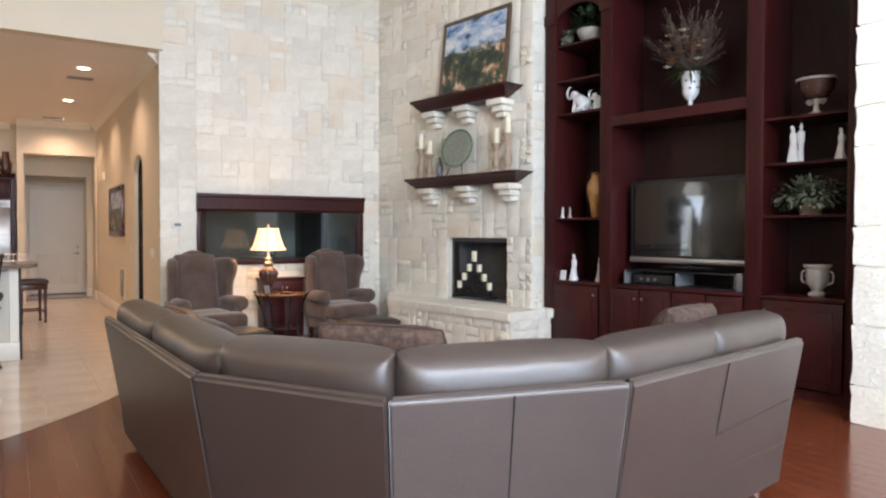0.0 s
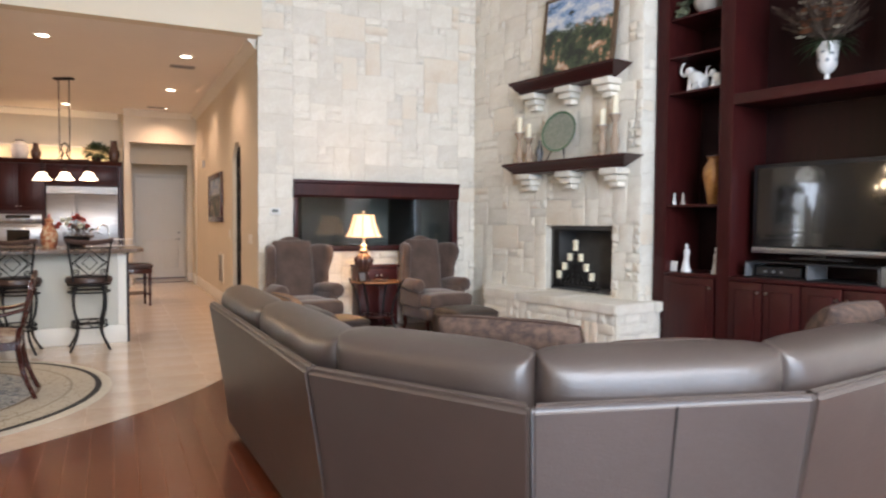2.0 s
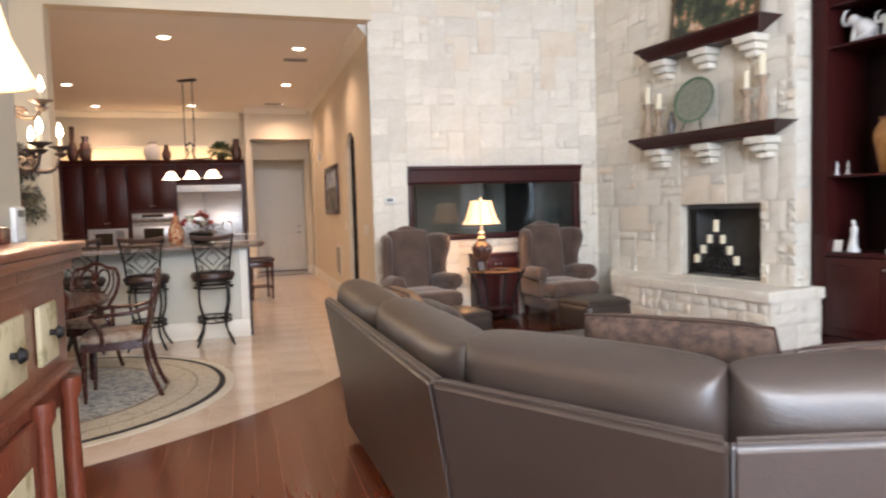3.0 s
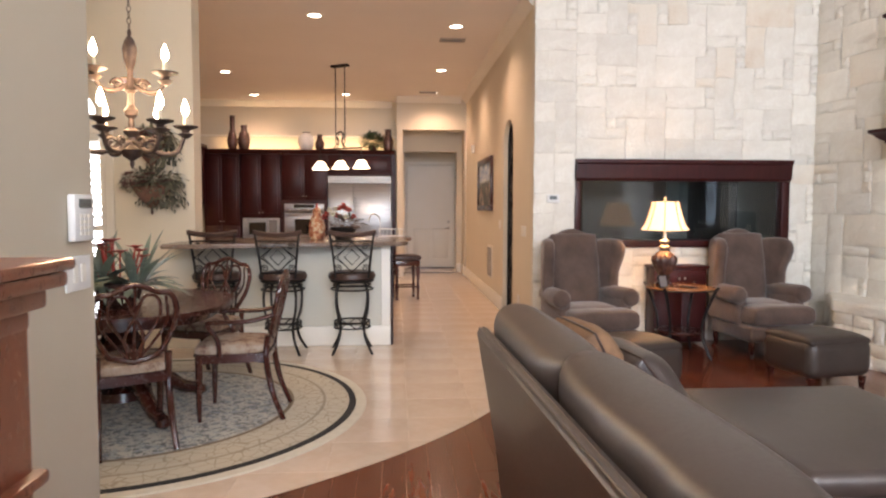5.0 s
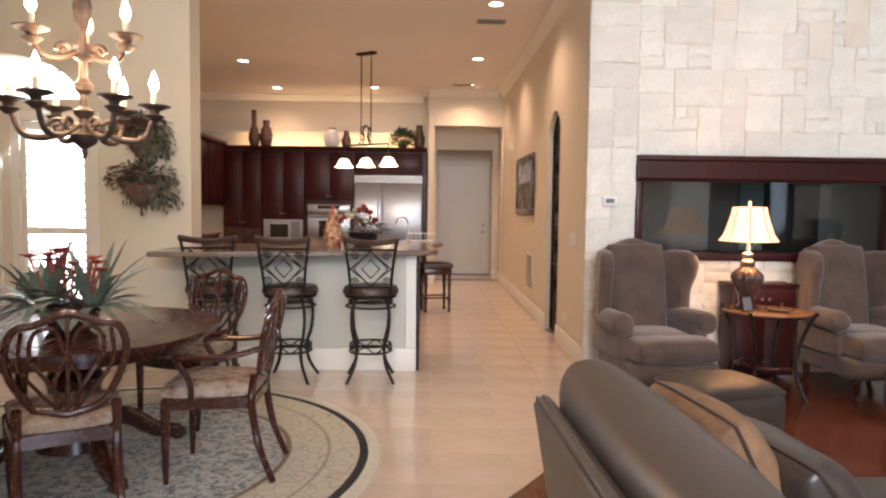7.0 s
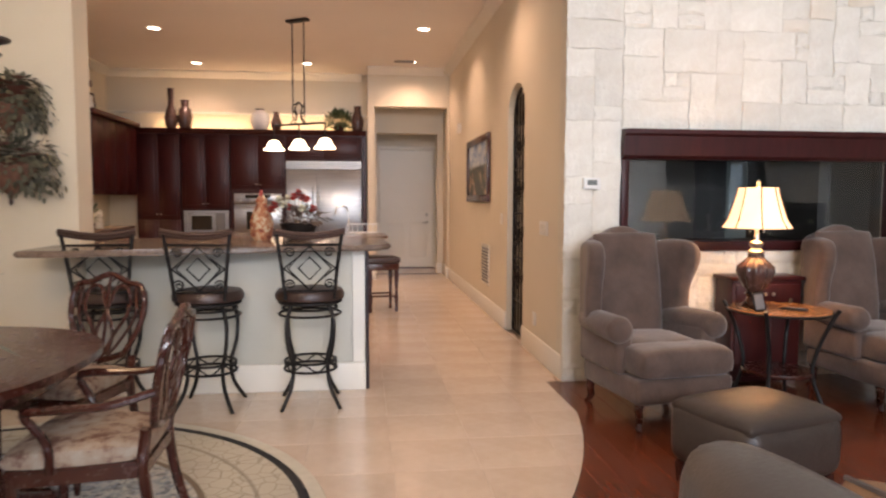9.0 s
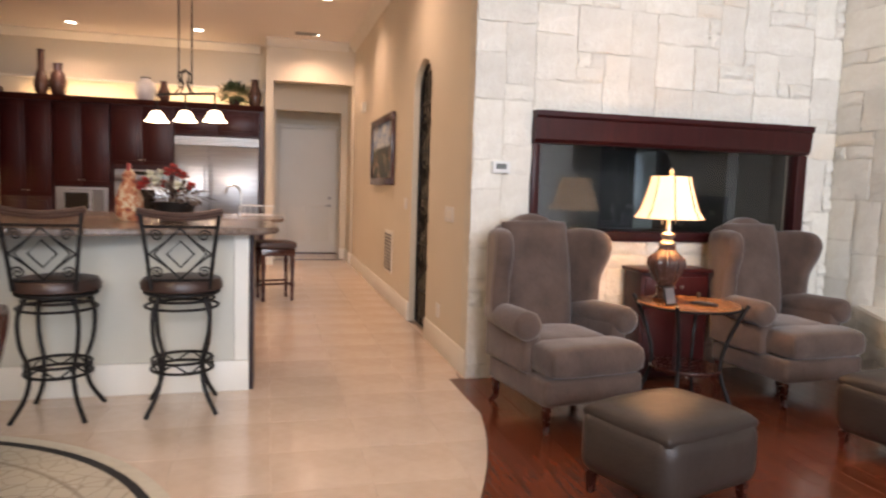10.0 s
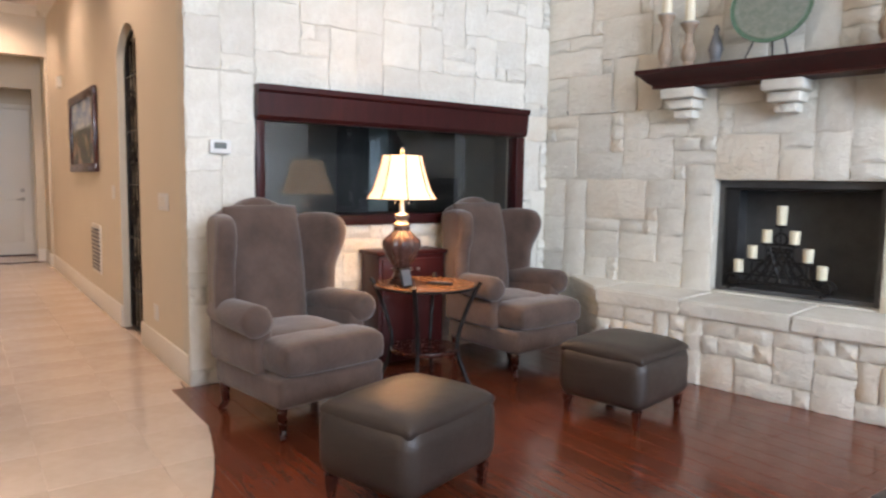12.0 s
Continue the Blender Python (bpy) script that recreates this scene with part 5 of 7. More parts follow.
crown("trim_1", (HALLX - 0.002, 9.74), (HALLX - 0.002, 16.56), KCEIL - 0.002, (-1, 0))
crown("trim_2", (0.90, 16.558), (HALLX - 0.115, 16.558), KCEIL - 0.002, (0, -1))
crown("trim_3", (-3.64, 17.348), (0.80, 17.348), KCEIL - 0.002, (0, -1))
crown("trim_4", (-3.648, 13.45), (-3.648, 17.22), KCEIL - 0.002, (1, 0))


def skirting(name, x0, y0, x1, y1):
    return setting(name, box(x0, y0, 0.0, x1, y1, 0.19, 0.008, 2), TRIM, "tall white baseboard along the hall", "baseboard")


skirting("baseboard_1", HALLX - 0.02, 9.63, HALLX - 0.001, ARCH[0] - 0.01)
skirting("baseboard_2", HALLX - 0.02, ARCH[1] + 0.01, HALLX - 0.001, 18.48)
skirting("baseboard_3", 0.90, 16.53, 1.03, 16.558)
skirting("baseboard_4", 2.19, 17.42, HALLX - 0.022, 17.448)
skirting("baseboard_5", HALLX - 0.06, 16.52, HALLX - 0.022, 16.74)
setting("wall_passage_jamb", box(HALLX - 0.035, 16.56, 0, HALLX - 0.001, 16.76, 2.983, 0.006, 2), PLASTER, "cream plaster jamb of the passage", "wall")


def build_back_door():
    d = tagged(new("door_1"), "tall white panelled back door at the end of the hall", "door", kind="structure")
    y, x0, x1, top = 18.498, 1.15, 2.235, 2.377
    part("slab", box(x0, y - 0.045, 0.012, x1, y, top, 0.004), TRIM, d)
    for a, c in ((x0 + 0.13, (x0 + x1) / 2 - 0.05), ((x0 + x1) / 2 + 0.05, x1 - 0.13)):
        part("panel", box(a, y - 0.056, 0.22, c, y - 0.0455, 0.92, 0.012, 2), TRIM, d)
        arch = [(a + (c - a) * (0.5 - 0.5 * math.cos(math.pi * k / 10)), 2.04 + 0.13 * math.sin(math.pi * k / 10)) for k in range(11)]
        part("panel", slab([(a, 1.08)] + arch + [(c, 1.08)], "y", y - 0.056, y - 0.0455), TRIM, d)
    for a in ((x0 - 0.085, 0.0, x0 - 0.004, top + 0.085), (x1 + 0.004, 0.0, HALLX - 0.002, top + 0.085), (x0 - 0.004, top + 0.004, x1 + 0.004, top + 0.085)):
        part("casing", box(a[0], y - 0.03, a[1], a[2], y, a[3], 0.006, 2), TRIM, d)
    h = part("door_handle", moved(lathe([(0.03, 0), (0.03, 0.012), (0.012, 0.02), (0.012, 0.06)], 16), pose(2.10, y - 0.046, 0.93, 90, 0, 0)), NICKEL, d, "dull nickel lever handle")
    part("lever", tube([(2.10, y - 0.105, 0.93), (2.01, y - 0.105, 0.925)], 0.011, 8), NICKEL, h)
    part("deadbolt", moved(lathe([(0.032, 0), (0.030, 0.02), (0.01, 0.028)], 16), pose(2.10, y - 0.046, 1.08, 90, 0, 0)), NICKEL, d)
    part("threshold", box(x0, y - 0.14, 0.001, x1, y - 0.046, 0.022, 0.004), MAHOGANY, d, "dark wooden threshold")


build_back_door()
dm = thing("door_mat_strip", 1.66, 17.3, 0.001, 0, "dark threshold strip across the passage floor", "threshold")
part("strip", box(-0.64, -0.03, 0, 0.58, 0.03, 0.01, 0.003), MAHOGANY, dm)


def build_hall_picture():
    p = thing("hall_picture", HALLX - 0.003, 13.47, 1.363, 0, "framed landscape picture with a dark wide frame", "picture")
    w = 0.816
    part("canvas", box(-0.022, -w + 0.09, 0.09, -0.012, w - 0.09, 0.74), PAINTING, p)
    for a in ((-w, 0, w, 0.09), (-w, 0.74, w, 0.83), (-w, 0.091, -w + 0.09, 0.739), (w - 0.09, 0.091, w, 0.739)):
        part("frame_rail", box(-0.045, a[0], a[1], 0, a[2], a[3], 0.01, 2), MAHOGANY, p)


build_hall_picture()


def build_iron_gate():
    g = thing("iron_gate", HALLX + 0.07, (ARCH[0] + ARCH[1]) / 2, 0, 0, "black wrought iron gate with scrolls filling the arched opening", "gate")
    w = 0.355
    part("frame", tube([(0, -w, 0.02), (0, -w, 2.22)] + [(0, -w * math.cos(math.pi * k / 10), 2.24 + 0.27 * math.sin(math.pi * k / 10)) for k in range(11)] + [(0, w, 2.22), (0, w, 0.02)], 0.016, 8, closed=True), BLACKIRON, g)
    for k in range(5):
        y = -w + (k + 1) * 2 * w / 6
        part("bar", tube([(0, y, 0.02), (0, y, 2.24 + 0.2 * math.sqrt(max(0, 1 - (y / w) ** 2)))], 0.008, 6), BLACKIRON, g)
    for z in (0.35, 0.8, 1.25, 1.7, 2.15):
        part("rail", tube([(0, -w, z), (0, w, z)], 0.010, 6), BLACKIRON, g)
    for z in (0.57, 1.02, 1.47, 1.92):
        for s in (-1, 1):
            sp = [(0.0, s * 0.17 + 0.11 * (1 - k / 24) * math.cos(k * 0.55), z + 0.15 * (1 - k / 24) * math.sin(k * 0.55)) for k in range(22)]
            part("scroll", tube(sp, 0.010, 6), BLACKIRON, g)


build_iron_gate()
gr = thing("air_grille", HALLX - 0.001, 12.93, 0.34, 0, "white return air grille low on the hall wall", "vent")
part("frame", box(-0.012, -0.24, 0, 0, 0.24, 0.50, 0.004), TRIM, gr)
for k in range(11):
    part("slat", box(-0.018, -0.21, 0.035 + 0.04 * k, -0.0125, 0.21, 0.058 + 0.04 * k), GREYPLASTIC, gr)


def wall_plate(name, x, y, z, rz, gangs, label):
    p = thing(name, x, y, z, rz, label, "switch")
    w = 0.036 * gangs + 0.02
    part("plate", box(-w, -0.008, 0, w, 0, 0.12, 0.003), WHITEPLASTIC, p)
    for k in range(gangs):
        u = (k - (gangs - 1) / 2) * 0.055
        part("rocker", box(u - 0.017, -0.012, 0.028, u + 0.017, -0.0082, 0.092, 0.002), TRIM, p)
    return p


wall_plate("switch_plate", HALLX - 0.001, 10.22, 1.09, -90, 3, "white three-gang switch plate on the hall wall")
wall_plate("switch_plate", HALLX - 0.001, 11.98, 1.12, -90, 1, "white switch plate beside the arch")
wall_plate("outlet_plate", HALLX - 0.001, 10.5, 0.27, -90, 1, "white outlet plate low on the hall wall")
ds = thing("door_chime", HALLX - 0.001, 15.2, 2.42, 0, "small cream chime box high on the hall wall", "chime")
part("case", box(-0.05, -0.09, 0, 0, 0.09, 0.14, 0.01, 2), TRIM, ds)

CANS = [(1.62, 11.11), (1.62, 13.84), (1.62, 16.05), (-0.07, 10.75), (-0.11, 16.4), (-1.94, 14.25), (-1.94, 16.61)]
GLOWCAN = glowing("lamp_glow", (1.0, 0.88, 0.70), 14.0)
for cx, cy in CANS:
    c = thing("recessed_light", cx, cy, KCEIL, 0, "lit recessed ceiling light with a white trim ring", "light", "recessed ceiling lights")
    part("trim_ring", lathe([(0.075, -0.001), (0.075, -0.006), (0.105, -0.008), (0.108, -0.001)], 24), TRIM, c)
    part("lens", lathe([(0.074, -0.004), (0.072, -0.002)], 24), GLOWCAN, c, "glowing lens")
    spot("recessed_lamp", (cx, cy, KCEIL - 0.04), 66, (1.0, 0.69, 0.50), 140)
for vx, vy in ((1.63, 11.80), (1.5, 16.0)):
    v = thing("ceiling_vent", vx, vy, KCEIL, 0, "brown-grey slotted ceiling air vent", "vent", "ceiling vents")
    part("frame", joined(box(-0.17, -0.09, -0.012, 0.17, -0.06, -0.001), box(-0.17, 0.06, -0.012, 0.17, 0.09, -0.001), box(-0.17, -0.06, -0.012, -0.14, 0.06, -0.001), box(0.14, -0.06, -0.012, 0.17, 0.06, -0.001)), STONEWARE, v)
    for k in range(5):
        part("slat", box(-0.138, -0.052 + 0.023 * k, -0.011, 0.138, -0.038 + 0.023 * k, -0.004), GREYPLASTIC, v)


def build_bar():
    b = thing("breakfast_bar", 0, 0, 0, 0, "cream panelled breakfast bar with a white base moulding", "bar")
    part("front", box(-1.115, 9.57, 0.0, 0.80, 9.75, 1.028, 0.003), BARPAINT, b)
    part("base_moulding", box(-1.115, 9.535, 0.0, 0.815, 9.569, 0.20, 0.008, 2), TRIM, b)
    part("corner_post", box(0.72, 9.552, 0.20, 0.812, 9.569, 1.02, 0.004), TRIM, b)
    part("end_panel", box(0.816, 9.56, 0.0, 0.84, 10.25, 1.028, 0.004), CHERRY_DK, b, "dark cherry end panel")
    part("body", box(-1.115, 9.752, 0.0, 0.80, 10.25, 1.026), CHERRY_DK, b)
    part("end_bracket", box(-1.24, 9.42, 0.99, -0.85, 9.5, 1.028, 0.01, 2), TRIM, b)


build_bar()
bt = thing("granite_worktop", 0, 0, 0, 0, "speckled brown granite bar top with rounded edge", "worktop")
part("slab", prism([(-1.28, 8.92), (-1.02, 8.94), (0.92, 9.40), (1.0, 9.55), (0.96, 10.3), (-1.118, 10.3), (-1.118, 9.49), (-1.28, 9.49)], 1.03, 1.072, 0.012, 3), GRANITE, bt)


def spiral(c, r, turns, s, n=16, r0=0.15):
    return [(c[0] + s * r * (r0 + (1 - r0) * (1 - k / n)) * math.cos(turns * 2 * math.pi * k / n), 0, c[1] + r * (r0 + (1 - r0) * (1 - k / n)) * math.sin(turns * 2 * math.pi * k / n)) for k in range(n + 1)]


def build_stool(x, y, rz):
    s = thing("bar_stool", x, y, 0, rz, "black iron bar stool with scrolled back and brown seat", "stool", "bar stools")
    for k in range(4):
        a = 45 + 90 * k
        pts = curve_pts([(0.17, 0, 0.69), (0.215, 0, 0.58), (0.205, 0, 0.42), (0.16, 0, 0.28), (0.18, 0, 0.14), (0.27, 0, 0.0)], 4)
        part("leg", moved(tube(pts, 0.013, 8), pose(0, 0, 0, 0, 0, a)), BLACKIRON, s)
    for z, r in ((0.62, 0.205), (0.66, 0.18), (0.30, 0.17), (0.245, 0.175)):
        part("ring", tube([(r * math.cos(q * math.pi / 12), r * math.sin(q * math.pi / 12), z) for q in range(24)], 0.009, 6, closed=True), BLACKIRON, s)
    part("wave_ring", tube([(0.172 * math.cos(q * math.pi / 18), 0.172 * math.sin(q * math.pi / 18), 0.272 + 0.025 * math.sin(q * math.pi / 3)) for q in range(36)], 0.006, 6, closed=True), BLACKIRON, s)
    part("seat_pan", lathe([(0.20, 0.69), (0.215, 0.70), (0.215, 0.71), (0.19, 0.712)], 28), BLACKIRON, s)
    part("seat_pad", lathe([(0.20, 0.712), (0.228, 0.725), (0.232, 0.755), (0.215, 0.785), (0.12, 0.80), (0.0, 0.803)], 28), SEATPAD, s, "round padded brown seat")
    lean = pose(0, -0.19, 0.74, 7, 0, 0)
    bk = part("back_frame", moved(joined(tube([(-0.155, 0, 0.0), (-0.175, 0, 0.20), (-0.205, 0, 0.43)], 0.012, 8), tube([(0.155, 0, 0.0), (0.175, 0, 0.20), (0.205, 0, 0.43)], 0.012, 8), tube([(-0.16, 0, 0.055), (0.16, 0, 0.055)], 0.009, 6), tube([(-0.19, 0, 0.36), (0.19, 0, 0.36)], 0.009, 6)), lean), BLACKIRON, s)
    rail = curve_pts([(-0.225, 0.01, 0.45), (-0.1, 0.0, 0.43), (0, -0.01, 0.425), (0.1, 0.0, 0.43), (0.225, 0.01, 0.45)], 4)
    part("top_rail", moved(joined(tube(rail, 0.017, 8), tube([(p.x, p.y, p.z - 0.018) for p in rail], 0.014, 8)), lean), SEATPAD, s, "dark brown curved top rail")
    orn = []
    for r in (0.145, 0.075):
        orn.append(tube([(0, 0, 0.205 + r), (r * 0.95, 0, 0.205), (0, 0, 0.205 - r), (-r * 0.95, 0, 0.205)], 0.007, 6, closed=True))
    for sx in (-1, 1):
        for sz in (-1, 1):
            orn.append(tube(spiral((sx * 0.125, 0.205 + sz * 0.105), 0.036, 1.6, sx), 0.006, 6))
            orn.append(tube([(0, 0, 0.205 + sz * 0.145), (sx * 0.07, 0, 0.205 + sz * 0.075), (sx * 0.165, 0, 0.205)], 0.006, 6))
    part("scroll_work", moved(joined(*orn), lean), BLACKIRON, s, "black iron diamond and scroll work")
    return s


first = build_stool(0.44, 9.26, 4)
for sx, sy, rz in ((-0.225, 9.25, -3), (-0.86, 9.28, 5)):
    copy_thing(first, pose(sx, sy, 0, 0, 0, rz))


def build_wooden_stool(x, y, rz):
    s = thing("counter_stool", x, y, 0, rz, "dark wooden backless stool with a padded brown seat by the island", "stool")
    part("seat_pad", moved(cushion(0.43, 0.40, 0.09, 0.4, 12, 12, 3, 0.3), pose(0, 0, 0.60)), SEATPAD, s, "padded brown seat")
    part("apron", box(-0.195, -0.18, 0.52, 0.195, 0.18, 0.605, 0.012, 2), MAHOGANY, s)
    for sx in (-1, 1):
        for sy in (-1, 1):
            part("leg", moved(lathe([(0.018, 0), (0.022, 0.03), (0.016, 0.06), (0.024, 0.16), (0.026, 0.21), (0.018, 0.25), (0.026, 0.38), (0.029, 0.46), (0.022, 0.50), (0.027, 0.52)], 12), pose(sx * 0.165, sy * 0.15, 0)), MAHOGANY, s)
        part("stretcher", tube([(sx * 0.165, -0.15, 0.17), (sx * 0.165, 0.15, 0.17)], 0.012, 8), MAHOGANY, s)
        part("stretcher", tube([(-0.165, sx * 0.15, 0.20), (0.165, sx * 0.15, 0.20)], 0.012, 8), MAHOGANY, s)
    return s


build_wooden_stool(1.02, 13.12, 12)


def build_island():
    i = thing("kitchen_island", 0, 0, 0, 0, "dark cherry kitchen island with a brown granite top", "island")
    part("body", box(-1.3, 12.9, 0.0, 0.78, 14.0, 0.90, 0.006, 2), CHERRY, i)
    part("worktop", prism([(-1.35, 12.85), (0.95, 12.85), (1.12, 13.15), (1.12, 13.75), (0.95, 14.05), (-1.35, 14.05)], 0.90, 0.94, 0.012, 3), GRANITE, i)


build_island()


def cabinet_door(parent, x0, x1, z0, z1, y, knob=0):
    d = part("door", box(x0, y - 0.022, z0, x1, y, z1, 0.004, 2), CHERRY, parent)
    part("raised_panel", box(x0 + 0.06, y - 0.034, z0 + 0.06, x1 - 0.06, y - 0.0225, z1 - 0.06, 0.010, 2), CHERRY, d)
    if knob:
        part("knob", moved(lathe([(0.006, 0), (0.006, 0.012), (0.014, 0.018), (0.010, 0.028)], 10), pose(x1 - 0.03 if knob > 0 else x0 + 0.03, y - 0.022, z0 + 0.08, 90, 0, 0)), NICKEL, d)


def build_kitchen_wall():
    y = 16.87
    for x0, x1, rows in ((-3.03, -2.30, ((0.10, 1.02), (1.04, 2.48))), (-2.29, -1.475, ((0.10, 0.735), (1.22, 2.48)))):
        c = thing("tall_cabinet", 0, 0, 0, 0, "dark cherry kitchen cabinet with raised panel doors", "cabinet", "kitchen cabinets")
        part("body", box(x0, y, 0.0, x1, 17.34, 2.50, 0.003), CHERRY, c)
        m = (x0 + x1) / 2
        for z0, z1 in rows:
            cabinet_door(c, x0 + 0.01, m - 0.004, z0, z1, y, 1)
            cabinet_door(c, m + 0.004, x1 - 0.01, z0, z1, y, -1)
    o = thing("oven_cabinet", 0, 0, 0, 0, "dark cherry cabinet housing the wall oven", "cabinet", "kitchen cabinets")
    part("body", box(-1.465, y, 0.0, -0.53, 17.34, 2.50, 0.003), CHERRY, o)
    cabinet_door(o, -1.455, -1.0, 1.56, 2.48, y, 1)
    cabinet_door(o, -0.992, -0.54, 1.56, 2.48, y, -1)
    cabinet_door(o, -1.455, -0.54, 0.10, 0.66, y, 0)
    v = thing("wall_oven", 0, 0, 0, 0, "stainless steel wall oven with a black window", "oven")
    part("door", box(-1.41, y - 0.035, 0.70, -0.60, y - 0.003, 1.30, 0.006, 2), STEEL, v)
    part("control_panel", box(-1.41, y - 0.030, 1.31, -0.60, y - 0.003, 1.485, 0.006, 2), STEEL, v)
    part("window", box(-1.20, y - 0.039, 0.86, -0.81, y - 0.0355, 1.17), SCREEN, v)
    part("display", box(-1.22, y - 0.033, 1.40, -0.80, y - 0.0305, 1.46), SCREEN, v)
    for k in range(4):
        part("dial", moved(lathe([(0.018, 0), (0.016, 0.02), (0.006, 0.022)], 12), pose(-1.30 + 0.19 * k, y - 0.030, 1.352, 90, 0, 0)), NICKEL, v)
    part("handle", tube([(-1.34, y - 0.07, 1.24), (-0.67, y - 0.07, 1.24)], 0.011, 8), STEEL, v)
    for hx in (-1.32, -0.69):
        part("handle_post", tube([(hx, y - 0.07, 1.24), (hx, y - 0.034, 1.24)], 0.008, 8), STEEL, v)
    t = thing("fridge_cabinet", 0, 0, 0, 0, "dark cherry cabinet above the refrigerator", "cabinet", "kitchen cabinets")
    part("body", box(-0.525, y, 2.06, 0.795, 17.34, 2.50, 0.003), CHERRY, t)
    part("side_panel", box(0.80, y - 0.03, 0.0, 0.875, 17.34, 2.50, 0.003), CHERRY, t)
    cabinet_door(t, -0.51, 0.13, 2.09, 2.48, y, 0)
    cabinet_door(t, 0.14, 0.785, 2.09, 2.48, y, 0)
    f = thing("refrigerator", 0, 0, 0, 0, "built-in stainless steel double door refrigerator", "refrigerator")
    part("body", box(-0.52, y - 0.01, 0.0, 0.79, 17.33, 2.055), GREYPLASTIC, f)
    part("door", box(-0.51, y - 0.06, 0.12, -0.005, y - 0.012, 1.90, 0.006, 2), STEEL, f)
    part("door", box(0.005, y - 0.06, 0.12, 0.78, y - 0.012, 1.90, 0.006, 2), STEEL, f)
    part("top_grille", box(-0.51, y - 0.045, 1.915, 0.78, y - 0.012, 2.045, 0.004), STEEL, f)
    for k in range(4):
        part("grille_slat", box(-0.49, y - 0.055, 1.93 + 0.027 * k, 0.76, y - 0.046, 1.945 + 0.027 * k, 0.002), GREYPLASTIC, f)
    for hx in (-0.05, 0.05):
        part("handle", tube([(hx, y - 0.11, 0.70), (hx, y - 0.11, 1.62)], 0.014, 10), STEEL, f)
        for z in (0.74, 1.58):
            part("handle_post", tube([(hx, y - 0.11, z), (hx, y - 0.06, z)], 0.010, 8), STEEL, f)
    # continuous top moulding and the built-in microwave
    cr = thing("cabinet_crown", 0, 0, 0, 0, "dark cherry crown moulding along the cabinet tops", "moulding")
    bm = bmesh.new()
    prof = [(y, 2.502), (y - 0.03, 2.502), (y - 0.06, 2.56), (y - 0.09, 2.585), (17.34, 2.585), (17.34, 2.502)]
    part("moulding", slab(prof, "x", -3.03, 0.875), CHERRY, cr)
    m = thing("microwave", -1.88, y - 0.001, 0.76, 0, "built-in stainless steel microwave with a dark window", "microwave")
    part("trim_frame", joined(box(-0.375, -0.03, 0, 0.375, -0.003, 0.045, 0.003), box(-0.375, -0.03, 0.38, 0.375, -0.003, 0.425, 0.003), box(-0.375, -0.03, 0.0455, -0.31, -0.003, 0.3795, 0.003), box(0.31, -0.03, 0.0455, 0.375, -0.003, 0.3795, 0.003)), STEEL, m)
    part("door", box(-0.305, -0.026, 0.05, 0.15, -0.003, 0.375, 0.004), STEEL, m)
    part("window", box(-0.25, -0.029, 0.09, 0.09, -0.0265, 0.335), SCREEN, m)
    part("keypad", box(0.155, -0.026, 0.05, 0.305, -0.003, 0.375, 0.003), GREYPLASTIC, m)
    setting("trim_6", box(-3.64, 17.30, 2.89, 0.898, 17.348, 2.925, 0.006, 2), TRIM, "narrow white ledge along the wall above the cabinets", "trim")


build_kitchen_wall()


def build_left_cabinets():
    c = thing("corner_cabinet", 0, 0, 0, 0, "dark cherry upper cabinet on the kitchen side wall", "cabinet", "kitchen cabinets")
    part("body", box(-3.64, 14.80, 1.45, -3.02, 16.85, 2.58, 0.004), CHERRY, c)
    for k in range(4):
        y0 = 14.81 + 0.507 * k
        d = part("door", box(-3.02, y0, 1.46, -2.998, y0 + 0.497, 2.56, 0.004, 2), CHERRY, c)
        part("raised_panel", box(-2.998, y0 + 0.06, 1.52, -2.986, y0 + 0.44, 2.50, 0.010, 2), CHERRY, d)
    part("crown", joined(box(-3.64, 14.79, 2.582, -2.93, 16.84, 2.665, 0.02, 2)), CHERRY, c)
    t = thing("tall_pantry", 0, 0, 0, 0, "taller dark cherry pantry cabinet at the near end", "cabinet", "kitchen cabinets")
    part("body", box(-3.64, 13.5, 0.0, -3.02, 14.72, 2.93, 0.004), CHERRY, t)
    part("crown", box(-3.64, 13.42, 2.932, -2.92, 14.78, 3.03, 0.03, 2), CHERRY, t)
    part("door", box(-3.02, 13.55, 0.12, -2.998, 14.67, 2.85, 0.006, 2), CHERRY, t)
    w = thing("side_counter", 0, 0, 0, 0, "granite counter along the kitchen side wall", "worktop")
    part("worktop", box(-3.64, 14.73, 0.90, -2.95, 16.5, 0.94, 0.006, 2), GRANITE, w)
    part("base", box(-3.64, 14.74, 0.0, -3.0, 16.49, 0.899, 0.004), CHERRY, w)
    f = thing("small_framed_photo", -3.25, 15.4, 2.667, 62, "small framed photo standing on the cabinet", "picture")
    part("frame", moved(box(-0.17, -0.012, 0, 0.17, 0.012, 0.30, 0.008, 2), pose(0, 0, 0.002, -8, 0, 0)), MAHOGANY, f)
    part("photo", moved(box(-0.13, -0.016, 0.04, 0.13, -0.0125, 0.26), pose(0, 0, 0.002, -8, 0, 0)), WHITEPLASTIC, f)


build_left_cabinets()


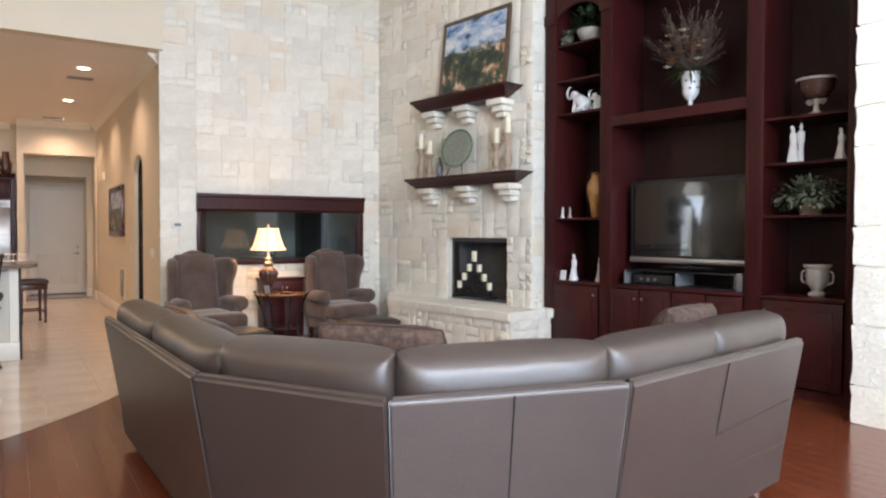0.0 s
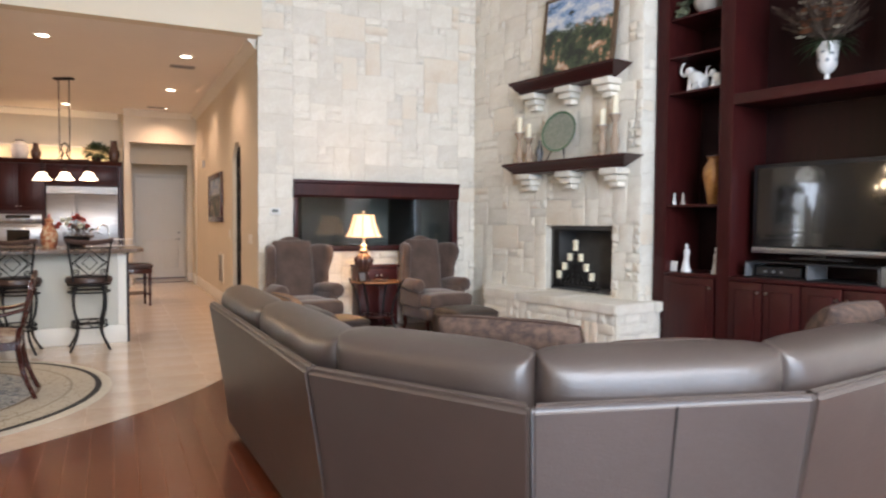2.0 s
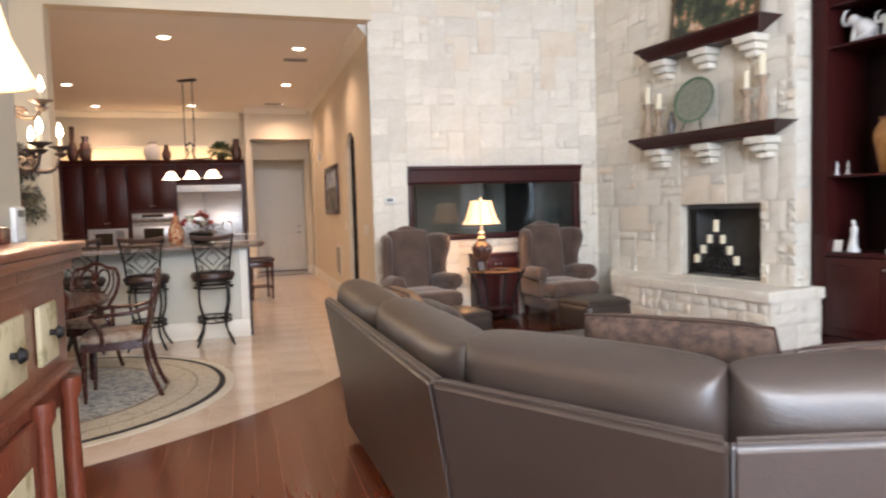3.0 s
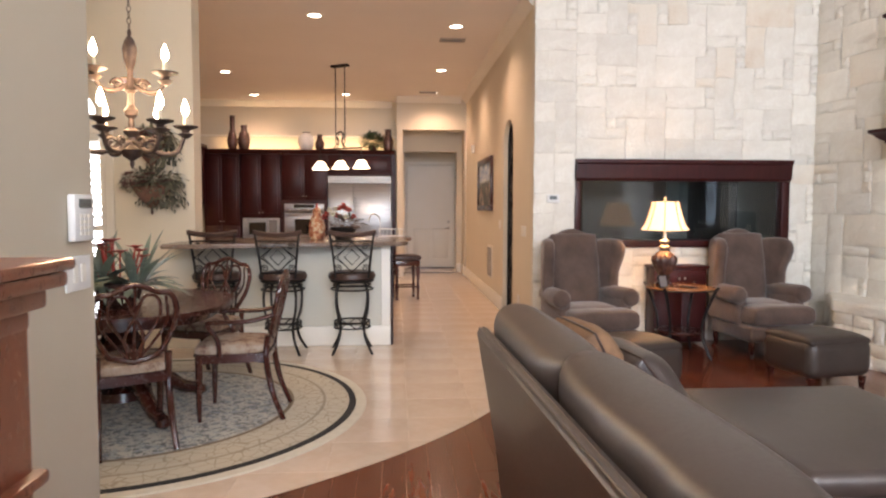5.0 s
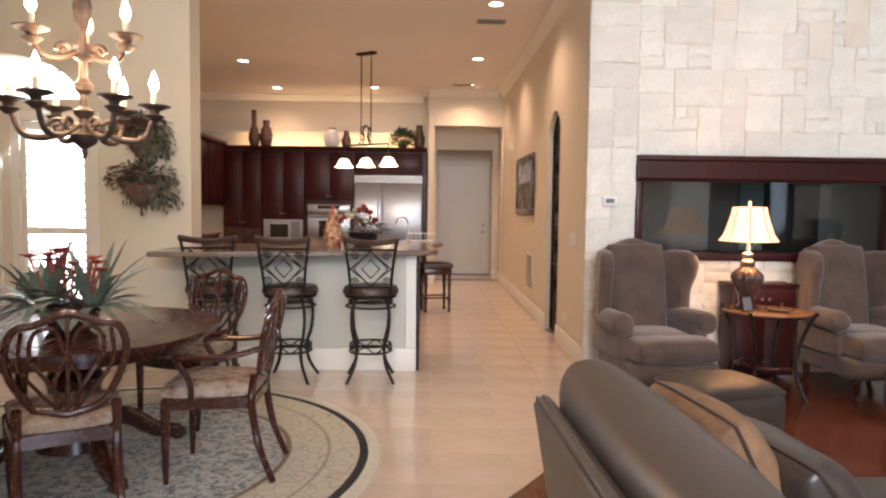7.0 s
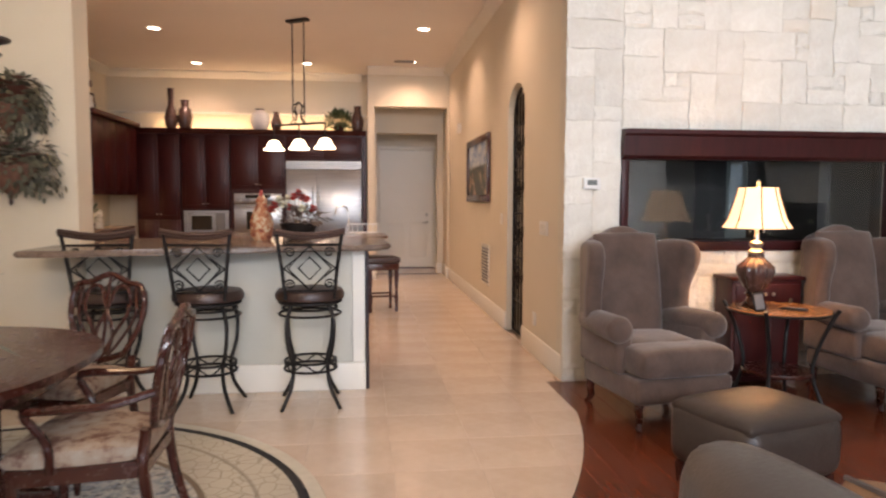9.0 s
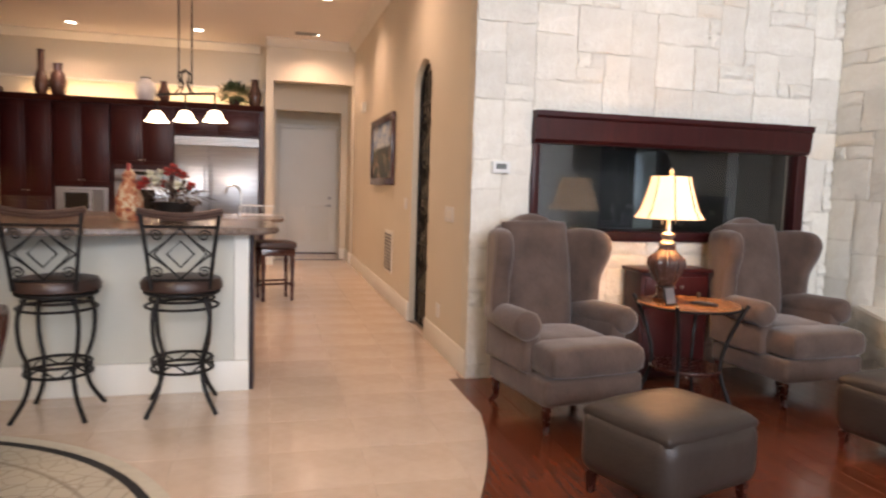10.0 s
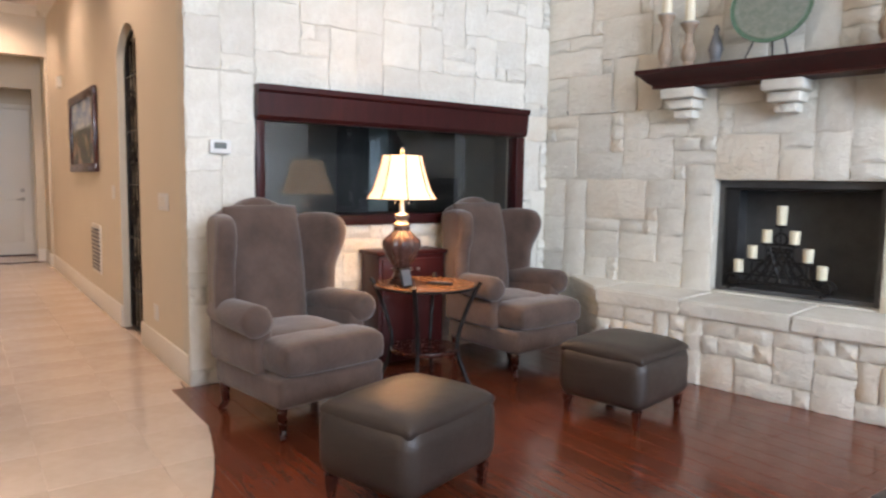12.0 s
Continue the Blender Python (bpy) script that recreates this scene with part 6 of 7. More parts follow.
def build_vase(x, y, z, prof, mat, label):
    v = thing("vase", x, y, z, 0, label, "vase", "vases on the cabinets")
    part("body", lathe(prof, 24), mat, v)
    part("rim", lathe([(prof[-1][0] * 0.9, prof[-1][1] - 0.012), (prof[-1][0] * 1.15, prof[-1][1]), (prof[-1][0] * 1.15, prof[-1][1] + 0.012), (prof[-1][0] * 0.8, prof[-1][1] + 0.012)], 24), MAHOGANY, v)
    return v


bottle = [(0.07, 0), (0.11, 0.08), (0.125, 0.2), (0.09, 0.34), (0.05, 0.42), (0.045, 0.60), (0.055, 0.64)]
build_vase(-2.50, 17.12, 2.586, [(0.06, 0), (0.10, 0.08), (0.115, 0.2), (0.08, 0.34), (0.05, 0.42), (0.05, 0.70)], BROWNGLAZE, "tall slender brown vase with a long neck")
build_vase(-2.26, 17.10, 2.586, [(0.07, 0), (0.11, 0.06), (0.13, 0.22), (0.10, 0.36), (0.06, 0.40), (0.065, 0.50)], BROWNGLAZE, "woven-look brown vase with a collar")
build_vase(-0.98, 17.10, 2.586, [(0.08, 0), (0.14, 0.06), (0.17, 0.18), (0.15, 0.29), (0.08, 0.35), (0.07, 0.37)], PORCELAIN, "round white ceramic jar")
build_vase(-0.70, 17.06, 2.586, [(0.05, 0), (0.09, 0.06), (0.10, 0.15), (0.06, 0.24), (0.05, 0.32)], BROWNGLAZE, "small dark brown vase")
build_vase(0.72, 17.06, 2.586, [(0.07, 0), (0.10, 0.06), (0.115, 0.20), (0.07, 0.34), (0.06, 0.44)], BROWNGLAZE, "dark brown vase beside the fern")
fp = thing("fern_plant", 0.40, 17.05, 2.586, 0, "bushy green fern on top of the cabinets", "plant")
part("pot", lathe([(0.08, 0), (0.10, 0.09), (0.11, 0.10), (0.09, 0.095)], 16), BROWNGLAZE, fp)
part("foliage", leaf_cloud(rng, 420, (0, 0, 0.20), (0.27, 0.18, 0.17), 0.09), LEAF, fp)
# warm lights hidden on the cabinet tops
for lx in (-2.0, -0.2):
    area_light("cabinet_top_light", (lx, 17.22, 2.62), (lx, 17.32, 3.4), 1.6, 0.06, 6.5, (1.0, 0.66, 0.34))
area_light("under_cabinet_light", (-3.3, 15.4, 1.43), (-3.3, 15.4, 0.9), 0.3, 1.2, 10, (1.0, 0.68, 0.35))


def build_pendant():
    p = thing("island_pendant", 0.0, 13.55, 0, 0, "black iron pendant with three white bell shades", "lamp")
    u = Vector((0.34, -0.22))
    part("canopy", moved(box(-0.16, -0.05, KCEIL - 0.035, 0.16, 0.05, KCEIL - 0.001, 0.01, 2), pose(0, 0, 0, 0, 0, -33)), BLACKIRON, p)
    for s in (-1, 1):
        part("rod", tube([(s * 0.09 * 0.84, -s * 0.09 * 0.54, KCEIL - 0.03), (s * 0.09 * 0.84, -s * 0.09 * 0.54, 2.42)], 0.008, 6), BLACKIRON, p)
    part("cage", joined(*[tube(curve_pts([(0, 0, 2.62), (0.09 * math.cos(a), 0.09 * math.sin(a), 2.54), (0.04 * math.cos(a), 0.04 * math.sin(a), 2.45), (0.12 * math.cos(a), 0.12 * math.sin(a), 2.34)], 4), 0.009, 6) for a in [k * math.pi / 2 + 0.6 for k in range(4)]]), BLACKIRON, p)
    part("beam", tube([(-u.x, -u.y, 2.34), (u.x, u.y, 2.34)], 0.014, 8), BLACKIRON, p)
    glow = glowing("pendant_glow", (1.0, 0.84, 0.62), 5.0)
    for k in (-1, 0, 1):
        at = (u.x * k, u.y * k)
        s = part("shade", lathe([(0.135, 2.02), (0.13, 2.035), (0.10, 2.06), (0.075, 2.12), (0.06, 2.14), (0.03, 2.15)], 24, *at), glow, p, "lit white glass bell shade")
        part("socket", lathe([(0.035, 2.15), (0.03, 2.18), (0.012, 2.20), (0.010, 2.34)], 12, *at), BLACKIRON, s)


build_pendant()
for k in (-1, 1):
    bulb("pendant_bulb", (0.30 * k, 13.55 - 0.2 * k, 1.95), 14, (1.0, 0.70, 0.42), 0.06)


BOUQUETLEAF = varied("dull_bouquet_leaf", (0.06, 0.035, 0.028), (0.16, 0.11, 0.08), 12, 0.7, 60, 0.1)


def build_bouquet():
    b = thing("flower_arrangement", 0.30, 10.04, 1.073, 0, "red silk flower arrangement in a dark basket", "flowers")
    part("basket", lathe([(0.08, 0), (0.12, 0.04), (0.145, 0.12), (0.135, 0.13)], 20), BLACKIRON, b)
    part("foliage", leaf_cloud(rng, 110, (0.04, 0, 0.17), (0.20, 0.15, 0.07), 0.06), BOUQUETLEAF, b)
    for k in range(13):
        a = 2.4 * k
        q = math.sqrt((k + 0.5) / 13)
        at = (0.19 * q * math.cos(a) - 0.03, -0.05 + 0.14 * q * math.sin(a), 0.20 + 0.17 * (1 - q) + rng.uniform(0, 0.06))
        bl = part("bloom", rose(at, 0.042, rng), (PETAL_RED, PETAL_PALE, PETAL_RED)[k % 3], b)
        part("stalk", tube([(at[0] * 0.3, at[1] * 0.3, 0.10), at], 0.003, 5), BOUQUETLEAF, bl)
    r = thing("rooster_canister", 0.02, 10.02, 1.073, 0, "cream and red ceramic rooster canister", "ornament")
    part("body", lathe([(0.06, 0), (0.085, 0.04), (0.09, 0.14), (0.065, 0.22), (0.04, 0.27), (0.045, 0.31), (0.015, 0.35)], 20), cloth("rooster_glaze", (0.55, 0.45, 0.30), (0.45, 0.18, 0.08), (0.22, 0.05, 0.03), 22), r)
    part("comb", box(-0.010, -0.03, 0.325, 0.010, 0.03, 0.385, 0.008, 2), PETAL_RED, r)
    f = thing("kitchen_faucet", 0.62, 13.6, 0.941, 0, "arched chrome faucet on the island", "faucet")
    part("spout", tube(curve_pts([(0, 0, 0), (0, 0, 0.26), (-0.05, 0, 0.35), (-0.14, 0, 0.35), (-0.18, 0, 0.26)], 6), 0.013, 8), NICKEL, f)
    part("base_ring", lathe([(0.03, 0), (0.028, 0.02), (0.015, 0.03)], 16), NICKEL, f)
    rk = thing("dish_rack", 0.80, 13.75, 0.941, 0, "white wire dish rack on the island", "rack")
    part("base_frame", tube([(-0.2, -0.12, 0.01), (0.2, -0.12, 0.01), (0.2, 0.12, 0.01), (-0.2, 0.12, 0.01)], 0.006, 6, closed=True), WHITEPLASTIC, rk)
    part("top_frame", tube([(-0.2, -0.12, 0.12), (0.2, -0.12, 0.12), (0.2, 0.12, 0.12), (-0.2, 0.12, 0.12)], 0.006, 6, closed=True), WHITEPLASTIC, rk)
    for k in range(7):
        u = -0.2 + 0.4 * k / 6
        part("wire", tube([(u, -0.12, 0.01), (u, -0.12, 0.12)], 0.004, 6), WHITEPLASTIC, rk)
    pt = thing("paper_towel", -3.1, 15.3, 0.941, 0, "white paper towel roll standing on the counter", "towel roll")
    part("roll", lathe([(0.06, 0.015), (0.06, 0.28)], 24), WHITEPLASTIC, pt)
    part("base", lathe([(0.075, 0), (0.075, 0.012)], 24), NICKEL, pt)
    g = thing("counter_plant", -3.12, 15.0, 0.941, 0, "small green plant on the kitchen counter", "plant")
    part("pot", lathe([(0.07, 0), (0.09, 0.10), (0.08, 0.11)], 16), BROWNGLAZE, g)
    part("foliage", leaf_cloud(rng, 160, (0, 0, 0.22), (0.16, 0.16, 0.16), 0.08), LEAF, g)


build_bouquet()

# ---- dining corner ----
RC = (-0.94, 7.397)
def build_rug():
    r = thing("round_rug", RC[0], RC[1], 0.0015, 0, "round grey and cream medallion rug with a black edge", "rug")
    part("field", lathe([(1.47, 0.0), (1.47, 0.010), (0.0, 0.011)], 72), RUG, r)
    part("dark_border", lathe([(1.471, 0.0), (1.471, 0.011), (1.515, 0.011), (1.52, 0.0)], 72), RUGEDGE, r, "black woven border")
    part("outer_edge", lathe([(1.521, 0.0), (1.521, 0.008), (1.59, 0.007), (1.595, 0.0)], 72), RUGFRINGE, r, "cream outer edge")
    # open rings: drop the caps that would lie over the field
    return r


build_rug()


def build_dining_table():
    t = thing("dining_table", -1.02, 7.33, 0.0125, 0, "dark polished mahogany pedestal dining table", "table")
    out = [(-0.21 + 0.95 * math.copysign(abs(math.cos(a)) ** 0.8, math.cos(a)), 0.80 * math.copysign(abs(math.sin(a)) ** 0.8, math.sin(a))) for a in [2 * math.pi * k / 48 for k in range(48)]]
    part("tabletop", prism(out, 0.722, 0.752, 0.010, 3), MAHOGANY, t, "glossy dark tabletop")
    part("apron", prism([(x * 0.86, y * 0.84) for x, y in out], 0.655, 0.7215), MAHOGANY, t)
    part("column", lathe([(0.20, 0.10), (0.19, 0.16), (0.10, 0.22), (0.085, 0.30), (0.13, 0.40), (0.15, 0.48), (0.10, 0.56), (0.14, 0.655)], 28), MAHOGANY, t)
    for k in range(4):
        pts = curve_pts([(0.10, 0, 0.22), (0.28, 0, 0.20), (0.44, 0, 0.09), (0.58, 0, 0.045)], 5)
        f = part("pedestal_foot", moved(tube(pts, [0.06 - 0.0012 * j for j in range(len(pts))], 10), pose(0, 0, 0, 0, 0, 45 + 90 * k)), MAHOGANY, t)
        part("toe", moved(lathe([(0.03, 0), (0.05, 0.02), (0.045, 0.06), (0.01, 0.08)], 14), pose(0.58 * math.cos(math.radians(45 + 90 * k)), 0.58 * math.sin(math.radians(45 + 90 * k)), 0)), MAHOGANY, f)


build_dining_table()


def build_dining_chair(x, y, rz, arms):
    """Seat faces +y in its own frame; the shield back stands at -y."""
    c = thing("dining_chair", x, y, 0.0125, rz, "mahogany shield-back dining %s with a floral seat" % ("armchair" if arms else "chair"), "chair", "dining chairs")
    for s in (-1, 1):
        part("front_leg", tube([(s * 0.23, 0.22, 0.43), (s * 0.225, 0.225, 0.1), (s * 0.22, 0.225, 0.0)], [0.026, 0.018, 0.013], 8), MAHOGANY, c)
        part("rear_leg", tube(curve_pts([(s * 0.19, -0.215, 0.56), (s * 0.19, -0.20, 0.42), (s * 0.195, -0.235, 0.2), (s * 0.205, -0.31, 0.0)], 4), [0.021] * 9 + [0.018] * 4, 8), MAHOGANY, c)
    part("seat_frame", prism([(-0.25, 0.24), (-0.20, -0.215), (0.20, -0.215), (0.25, 0.24), (0, 0.27)], 0.385, 0.445, 0.008, 2), MAHOGANY, c)
    seat = cushion(0.50, 0.47, 0.085, 0.4, 12, 12, 8, 0.35)
    for v in seat.verts:
        v.co.x *= 0.90 + 0.22 * (v.co.y / 0.47)
    part("seat", moved(seat, pose(0, 0.02, 0.435)), FLORAL, c, "padded cream floral seat")
    lean = pose(0, -0.215, 0.50, 12, 0, 0)
    shield = curve_pts([(0, 0, 0.02), (0.13, 0, 0.06), (0.205, 0, 0.20), (0.225, 0, 0.33), (0.19, 0, 0.42), (0.12, 0, 0.435), (0, 0, 0.48), (-0.12, 0, 0.435), (-0.19, 0, 0.42), (-0.225, 0, 0.33), (-0.205, 0, 0.20), (-0.13, 0, 0.06)], 4)
    part("shield_frame", moved(tube(shield, 0.017, 8, closed=True), lean), MAHOGANY, c)
    for s in (-1, 1):
        part("splat_loop", moved(tube(curve_pts([(0, 0, 0.04), (s * 0.06, 0, 0.16), (s * 0.135, 0, 0.29), (s * 0.12, 0, 0.40), (s * 0.05, 0, 0.41), (s * 0.005, 0, 0.30), (-s * 0.05, 0, 0.17), (-s * 0.03, 0, 0.05)], 5), 0.010, 6), lean), MAHOGANY, c)
        part("splat_arc", moved(tube(curve_pts([(s * 0.02, 0, 0.03), (s * 0.10, 0, 0.13), (s * 0.175, 0, 0.26), (s * 0.165, 0, 0.41)], 5), 0.009, 6), lean), MAHOGANY, c)
    part("splat_centre", moved(tube(curve_pts([(0, 0, 0.03), (0, 0, 0.25), (0, 0, 0.47)], 4), 0.009, 6), lean), MAHOGANY, c)
    if arms:
        for s in (-1, 1):
            part("arm", tube(curve_pts([(s * 0.215, -0.255, 0.70), (s * 0.25, -0.1, 0.665), (s * 0.265, 0.10, 0.66), (s * 0.255, 0.16, 0.645), (s * 0.235, 0.10, 0.54), (s * 0.235, 0.09, 0.43)], 4), 0.016, 8), MAHOGANY, c)
    return c


build_dining_chair(-0.735, 6.69, 30, False)
build_dining_chair(-0.195, 7.25, 92, True)
build_dining_chair(-0.66, 8.14, 160, False)
build_dining_chair(-1.62, 8.28, -150, False)
build_dining_chair(-1.42, 6.42, -28, False)


def build_centrepiece():
    p = thing("table_plant", -0.98, 7.22, 0.765, 0, "spiky green bromeliad arrangement with red blooms in a pot", "plant")
    part("pot", lathe([(0.10, 0), (0.13, 0.03), (0.15, 0.12), (0.16, 0.15), (0.13, 0.15)], 22), BROWNGLAZE, p)
    bm = bmesh.new()
    for k in range(110):
        a, e = rng.uniform(0, 2 * math.pi), rng.uniform(0.1, 1.35)
        cx = rng.choice((-0.13, 0.12))
        leaf_blade(bm, (cx + 0.03 * math.cos(a), 0.05 * math.sin(a), 0.13), (math.cos(a) * math.cos(e), math.sin(a) * math.cos(e), math.sin(e)), rng.uniform(0.24, 0.42), 0.045, 0.9, 6)
    part("leaves", bm, varied("bromeliad_leaf", (0.09, 0.13, 0.105), (0.22, 0.27, 0.225), 10, 0.45, 50, 0.1), p)
    for k in range(12):
        cx, cy, h = rng.uniform(-0.2, 0.2), rng.uniform(-0.08, 0.1), rng.uniform(0.28, 0.42)
        bm = tube([(cx * 0.6, 0, 0.13), (cx, cy, h)], 0.006, 5)
        part("red_bloom", flower(bm, (cx, cy, h), 0.07, rng, 6), PETAL_RED, p)


build_centrepiece()


def build_chandelier():
    c = thing("chandelier", -0.82, 7.08, 0, 0, "lit bronze candle chandelier with two tiers of curved arms", "chandelier")
    bronze = varied("worn_bronze", (0.026, 0.017, 0.015), (0.11, 0.075, 0.062), 16, 0.5, 60, 0.3, metal=0.35)
    part("chain", joined(*[moved(tube([(0.012 * math.cos(a * math.pi / 5), 0, 0.022 * math.sin(a * math.pi / 5)) for a in range(10)], 0.003, 5, closed=True), pose(0, 0, 2.52 + 0.037 * k, 0, 0, 90 * (k % 2))) for k in range(76)]), bronze, c)
    part("canopy", lathe([(0.012, GCEIL - 0.07), (0.05, GCEIL - 0.05), (0.065, GCEIL - 0.001)], 20), bronze, c)
    part("stem", lathe([(0.004, 1.66), (0.015, 1.69), (0.012, 1.71), (0.055, 1.74), (0.07, 1.78), (0.03, 1.81), (0.022, 1.86), (0.045, 1.88), (0.05, 1.90), (0.02, 1.92), (0.018, 1.98), (0.04, 2.00), (0.045, 2.03), (0.02, 2.06), (0.018, 2.14), (0.045, 2.16), (0.02, 2.19), (0.016, 2.28), (0.035, 2.34), (0.045, 2.42), (0.03, 2.47), (0.01, 2.50), (0.008, 2.54)], 24), bronze, c)
    flame = glowing("candle_glow", (1.0, 0.84, 0.58), 60.0)
    def arm(a, r, z0, zc, dip):
        pts = curve_pts([(0.03, 0, z0), (r * 0.30, 0, z0 - dip * 0.5), (r * 0.55, 0, z0 - dip), (r * 0.85, 0, z0 - dip * 0.7), (r, 0, zc - 0.03)], 5)
        g = part("arm", moved(tube(pts, [0.017 - 0.005 * abs(2 * k / (len(pts) - 1) - 1) for k in range(len(pts))], 10), pose(0, 0, 0, 0, 0, a)), bronze, c, "curved bronze arm")
        x, y = r * math.cos(math.radians(a)), r * math.sin(math.radians(a))
        curl = [(r * 0.35 + 0.045 * (1 - k / 20) * math.cos(k * 0.5), 0, z0 - dip * 0.2 + 0.045 * (1 - k / 20) * math.sin(k * 0.5)) for k in range(18)]
        part("scroll", moved(tube(curl, 0.012, 8), pose(0, 0, 0, 0, 0, a)), bronze, g)
        part("cup", lathe([(0.016, zc - 0.075), (0.045, zc - 0.05), (0.050, zc - 0.045), (0.022, zc - 0.035), (0.028, zc - 0.02), (0.060, zc - 0.006), (0.078, zc), (0.080, zc + 0.008), (0.02, zc + 0.008)], 18, x, y), bronze, g)
        part("candle", lathe([(0.014, zc + 0.008), (0.014, zc + 0.075)], 12, x, y), CANDLEWAX, g)
        part("flame_bulb", lathe([(0.008, zc + 0.075), (0.024, zc + 0.105), (0.019, zc + 0.14), (0.002, zc + 0.185)], 12, x, y), flame, g, "glowing flame bulb")
    for k in range(6):
        arm(20 + 60 * k, 0.325, 1.83, 1.94, 0.07)
    for k in range(3):
        arm(-10 + 120 * k, 0.235, 2.19, 2.26, 0.05)


build_chandelier()
for k in range(3):
    a = math.radians(40 + 120 * k)
    bulb("chandelier_bulb", (-0.82 + 0.20 * math.cos(a), 7.08 + 0.20 * math.sin(a), 2.12), 16, (1.0, 0.72, 0.42), 0.08)


BASKETLEAF = varied("dusty_leaf", (0.085, 0.08, 0.05), (0.20, 0.19, 0.13), 14, 0.7, 60, 0.1)
BASKETWEAVE = varied("russet_basket", (0.10, 0.045, 0.032), (0.20, 0.10, 0.07), 18, 0.8, 60, 0.3)


def build_wall_basket(z, r):
    w = thing("wall_basket", -1.50, 9.40, z, 0, "brown wall basket overflowing with dried flowers and greenery", "plant", "wall baskets")
    part("basket", moved(lathe([(0.005, -0.02), (0.03, 0.0), (r * 0.6, 0.06), (r, 0.16), (r * 1.05, 0.19), (r * 0.9, 0.185)], 20, flute=0.04, lobes=10), Matrix.Diagonal((1, 0.7, 1, 1))), BASKETWEAVE, w)
    part("finial", lathe([(0.004, -0.08), (0.014, -0.06), (0.008, -0.03), (0.016, -0.015)], 12), BROWNGLAZE, w)
    part("greenery", leaf_cloud(rng, 620, (0.02, 0.0, 0.24), (r * 1.85, 0.12, 0.14), 0.05, 1.2, 0.0), BASKETLEAF, w)
    part("dark_leaves", leaf_cloud(rng, 300, (0.10, -0.02, 0.12), (r * 1.6, 0.10, 0.22), 0.05, 1.6, -0.6), varied("trailing_leaf", (0.05, 0.05, 0.032), (0.13, 0.125, 0.085), 14, 0.7, 60, 0.1), w)
    petal =  varied("russet_petal", (0.10, 0.035, 0.028), (0.26, 0.11, 0.08), 12, 0.7, 60, 0.1)
    for _ in range(44):
        part("russet_bloom", flower(bmesh.new(), (rng.uniform(-1.3, 1.3) * r, -0.10 + rng.uniform(-0.06, 0.04), 0.17 + rng.uniform(0, 0.15)), 0.05, rng, 6), petal, w)


build_wall_basket(1.42, 0.17)
build_wall_basket(1.83, 0.13)


def build_shuttered_window(x0, x1, z0, z1, name):
    w = tagged(new(name), "tall window with white plantation shutters in bright daylight", "window", kind="structure")
    y = 9.50
    for a in ((x0 + 0.003, z0 + 0.003, x0 + 0.05, z1 - 0.003), (x1 - 0.05, z0 + 0.003, x1 - 0.003, z1 - 0.003), (x0 + 0.051, z0 + 0.003, x1 - 0.051, z0 + 0.07), (x0 + 0.051, z1 - 0.07, x1 - 0.051, z1 - 0.003), (x0 + 0.051, (z0 + z1) / 2 - 0.03, x1 - 0.051, (z0 + z1) / 2 + 0.03)):
        part("shutter_frame", box(a[0], y - 0.012, a[1], a[2], y + 0.03, a[3], 0.004), TRIM, w)
    n = int((z1 - z0) / 0.075)
    for k in range(n):
        z = z0 + 0.09 + (z1 - z0 - 0.18) * k / (n - 1)
        if abs(z - (z0 + z1) / 2) > 0.045:
            part("louvre", moved(box(x0 + 0.052, -0.032, -0.004, x1 - 0.052, 0.032, 0.004), pose(0, y + 0.01, z, -34, 0, 0)), TRIM, w)
    part("tilt_rod", tube([((x0 + x1) / 2, y - 0.03, z0 + 0.1), ((x0 + x1) / 2, y - 0.03, z1 - 0.1)], 0.005, 6), TRIM, w)
    g = part("pane", box(x0 + 0.002, y + 0.16, z0 + 0.002, x1 - 0.002, y + 0.166, z1 - 0.002), WINDOWPANE, w)
    g.visible_shadow = False
    part("casing", joined(box(x0 - 0.08, y - 0.02, z0 - 0.08, x0 - 0.001, y - 0.001, z1 + 0.08, 0.004), box(x1 + 0.001, y - 0.02, z0 - 0.08, x1 + 0.08, y - 0.001, z1 + 0.08, 0.004), box(x0, y - 0.02, z1 + 0.001, x1, y - 0.001, z1 + 0.08, 0.004), box(x0, y - 0.03, z0 - 0.08, x1, y - 0.001, z0 - 0.001, 0.004)), TRIM, w)


build_shuttered_window(-2.55, -1.97, 0.28, 2.13, "window_2")
build_shuttered_window(-3.40, -2.80, 0.28, 2.13, "window_3")
tw = tagged(new("window_4"), "arched transom window above the shutters", "window", kind="structure")
g = part("pane", slab([(-2.80 + 0.748 * math.cos(math.pi * k / 16), 2.322 + 0.377 * math.sin(math.pi * k / 16)) for k in range(17)], "y", 9.66, 9.666), WINDOWPANE, tw)
g.visible_shadow = False
for k in (4, 8, 12):
    a = math.pi * k / 16
    part("muntin", tube([(-2.8 + 0.12 * math.cos(a), 9.64, 2.324 + 0.06 * math.sin(a)), (-2.8 + 0.745 * math.cos(a), 9.64, 2.322 + 0.375 * math.sin(a))], 0.010, 6), TRIM, tw)
# bright garden haze beyond the dining windows
setting("backdrop", box(-5.4, 10.3, -0.02, -2.0, 10.36, 4.2), glowing("garden_glow", (0.92, 0.97, 1.0), 4.0), "overexposed bright garden seen through the shutters", "backdrop")

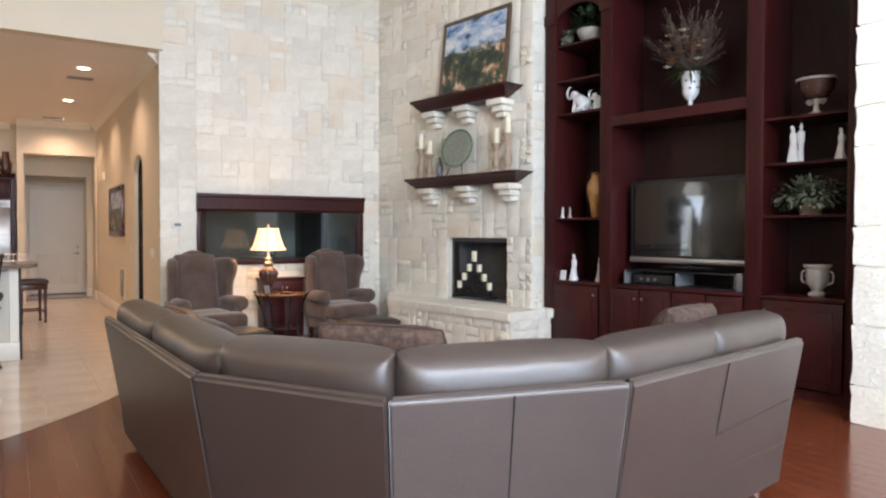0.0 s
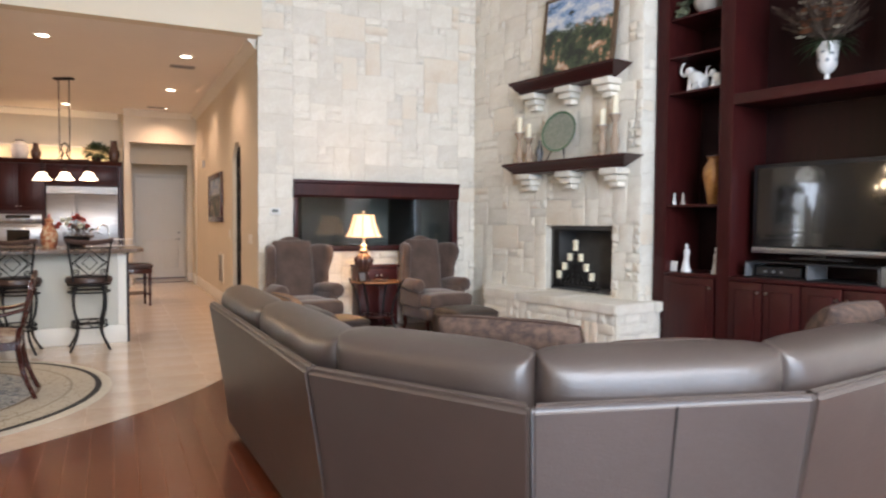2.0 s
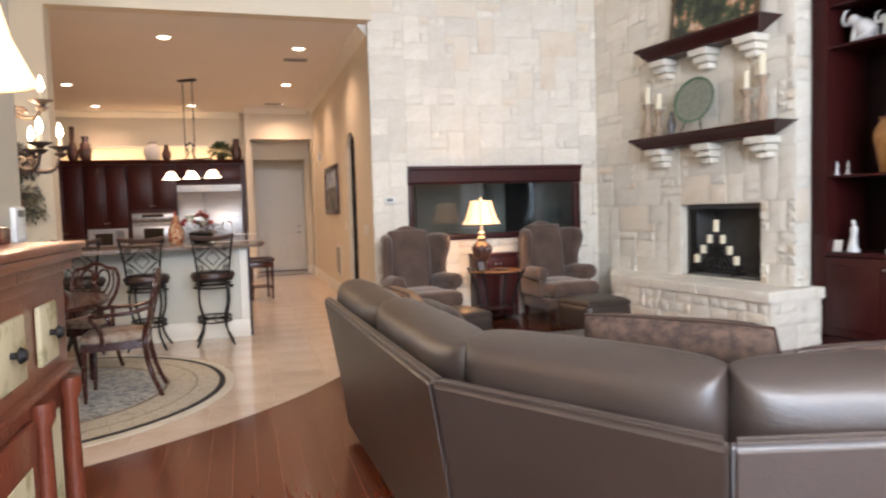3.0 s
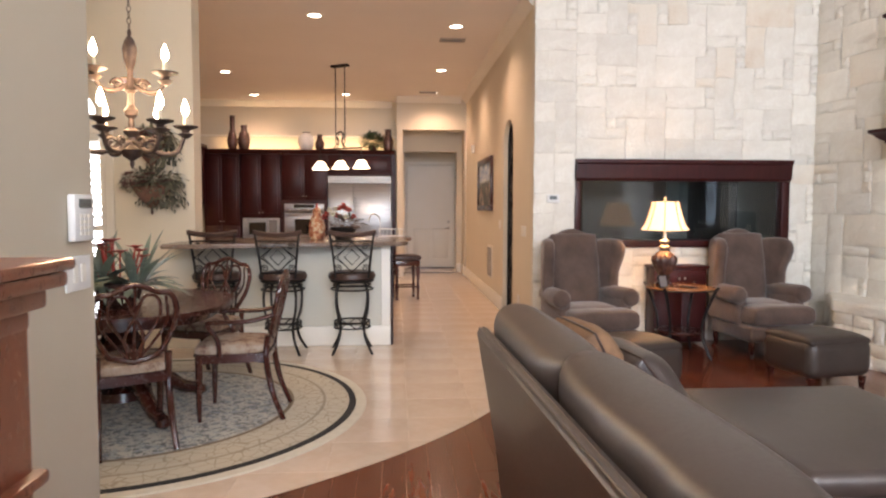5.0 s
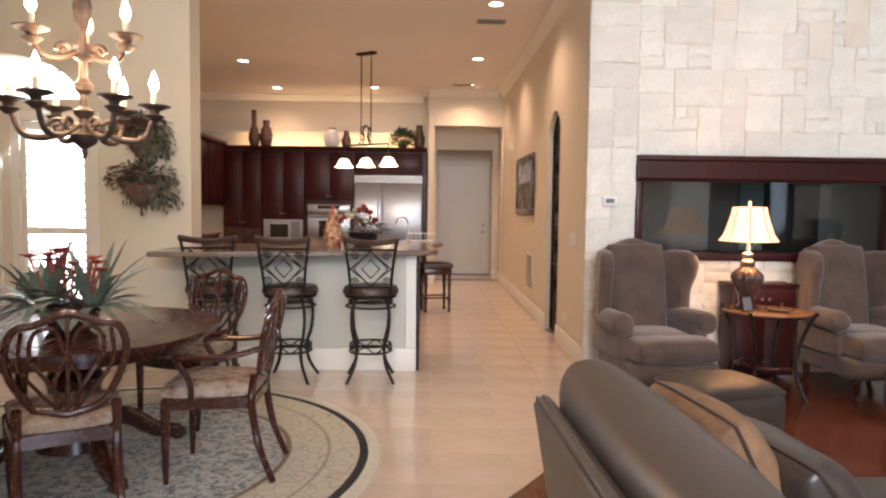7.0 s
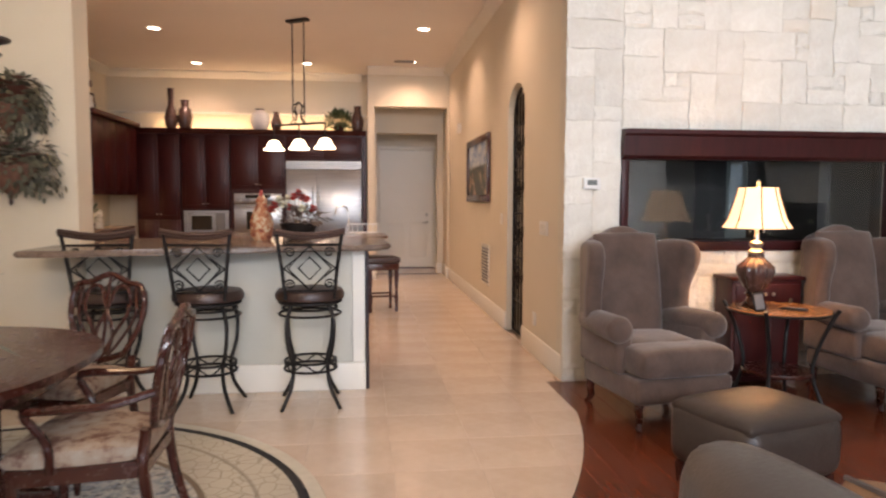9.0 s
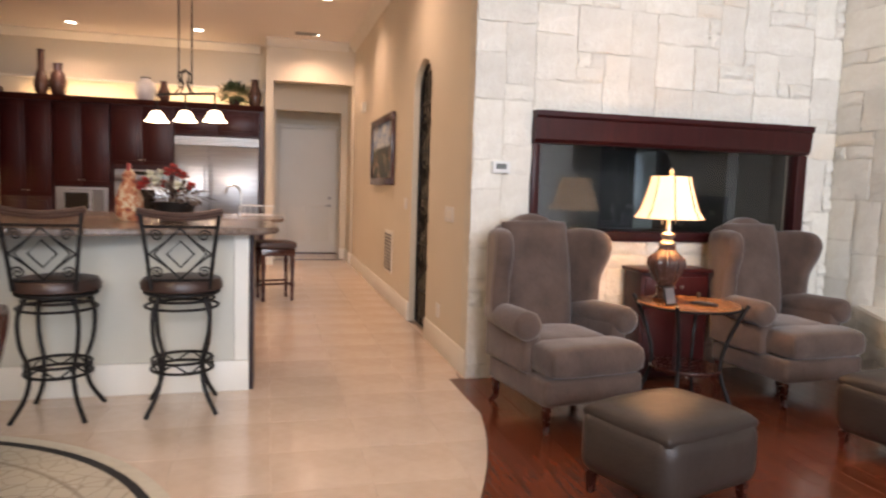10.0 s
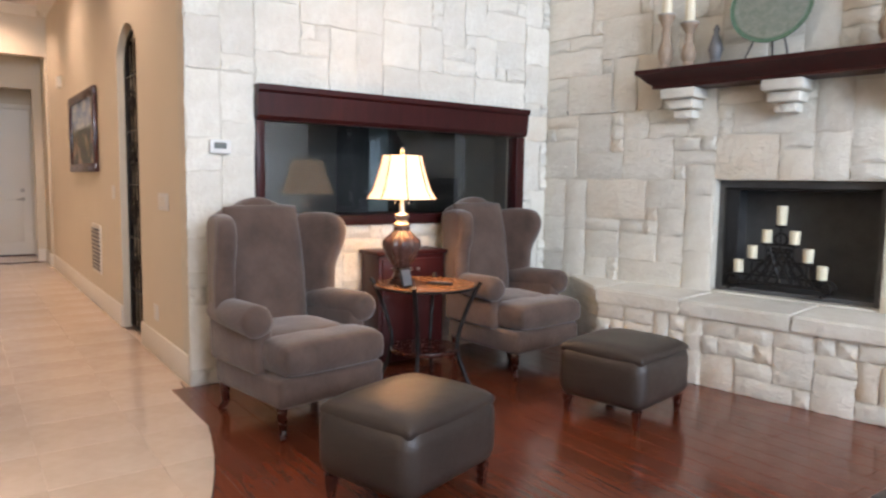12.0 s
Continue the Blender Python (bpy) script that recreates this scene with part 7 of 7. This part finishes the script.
# ---- entry side ----
def build_painted_cabinet():
    c = thing("painted_cabinet", 0, 0, 0, 0, "tall red-brown cabinet with cream painted drawers and door panels", "cabinet")
    cream = cloth("painted_cream", (0.52, 0.44, 0.28), (0.50, 0.42, 0.26), (0.30, 0.25, 0.12), 9)
    x0, x1, y0, y1, top = -0.22, 0.24, 2.42, 3.73, 1.33
    part("body", box(x0, y0, 0.08, x1, y1, top - 0.07, 0.006, 2), CHESTWOOD, c)
    for gx, z0, z1 in ((0.0, top - 0.12, top - 0.085), (0.02, top - 0.085, top - 0.05), (0.045, top - 0.05, top - 0.022), (0.055, top - 0.022, top)):
        part("cornice_step", box(x0, y0 - gx, z0, x1 + 0.004 + gx, y1 + gx, z1, 0.008, 2), CHESTWOOD, c)
    part("plinth", box(x0, y0 - 0.02, 0.0, x1 + 0.03, y1 + 0.02, 0.10, 0.012, 2), CHESTWOOD, c)
    part("waist_moulding", box(x0, y0 - 0.015, 0.94, x1 + 0.022, y1 + 0.015, 0.965, 0.008, 2), CHESTWOOD, c)
    for ya, yb in ((3.40, 3.57), (3.03, 3.27), (2.70, 2.94), (2.50, 2.62)):
        d = part("drawer", box(x1 + 0.001, ya, 1.01, x1 + 0.016, yb, 1.17, 0.005, 2), cream, c, "cream painted drawer front")
        part("knob", moved(lathe([(0.008, 0), (0.008, 0.012), (0.02, 0.02), (0.012, 0.034)], 14), pose(x1 + 0.016, (ya + yb) / 2, 1.09, 0, 90, 0)), BLACKIRON, d)
    for ya, yb in ((3.00, 3.30), (2.64, 2.94)):
        d = part("door", box(x1 + 0.001, ya, 0.14, x1 + 0.018, yb, 0.90, 0.006, 2), CHESTWOOD, c)
        part("painted_panel", box(x1 + 0.0185, ya + 0.06, 0.20, x1 + 0.022, yb - 0.06, 0.80, 0.001), cream, d, "cream panel painted with flowers")
    for yc in (3.355, 3.65, 2.56):
        part("pilaster", moved(lathe([(0.035, 0.12), (0.035, 0.16), (0.024, 0.18), (0.028, 0.5), (0.022, 0.86), (0.034, 0.89), (0.034, 0.93)], 16), pose(x1 + 0.016, yc, 0)), CHESTWOOD, c, "turned half column")
    part("glass_strip", box(x1 + 0.001, 3.42, 0.16, x1 + 0.008, 3.57, 0.86, 0.002), cream, c)
    return c


build_painted_cabinet()
el = thing("entry_lamp", 0.045, 3.50, 1.331, 0, "tall lamp with a cream bell shade on the painted cabinet", "lamp")
part("base", lathe([(0.08, 0.05), (0.08, 0.07), (0.04, 0.10), (0.03, 0.15), (0.06, 0.22), (0.045, 0.30), (0.015, 0.38), (0.012, 0.6)], 22), BRASS, el)
bm = bmesh.new()
rows = [[bm.verts.new((r * math.cos(2 * math.pi * k / 24), r * math.sin(2 * math.pi * k / 24), h)) for k in range(24)] for r, h in ((0.21, 0.44), (0.155, 0.56), (0.12, 0.70), (0.10, 0.82))]
for a, b in zip(rows, rows[1:]):
    for k in range(24):
        bm.faces.new((a[k], a[(k + 1) % 24], b[(k + 1) % 24], b[k]))
part("shade", bm, SHADE, el, "glowing cream bell shade")
bulb("entry_lamp_bulb", (0.045, 3.50, 1.92), 6, (1.0, 0.70, 0.42), 0.04)
part("plinth_block", box(-0.10, -0.10, 0, 0.10, 0.10, 0.05, 0.008, 2), MAHOGANY, el, "dark square lamp plinth")

kp = thing("alarm_keypad", -0.228, 4.965, 1.30, 90, "white alarm keypad with a small grey display", "keypad")
part("case", box(-0.075, -0.028, 0.0, 0.075, -0.001, 0.16, 0.008, 2), WHITEPLASTIC, kp)
part("display", box(-0.045, -0.031, 0.115, 0.045, -0.0285, 0.145), LCD, kp)
for k in range(12):
    part("key", box(-0.04 + 0.03 * (k % 3), -0.031, 0.02 + 0.02 * (k // 3), -0.02 + 0.03 * (k % 3), -0.0285, 0.033 + 0.02 * (k // 3)), TRIM, kp)
wall_plate("switch_plate", -0.229, 4.955, 1.13, 90, 2, "white two-gang switch plate under the keypad")

# ---- window wall behind the walker ----
def build_tall_window(x0, x1, name):
    w = tagged(new(name), "tall shuttered window with an upper light in the window wall", "window", kind="structure")
    y = -2.6
    m = (x0 + x1) / 2
    for a in ((x0 + 0.002, 0.302, x0 + 0.06, 3.198), (x1 - 0.06, 0.302, x1 - 0.002, 3.198), (m - 0.05, 0.36, m + 0.05, 3.14), (x0 + 0.06, 0.302, x1 - 0.06, 0.36), (x0 + 0.06, 3.14, x1 - 0.06, 3.198), (x0 + 0.06, 1.7, m - 0.05, 1.78), (m + 0.05, 1.7, x1 - 0.06, 1.78)):
        part("shutter_frame", box(a[0], y - 0.05, a[1], a[2], y - 0.012, a[3]), TRIM, w)
    for a in ((x0 + 0.002, 3.502, x0 + 0.05, 4.498), (x1 - 0.05, 3.502, x1 - 0.002, 4.498), (m - 0.02, 3.55, m + 0.02, 4.45)):
        part("transom_frame", box(a[0], y - 0.05, a[1], a[2], y - 0.012, a[3]), TRIM, w)


for k, (a, b_) in enumerate(((-0.15, 1.35), (1.75, 3.25), (3.65, 5.15))):
    build_tall_window(a, b_, "window_%d" % (5 + k))

# ---- pieces: limestone, tiles and planks ----
STONES = {}


def stone_mesh(w, h, seed):
    """A rough-faced block, w by h, whose face looks towards -y; shared by alike stones."""
    key = (round(w, 2), round(h, 2), seed)
    if key in STONES:
        return STONES[key]
    bm = bmesh.new()
    r = random.Random(hash(key) % 9973)
    n = 4
    grid = {}
    for i in range(n + 1):
        for j in range(n + 1):
            u, v = i / n, j / n
            edge = i in (0, n) or j in (0, n)
            off = r.uniform(-0.007, 0.007)
            grid[i, j] = bm.verts.new(((u - 0.5) * w + (r.uniform(-0.009, 0.009) if edge else r.uniform(-0.02, 0.02)), (-0.002 + off * 0.5) if edge else -0.013 + off, (v - 0.5) * h + (r.uniform(-0.009, 0.009) if edge else r.uniform(-0.01, 0.01))))
    for i in range(n):
        for j in range(n):
            bm.faces.new((grid[i, j], grid[i + 1, j], grid[i + 1, j + 1], grid[i, j + 1]))
    ring = [(i, 0) for i in range(n)] + [(n, j) for j in range(n)] + [(i, n) for i in range(n, 0, -1)] + [(0, j) for j in range(n, 0, -1)]
    back = {k: bm.verts.new((grid[k].co.x, 0.03, grid[k].co.z)) for k in ring}
    for a, b in zip(ring, ring[1:] + ring[:1]):
        bm.faces.new((grid[a], back[a], back[b], grid[b]))
    me = mesh_of(bm, "stone")
    me.materials.append(LIMESTONE)
    STONES[key] = me
    return me


def lay_stones(parent, origin, rz, w, h, seed, cell=0.105, small=False):
    """Random ashlar over a rectangle w by h whose lower left corner is origin and whose face looks to -y turned by rz."""
    r = random.Random(seed)
    gap = 0.004 if small else 0.010
    nx, nz = max(1, round(w / cell)), max(1, round(h / cell))
    cw, ch = w / nx, h / nz
    taken = [[False] * nz for _ in range(nx)]
    sizes = [(4, 2), (3, 2), (5, 3), (2, 3), (2, 2), (3, 3), (4, 3), (1, 1), (2, 1), (3, 1), (2, 4), (5, 2)]
    if small:
        sizes = [(2, 1), (1, 1), (2, 2), (3, 1), (1, 2), (2, 1), (3, 2)]
    for j in range(nz):
        for i in range(nx):
            if taken[i][j]:
                continue
            r.shuffle(sizes)
            for a, b in sizes + [(2, 1), (1, 2), (1, 1)]:
                if i + a <= nx and j + b <= nz and all(not taken[i + p][j + q] for p in range(a) for q in range(b)):
                    break
            for p in range(a):
                for q in range(b):
                    taken[i + p][j + q] = True
            ob = new("stone", stone_mesh(a * cw - gap, b * ch - gap, r.randrange(3)))
            ob.parent = parent
            ob.matrix_basis = Matrix.Translation(origin) @ pose(0, 0, 0, 0, 0, rz) @ pose((i + a / 2) * cw, r.uniform(-0.006, 0.004), (j + b / 2) * ch)


TOPZ = 4.6
y = STONEY + 0.01
lay_stones(wall_stone, (2.30, y, 0.0), 0, AQ[0] - 2.30, TOPZ, 1)
lay_stones(wall_stone, (AQ[1], y, 0.0), 0, 5.34 - AQ[1], TOPZ, 2)
lay_stones(wall_stone, (AQ[0], y, 0.0), 0, AQ[1] - AQ[0], AQ[2], 3)
lay_stones(wall_stone, (AQ[0], y, AQ[3]), 0, AQ[1] - AQ[0], TOPZ - AQ[3], 4)
x = BREASTX + 0.01
# faces to -x: the row runs along -y, so it starts at the far end
lay_stones(wall_breast, (x, STONEY, 0.0), -90, STONEY - FB[1], TOPZ, 5)
lay_stones(wall_breast, (x, FB[1], FB[3]), -90, FB[1] - FB[0], TOPZ - FB[3], 6)
lay_stones(wall_breast, (x, FB[0], 0.555), -90, FB[0] - BEND, TOPZ - 0.555, 7)
lay_stones(wall_breast, (x, BEND + 0.01, 0.5), 0, UNITX - x - 0.005, TOPZ - 0.5, 8, 0.11)
lay_stones(wall_pier, (BREASTX - 0.25, 3.23, 0.0), -90, 3.49, TOPZ, 10, 0.15)
# end of the stone wall towards the hall
setting("wall_stone_end", box(2.302, STONEY + 0.02, 0, 2.3195, STONEY + 0.05, KCEIL), MORTAR, "thin mortar return at the end of the stone wall", "wall")

built = set(bpy.data.objects)
hearth = thing("hearth", 0, 0, 0, 0, "raised rough limestone hearth with thick slab top", "hearth")
part("core", prism([(BREASTX + 0.04, 9.25), (4.988, 8.70), (4.988, 6.513), (UNITX - 0.004, 6.513), (UNITX - 0.004, 6.60), (BREASTX + 0.02, 6.60)], 0.0, 0.46), MORTAR, hearth)
def hearth_slab(a, b, c, d, seed):
    bm = prism([a, b, c, d], 0.452, 0.56, 0.012, 3)
    for v in bm.verts:
        v.co += Vector((0.008, 0.008, 0.004)) * noise.noise(v.co * 6 + Vector((seed, 0, 0)))
    return part("slab", bm, LIMESTONE, hearth, "thick rough-edged limestone slab")
cuts = [9.25, 8.72, 8.05, 7.35, 6.48]
fr = [5.40, 4.965, 4.95, 4.945, 4.935]
for k in range(4):
    hearth_slab((fr[k], cuts[k] - 0.001), (fr[k + 1], cuts[k + 1] + 0.001), (BREASTX + 0.10, cuts[k + 1] + 0.001), (BREASTX + 0.10, cuts[k] - 0.001), k)
hearth_slab((BREASTX + 0.105, 6.606), (BREASTX + 0.105, 6.46), (UNITX - 0.006, 6.46), (UNITX - 0.006, 6.606), 9)
lay_stones(hearth, (4.98, 8.70, 0.0), -90, 2.17, 0.46, 11, 0.115, True)
lay_stones(hearth, (5.01, 6.505, 0.0), 0, 0.66, 0.46, 12, 0.115, True)
lay_stones(hearth, (5.43, 9.24, 0.0), math.degrees(math.atan2(-0.53, -0.43)), 0.66, 0.46, 13, 0.115, True)
swing(built)

# travertine tiles
TS = 0.457
TILE = {}
def tile_mesh(w, d):
    key = (round(w, 3), round(d, 3))
    if key not in TILE:
        me = mesh_of(box(-w / 2, -d / 2, -0.02, w / 2, d / 2, 0.0, 0.0008), "tile")
        me.materials.append(TRAVERTINE)
        TILE[key] = me
    return TILE[key]
r = random.Random(3)
yy = 18.5 - TS
far = bmesh.new()
row = 0
while yy > 4.3:
    xx = HALLX - 0.004 - TS
    while xx > -5.0:
        cx, cy = xx + TS / 2, yy + TS / 2
        if edge_y(min(2.27, max(-0.3, xx))) < yy + TS + 0.1 or xx < -0.4:
            if xx > -1.9 and 5.0 < yy < 14.5:
                ob = new("tile", tile_mesh(TS - 0.002, TS - 0.002))
                ob.parent = floor_tile
                ob.matrix_basis = pose(cx, cy, 0.0 + r.uniform(-0.0003, 0.0003))
            else:
                box(xx + 0.001, yy + 0.001, -0.02, xx + TS - 0.001, yy + TS - 0.001, 0.0, 0.0, 1, far)
        xx -= TS
    yy -= TS
    row += 1
tagged(part("tile_rest", far, TRAVERTINE, floor_tile), kind="stuff")

# cherry planks along y, trimmed to the arc where the tiles begin
PW = 0.127
r = random.Random(8)
xx = -0.225
rest = bmesh.new()
while xx < 8.0:
    x0, x1 = xx + 0.0008, xx + PW - 0.0008
    if x1 < 2.29:
        e0, e1 = edge_y(x0), edge_y(x1)
    else:
        e0 = e1 = 9.60
    yy = -2.6 - r.uniform(0, 1.2)
    while yy < min(e0, e1):
        ln = r.uniform(0.9, 2.3)
        a, b0, b1 = max(yy, -2.6), min(yy + ln, e0), min(yy + ln, e1)
        if min(e0, e1) - (yy + ln) < 0.25:
            b0, b1 = e0, e1
            ln = 99
        if b0 > a + 0.01:
            bm = prism([(x0, a + 0.0008), (x1, a + 0.0008), (x1, b1 - 0.0008), (x0, b0 - 0.0008)], -0.006, 0.0035, 0.0012, 1)
            if b0 > 3.6 and xx < 5.2 or (xx > 4.0 and b0 > 1.5 and xx < 6.6):
                part("plank", bm, FLOORWOOD, floor_wood)
            else:
                me = bpy.data.meshes.new("tmp")
                bm.to_mesh(me)
                bm.free()
                rest.from_mesh(me)
                bpy.data.meshes.remove(me)
        yy += ln
    xx += PW
tagged(part("plank_rest", rest, FLOORWOOD, floor_wood), kind="stuff")
# dark joint strip along the arc
bm = bmesh.new()
pts = [(-0.2 + 2.48 * k / 40) for k in range(41)]
tube([(q, edge_y(q) + 0.004, 0.0015) for q in pts], 0.004, 6, bm)
setting("trim_5", bm, MAHOGANY, "thin dark strip where wood meets tile", "trim")
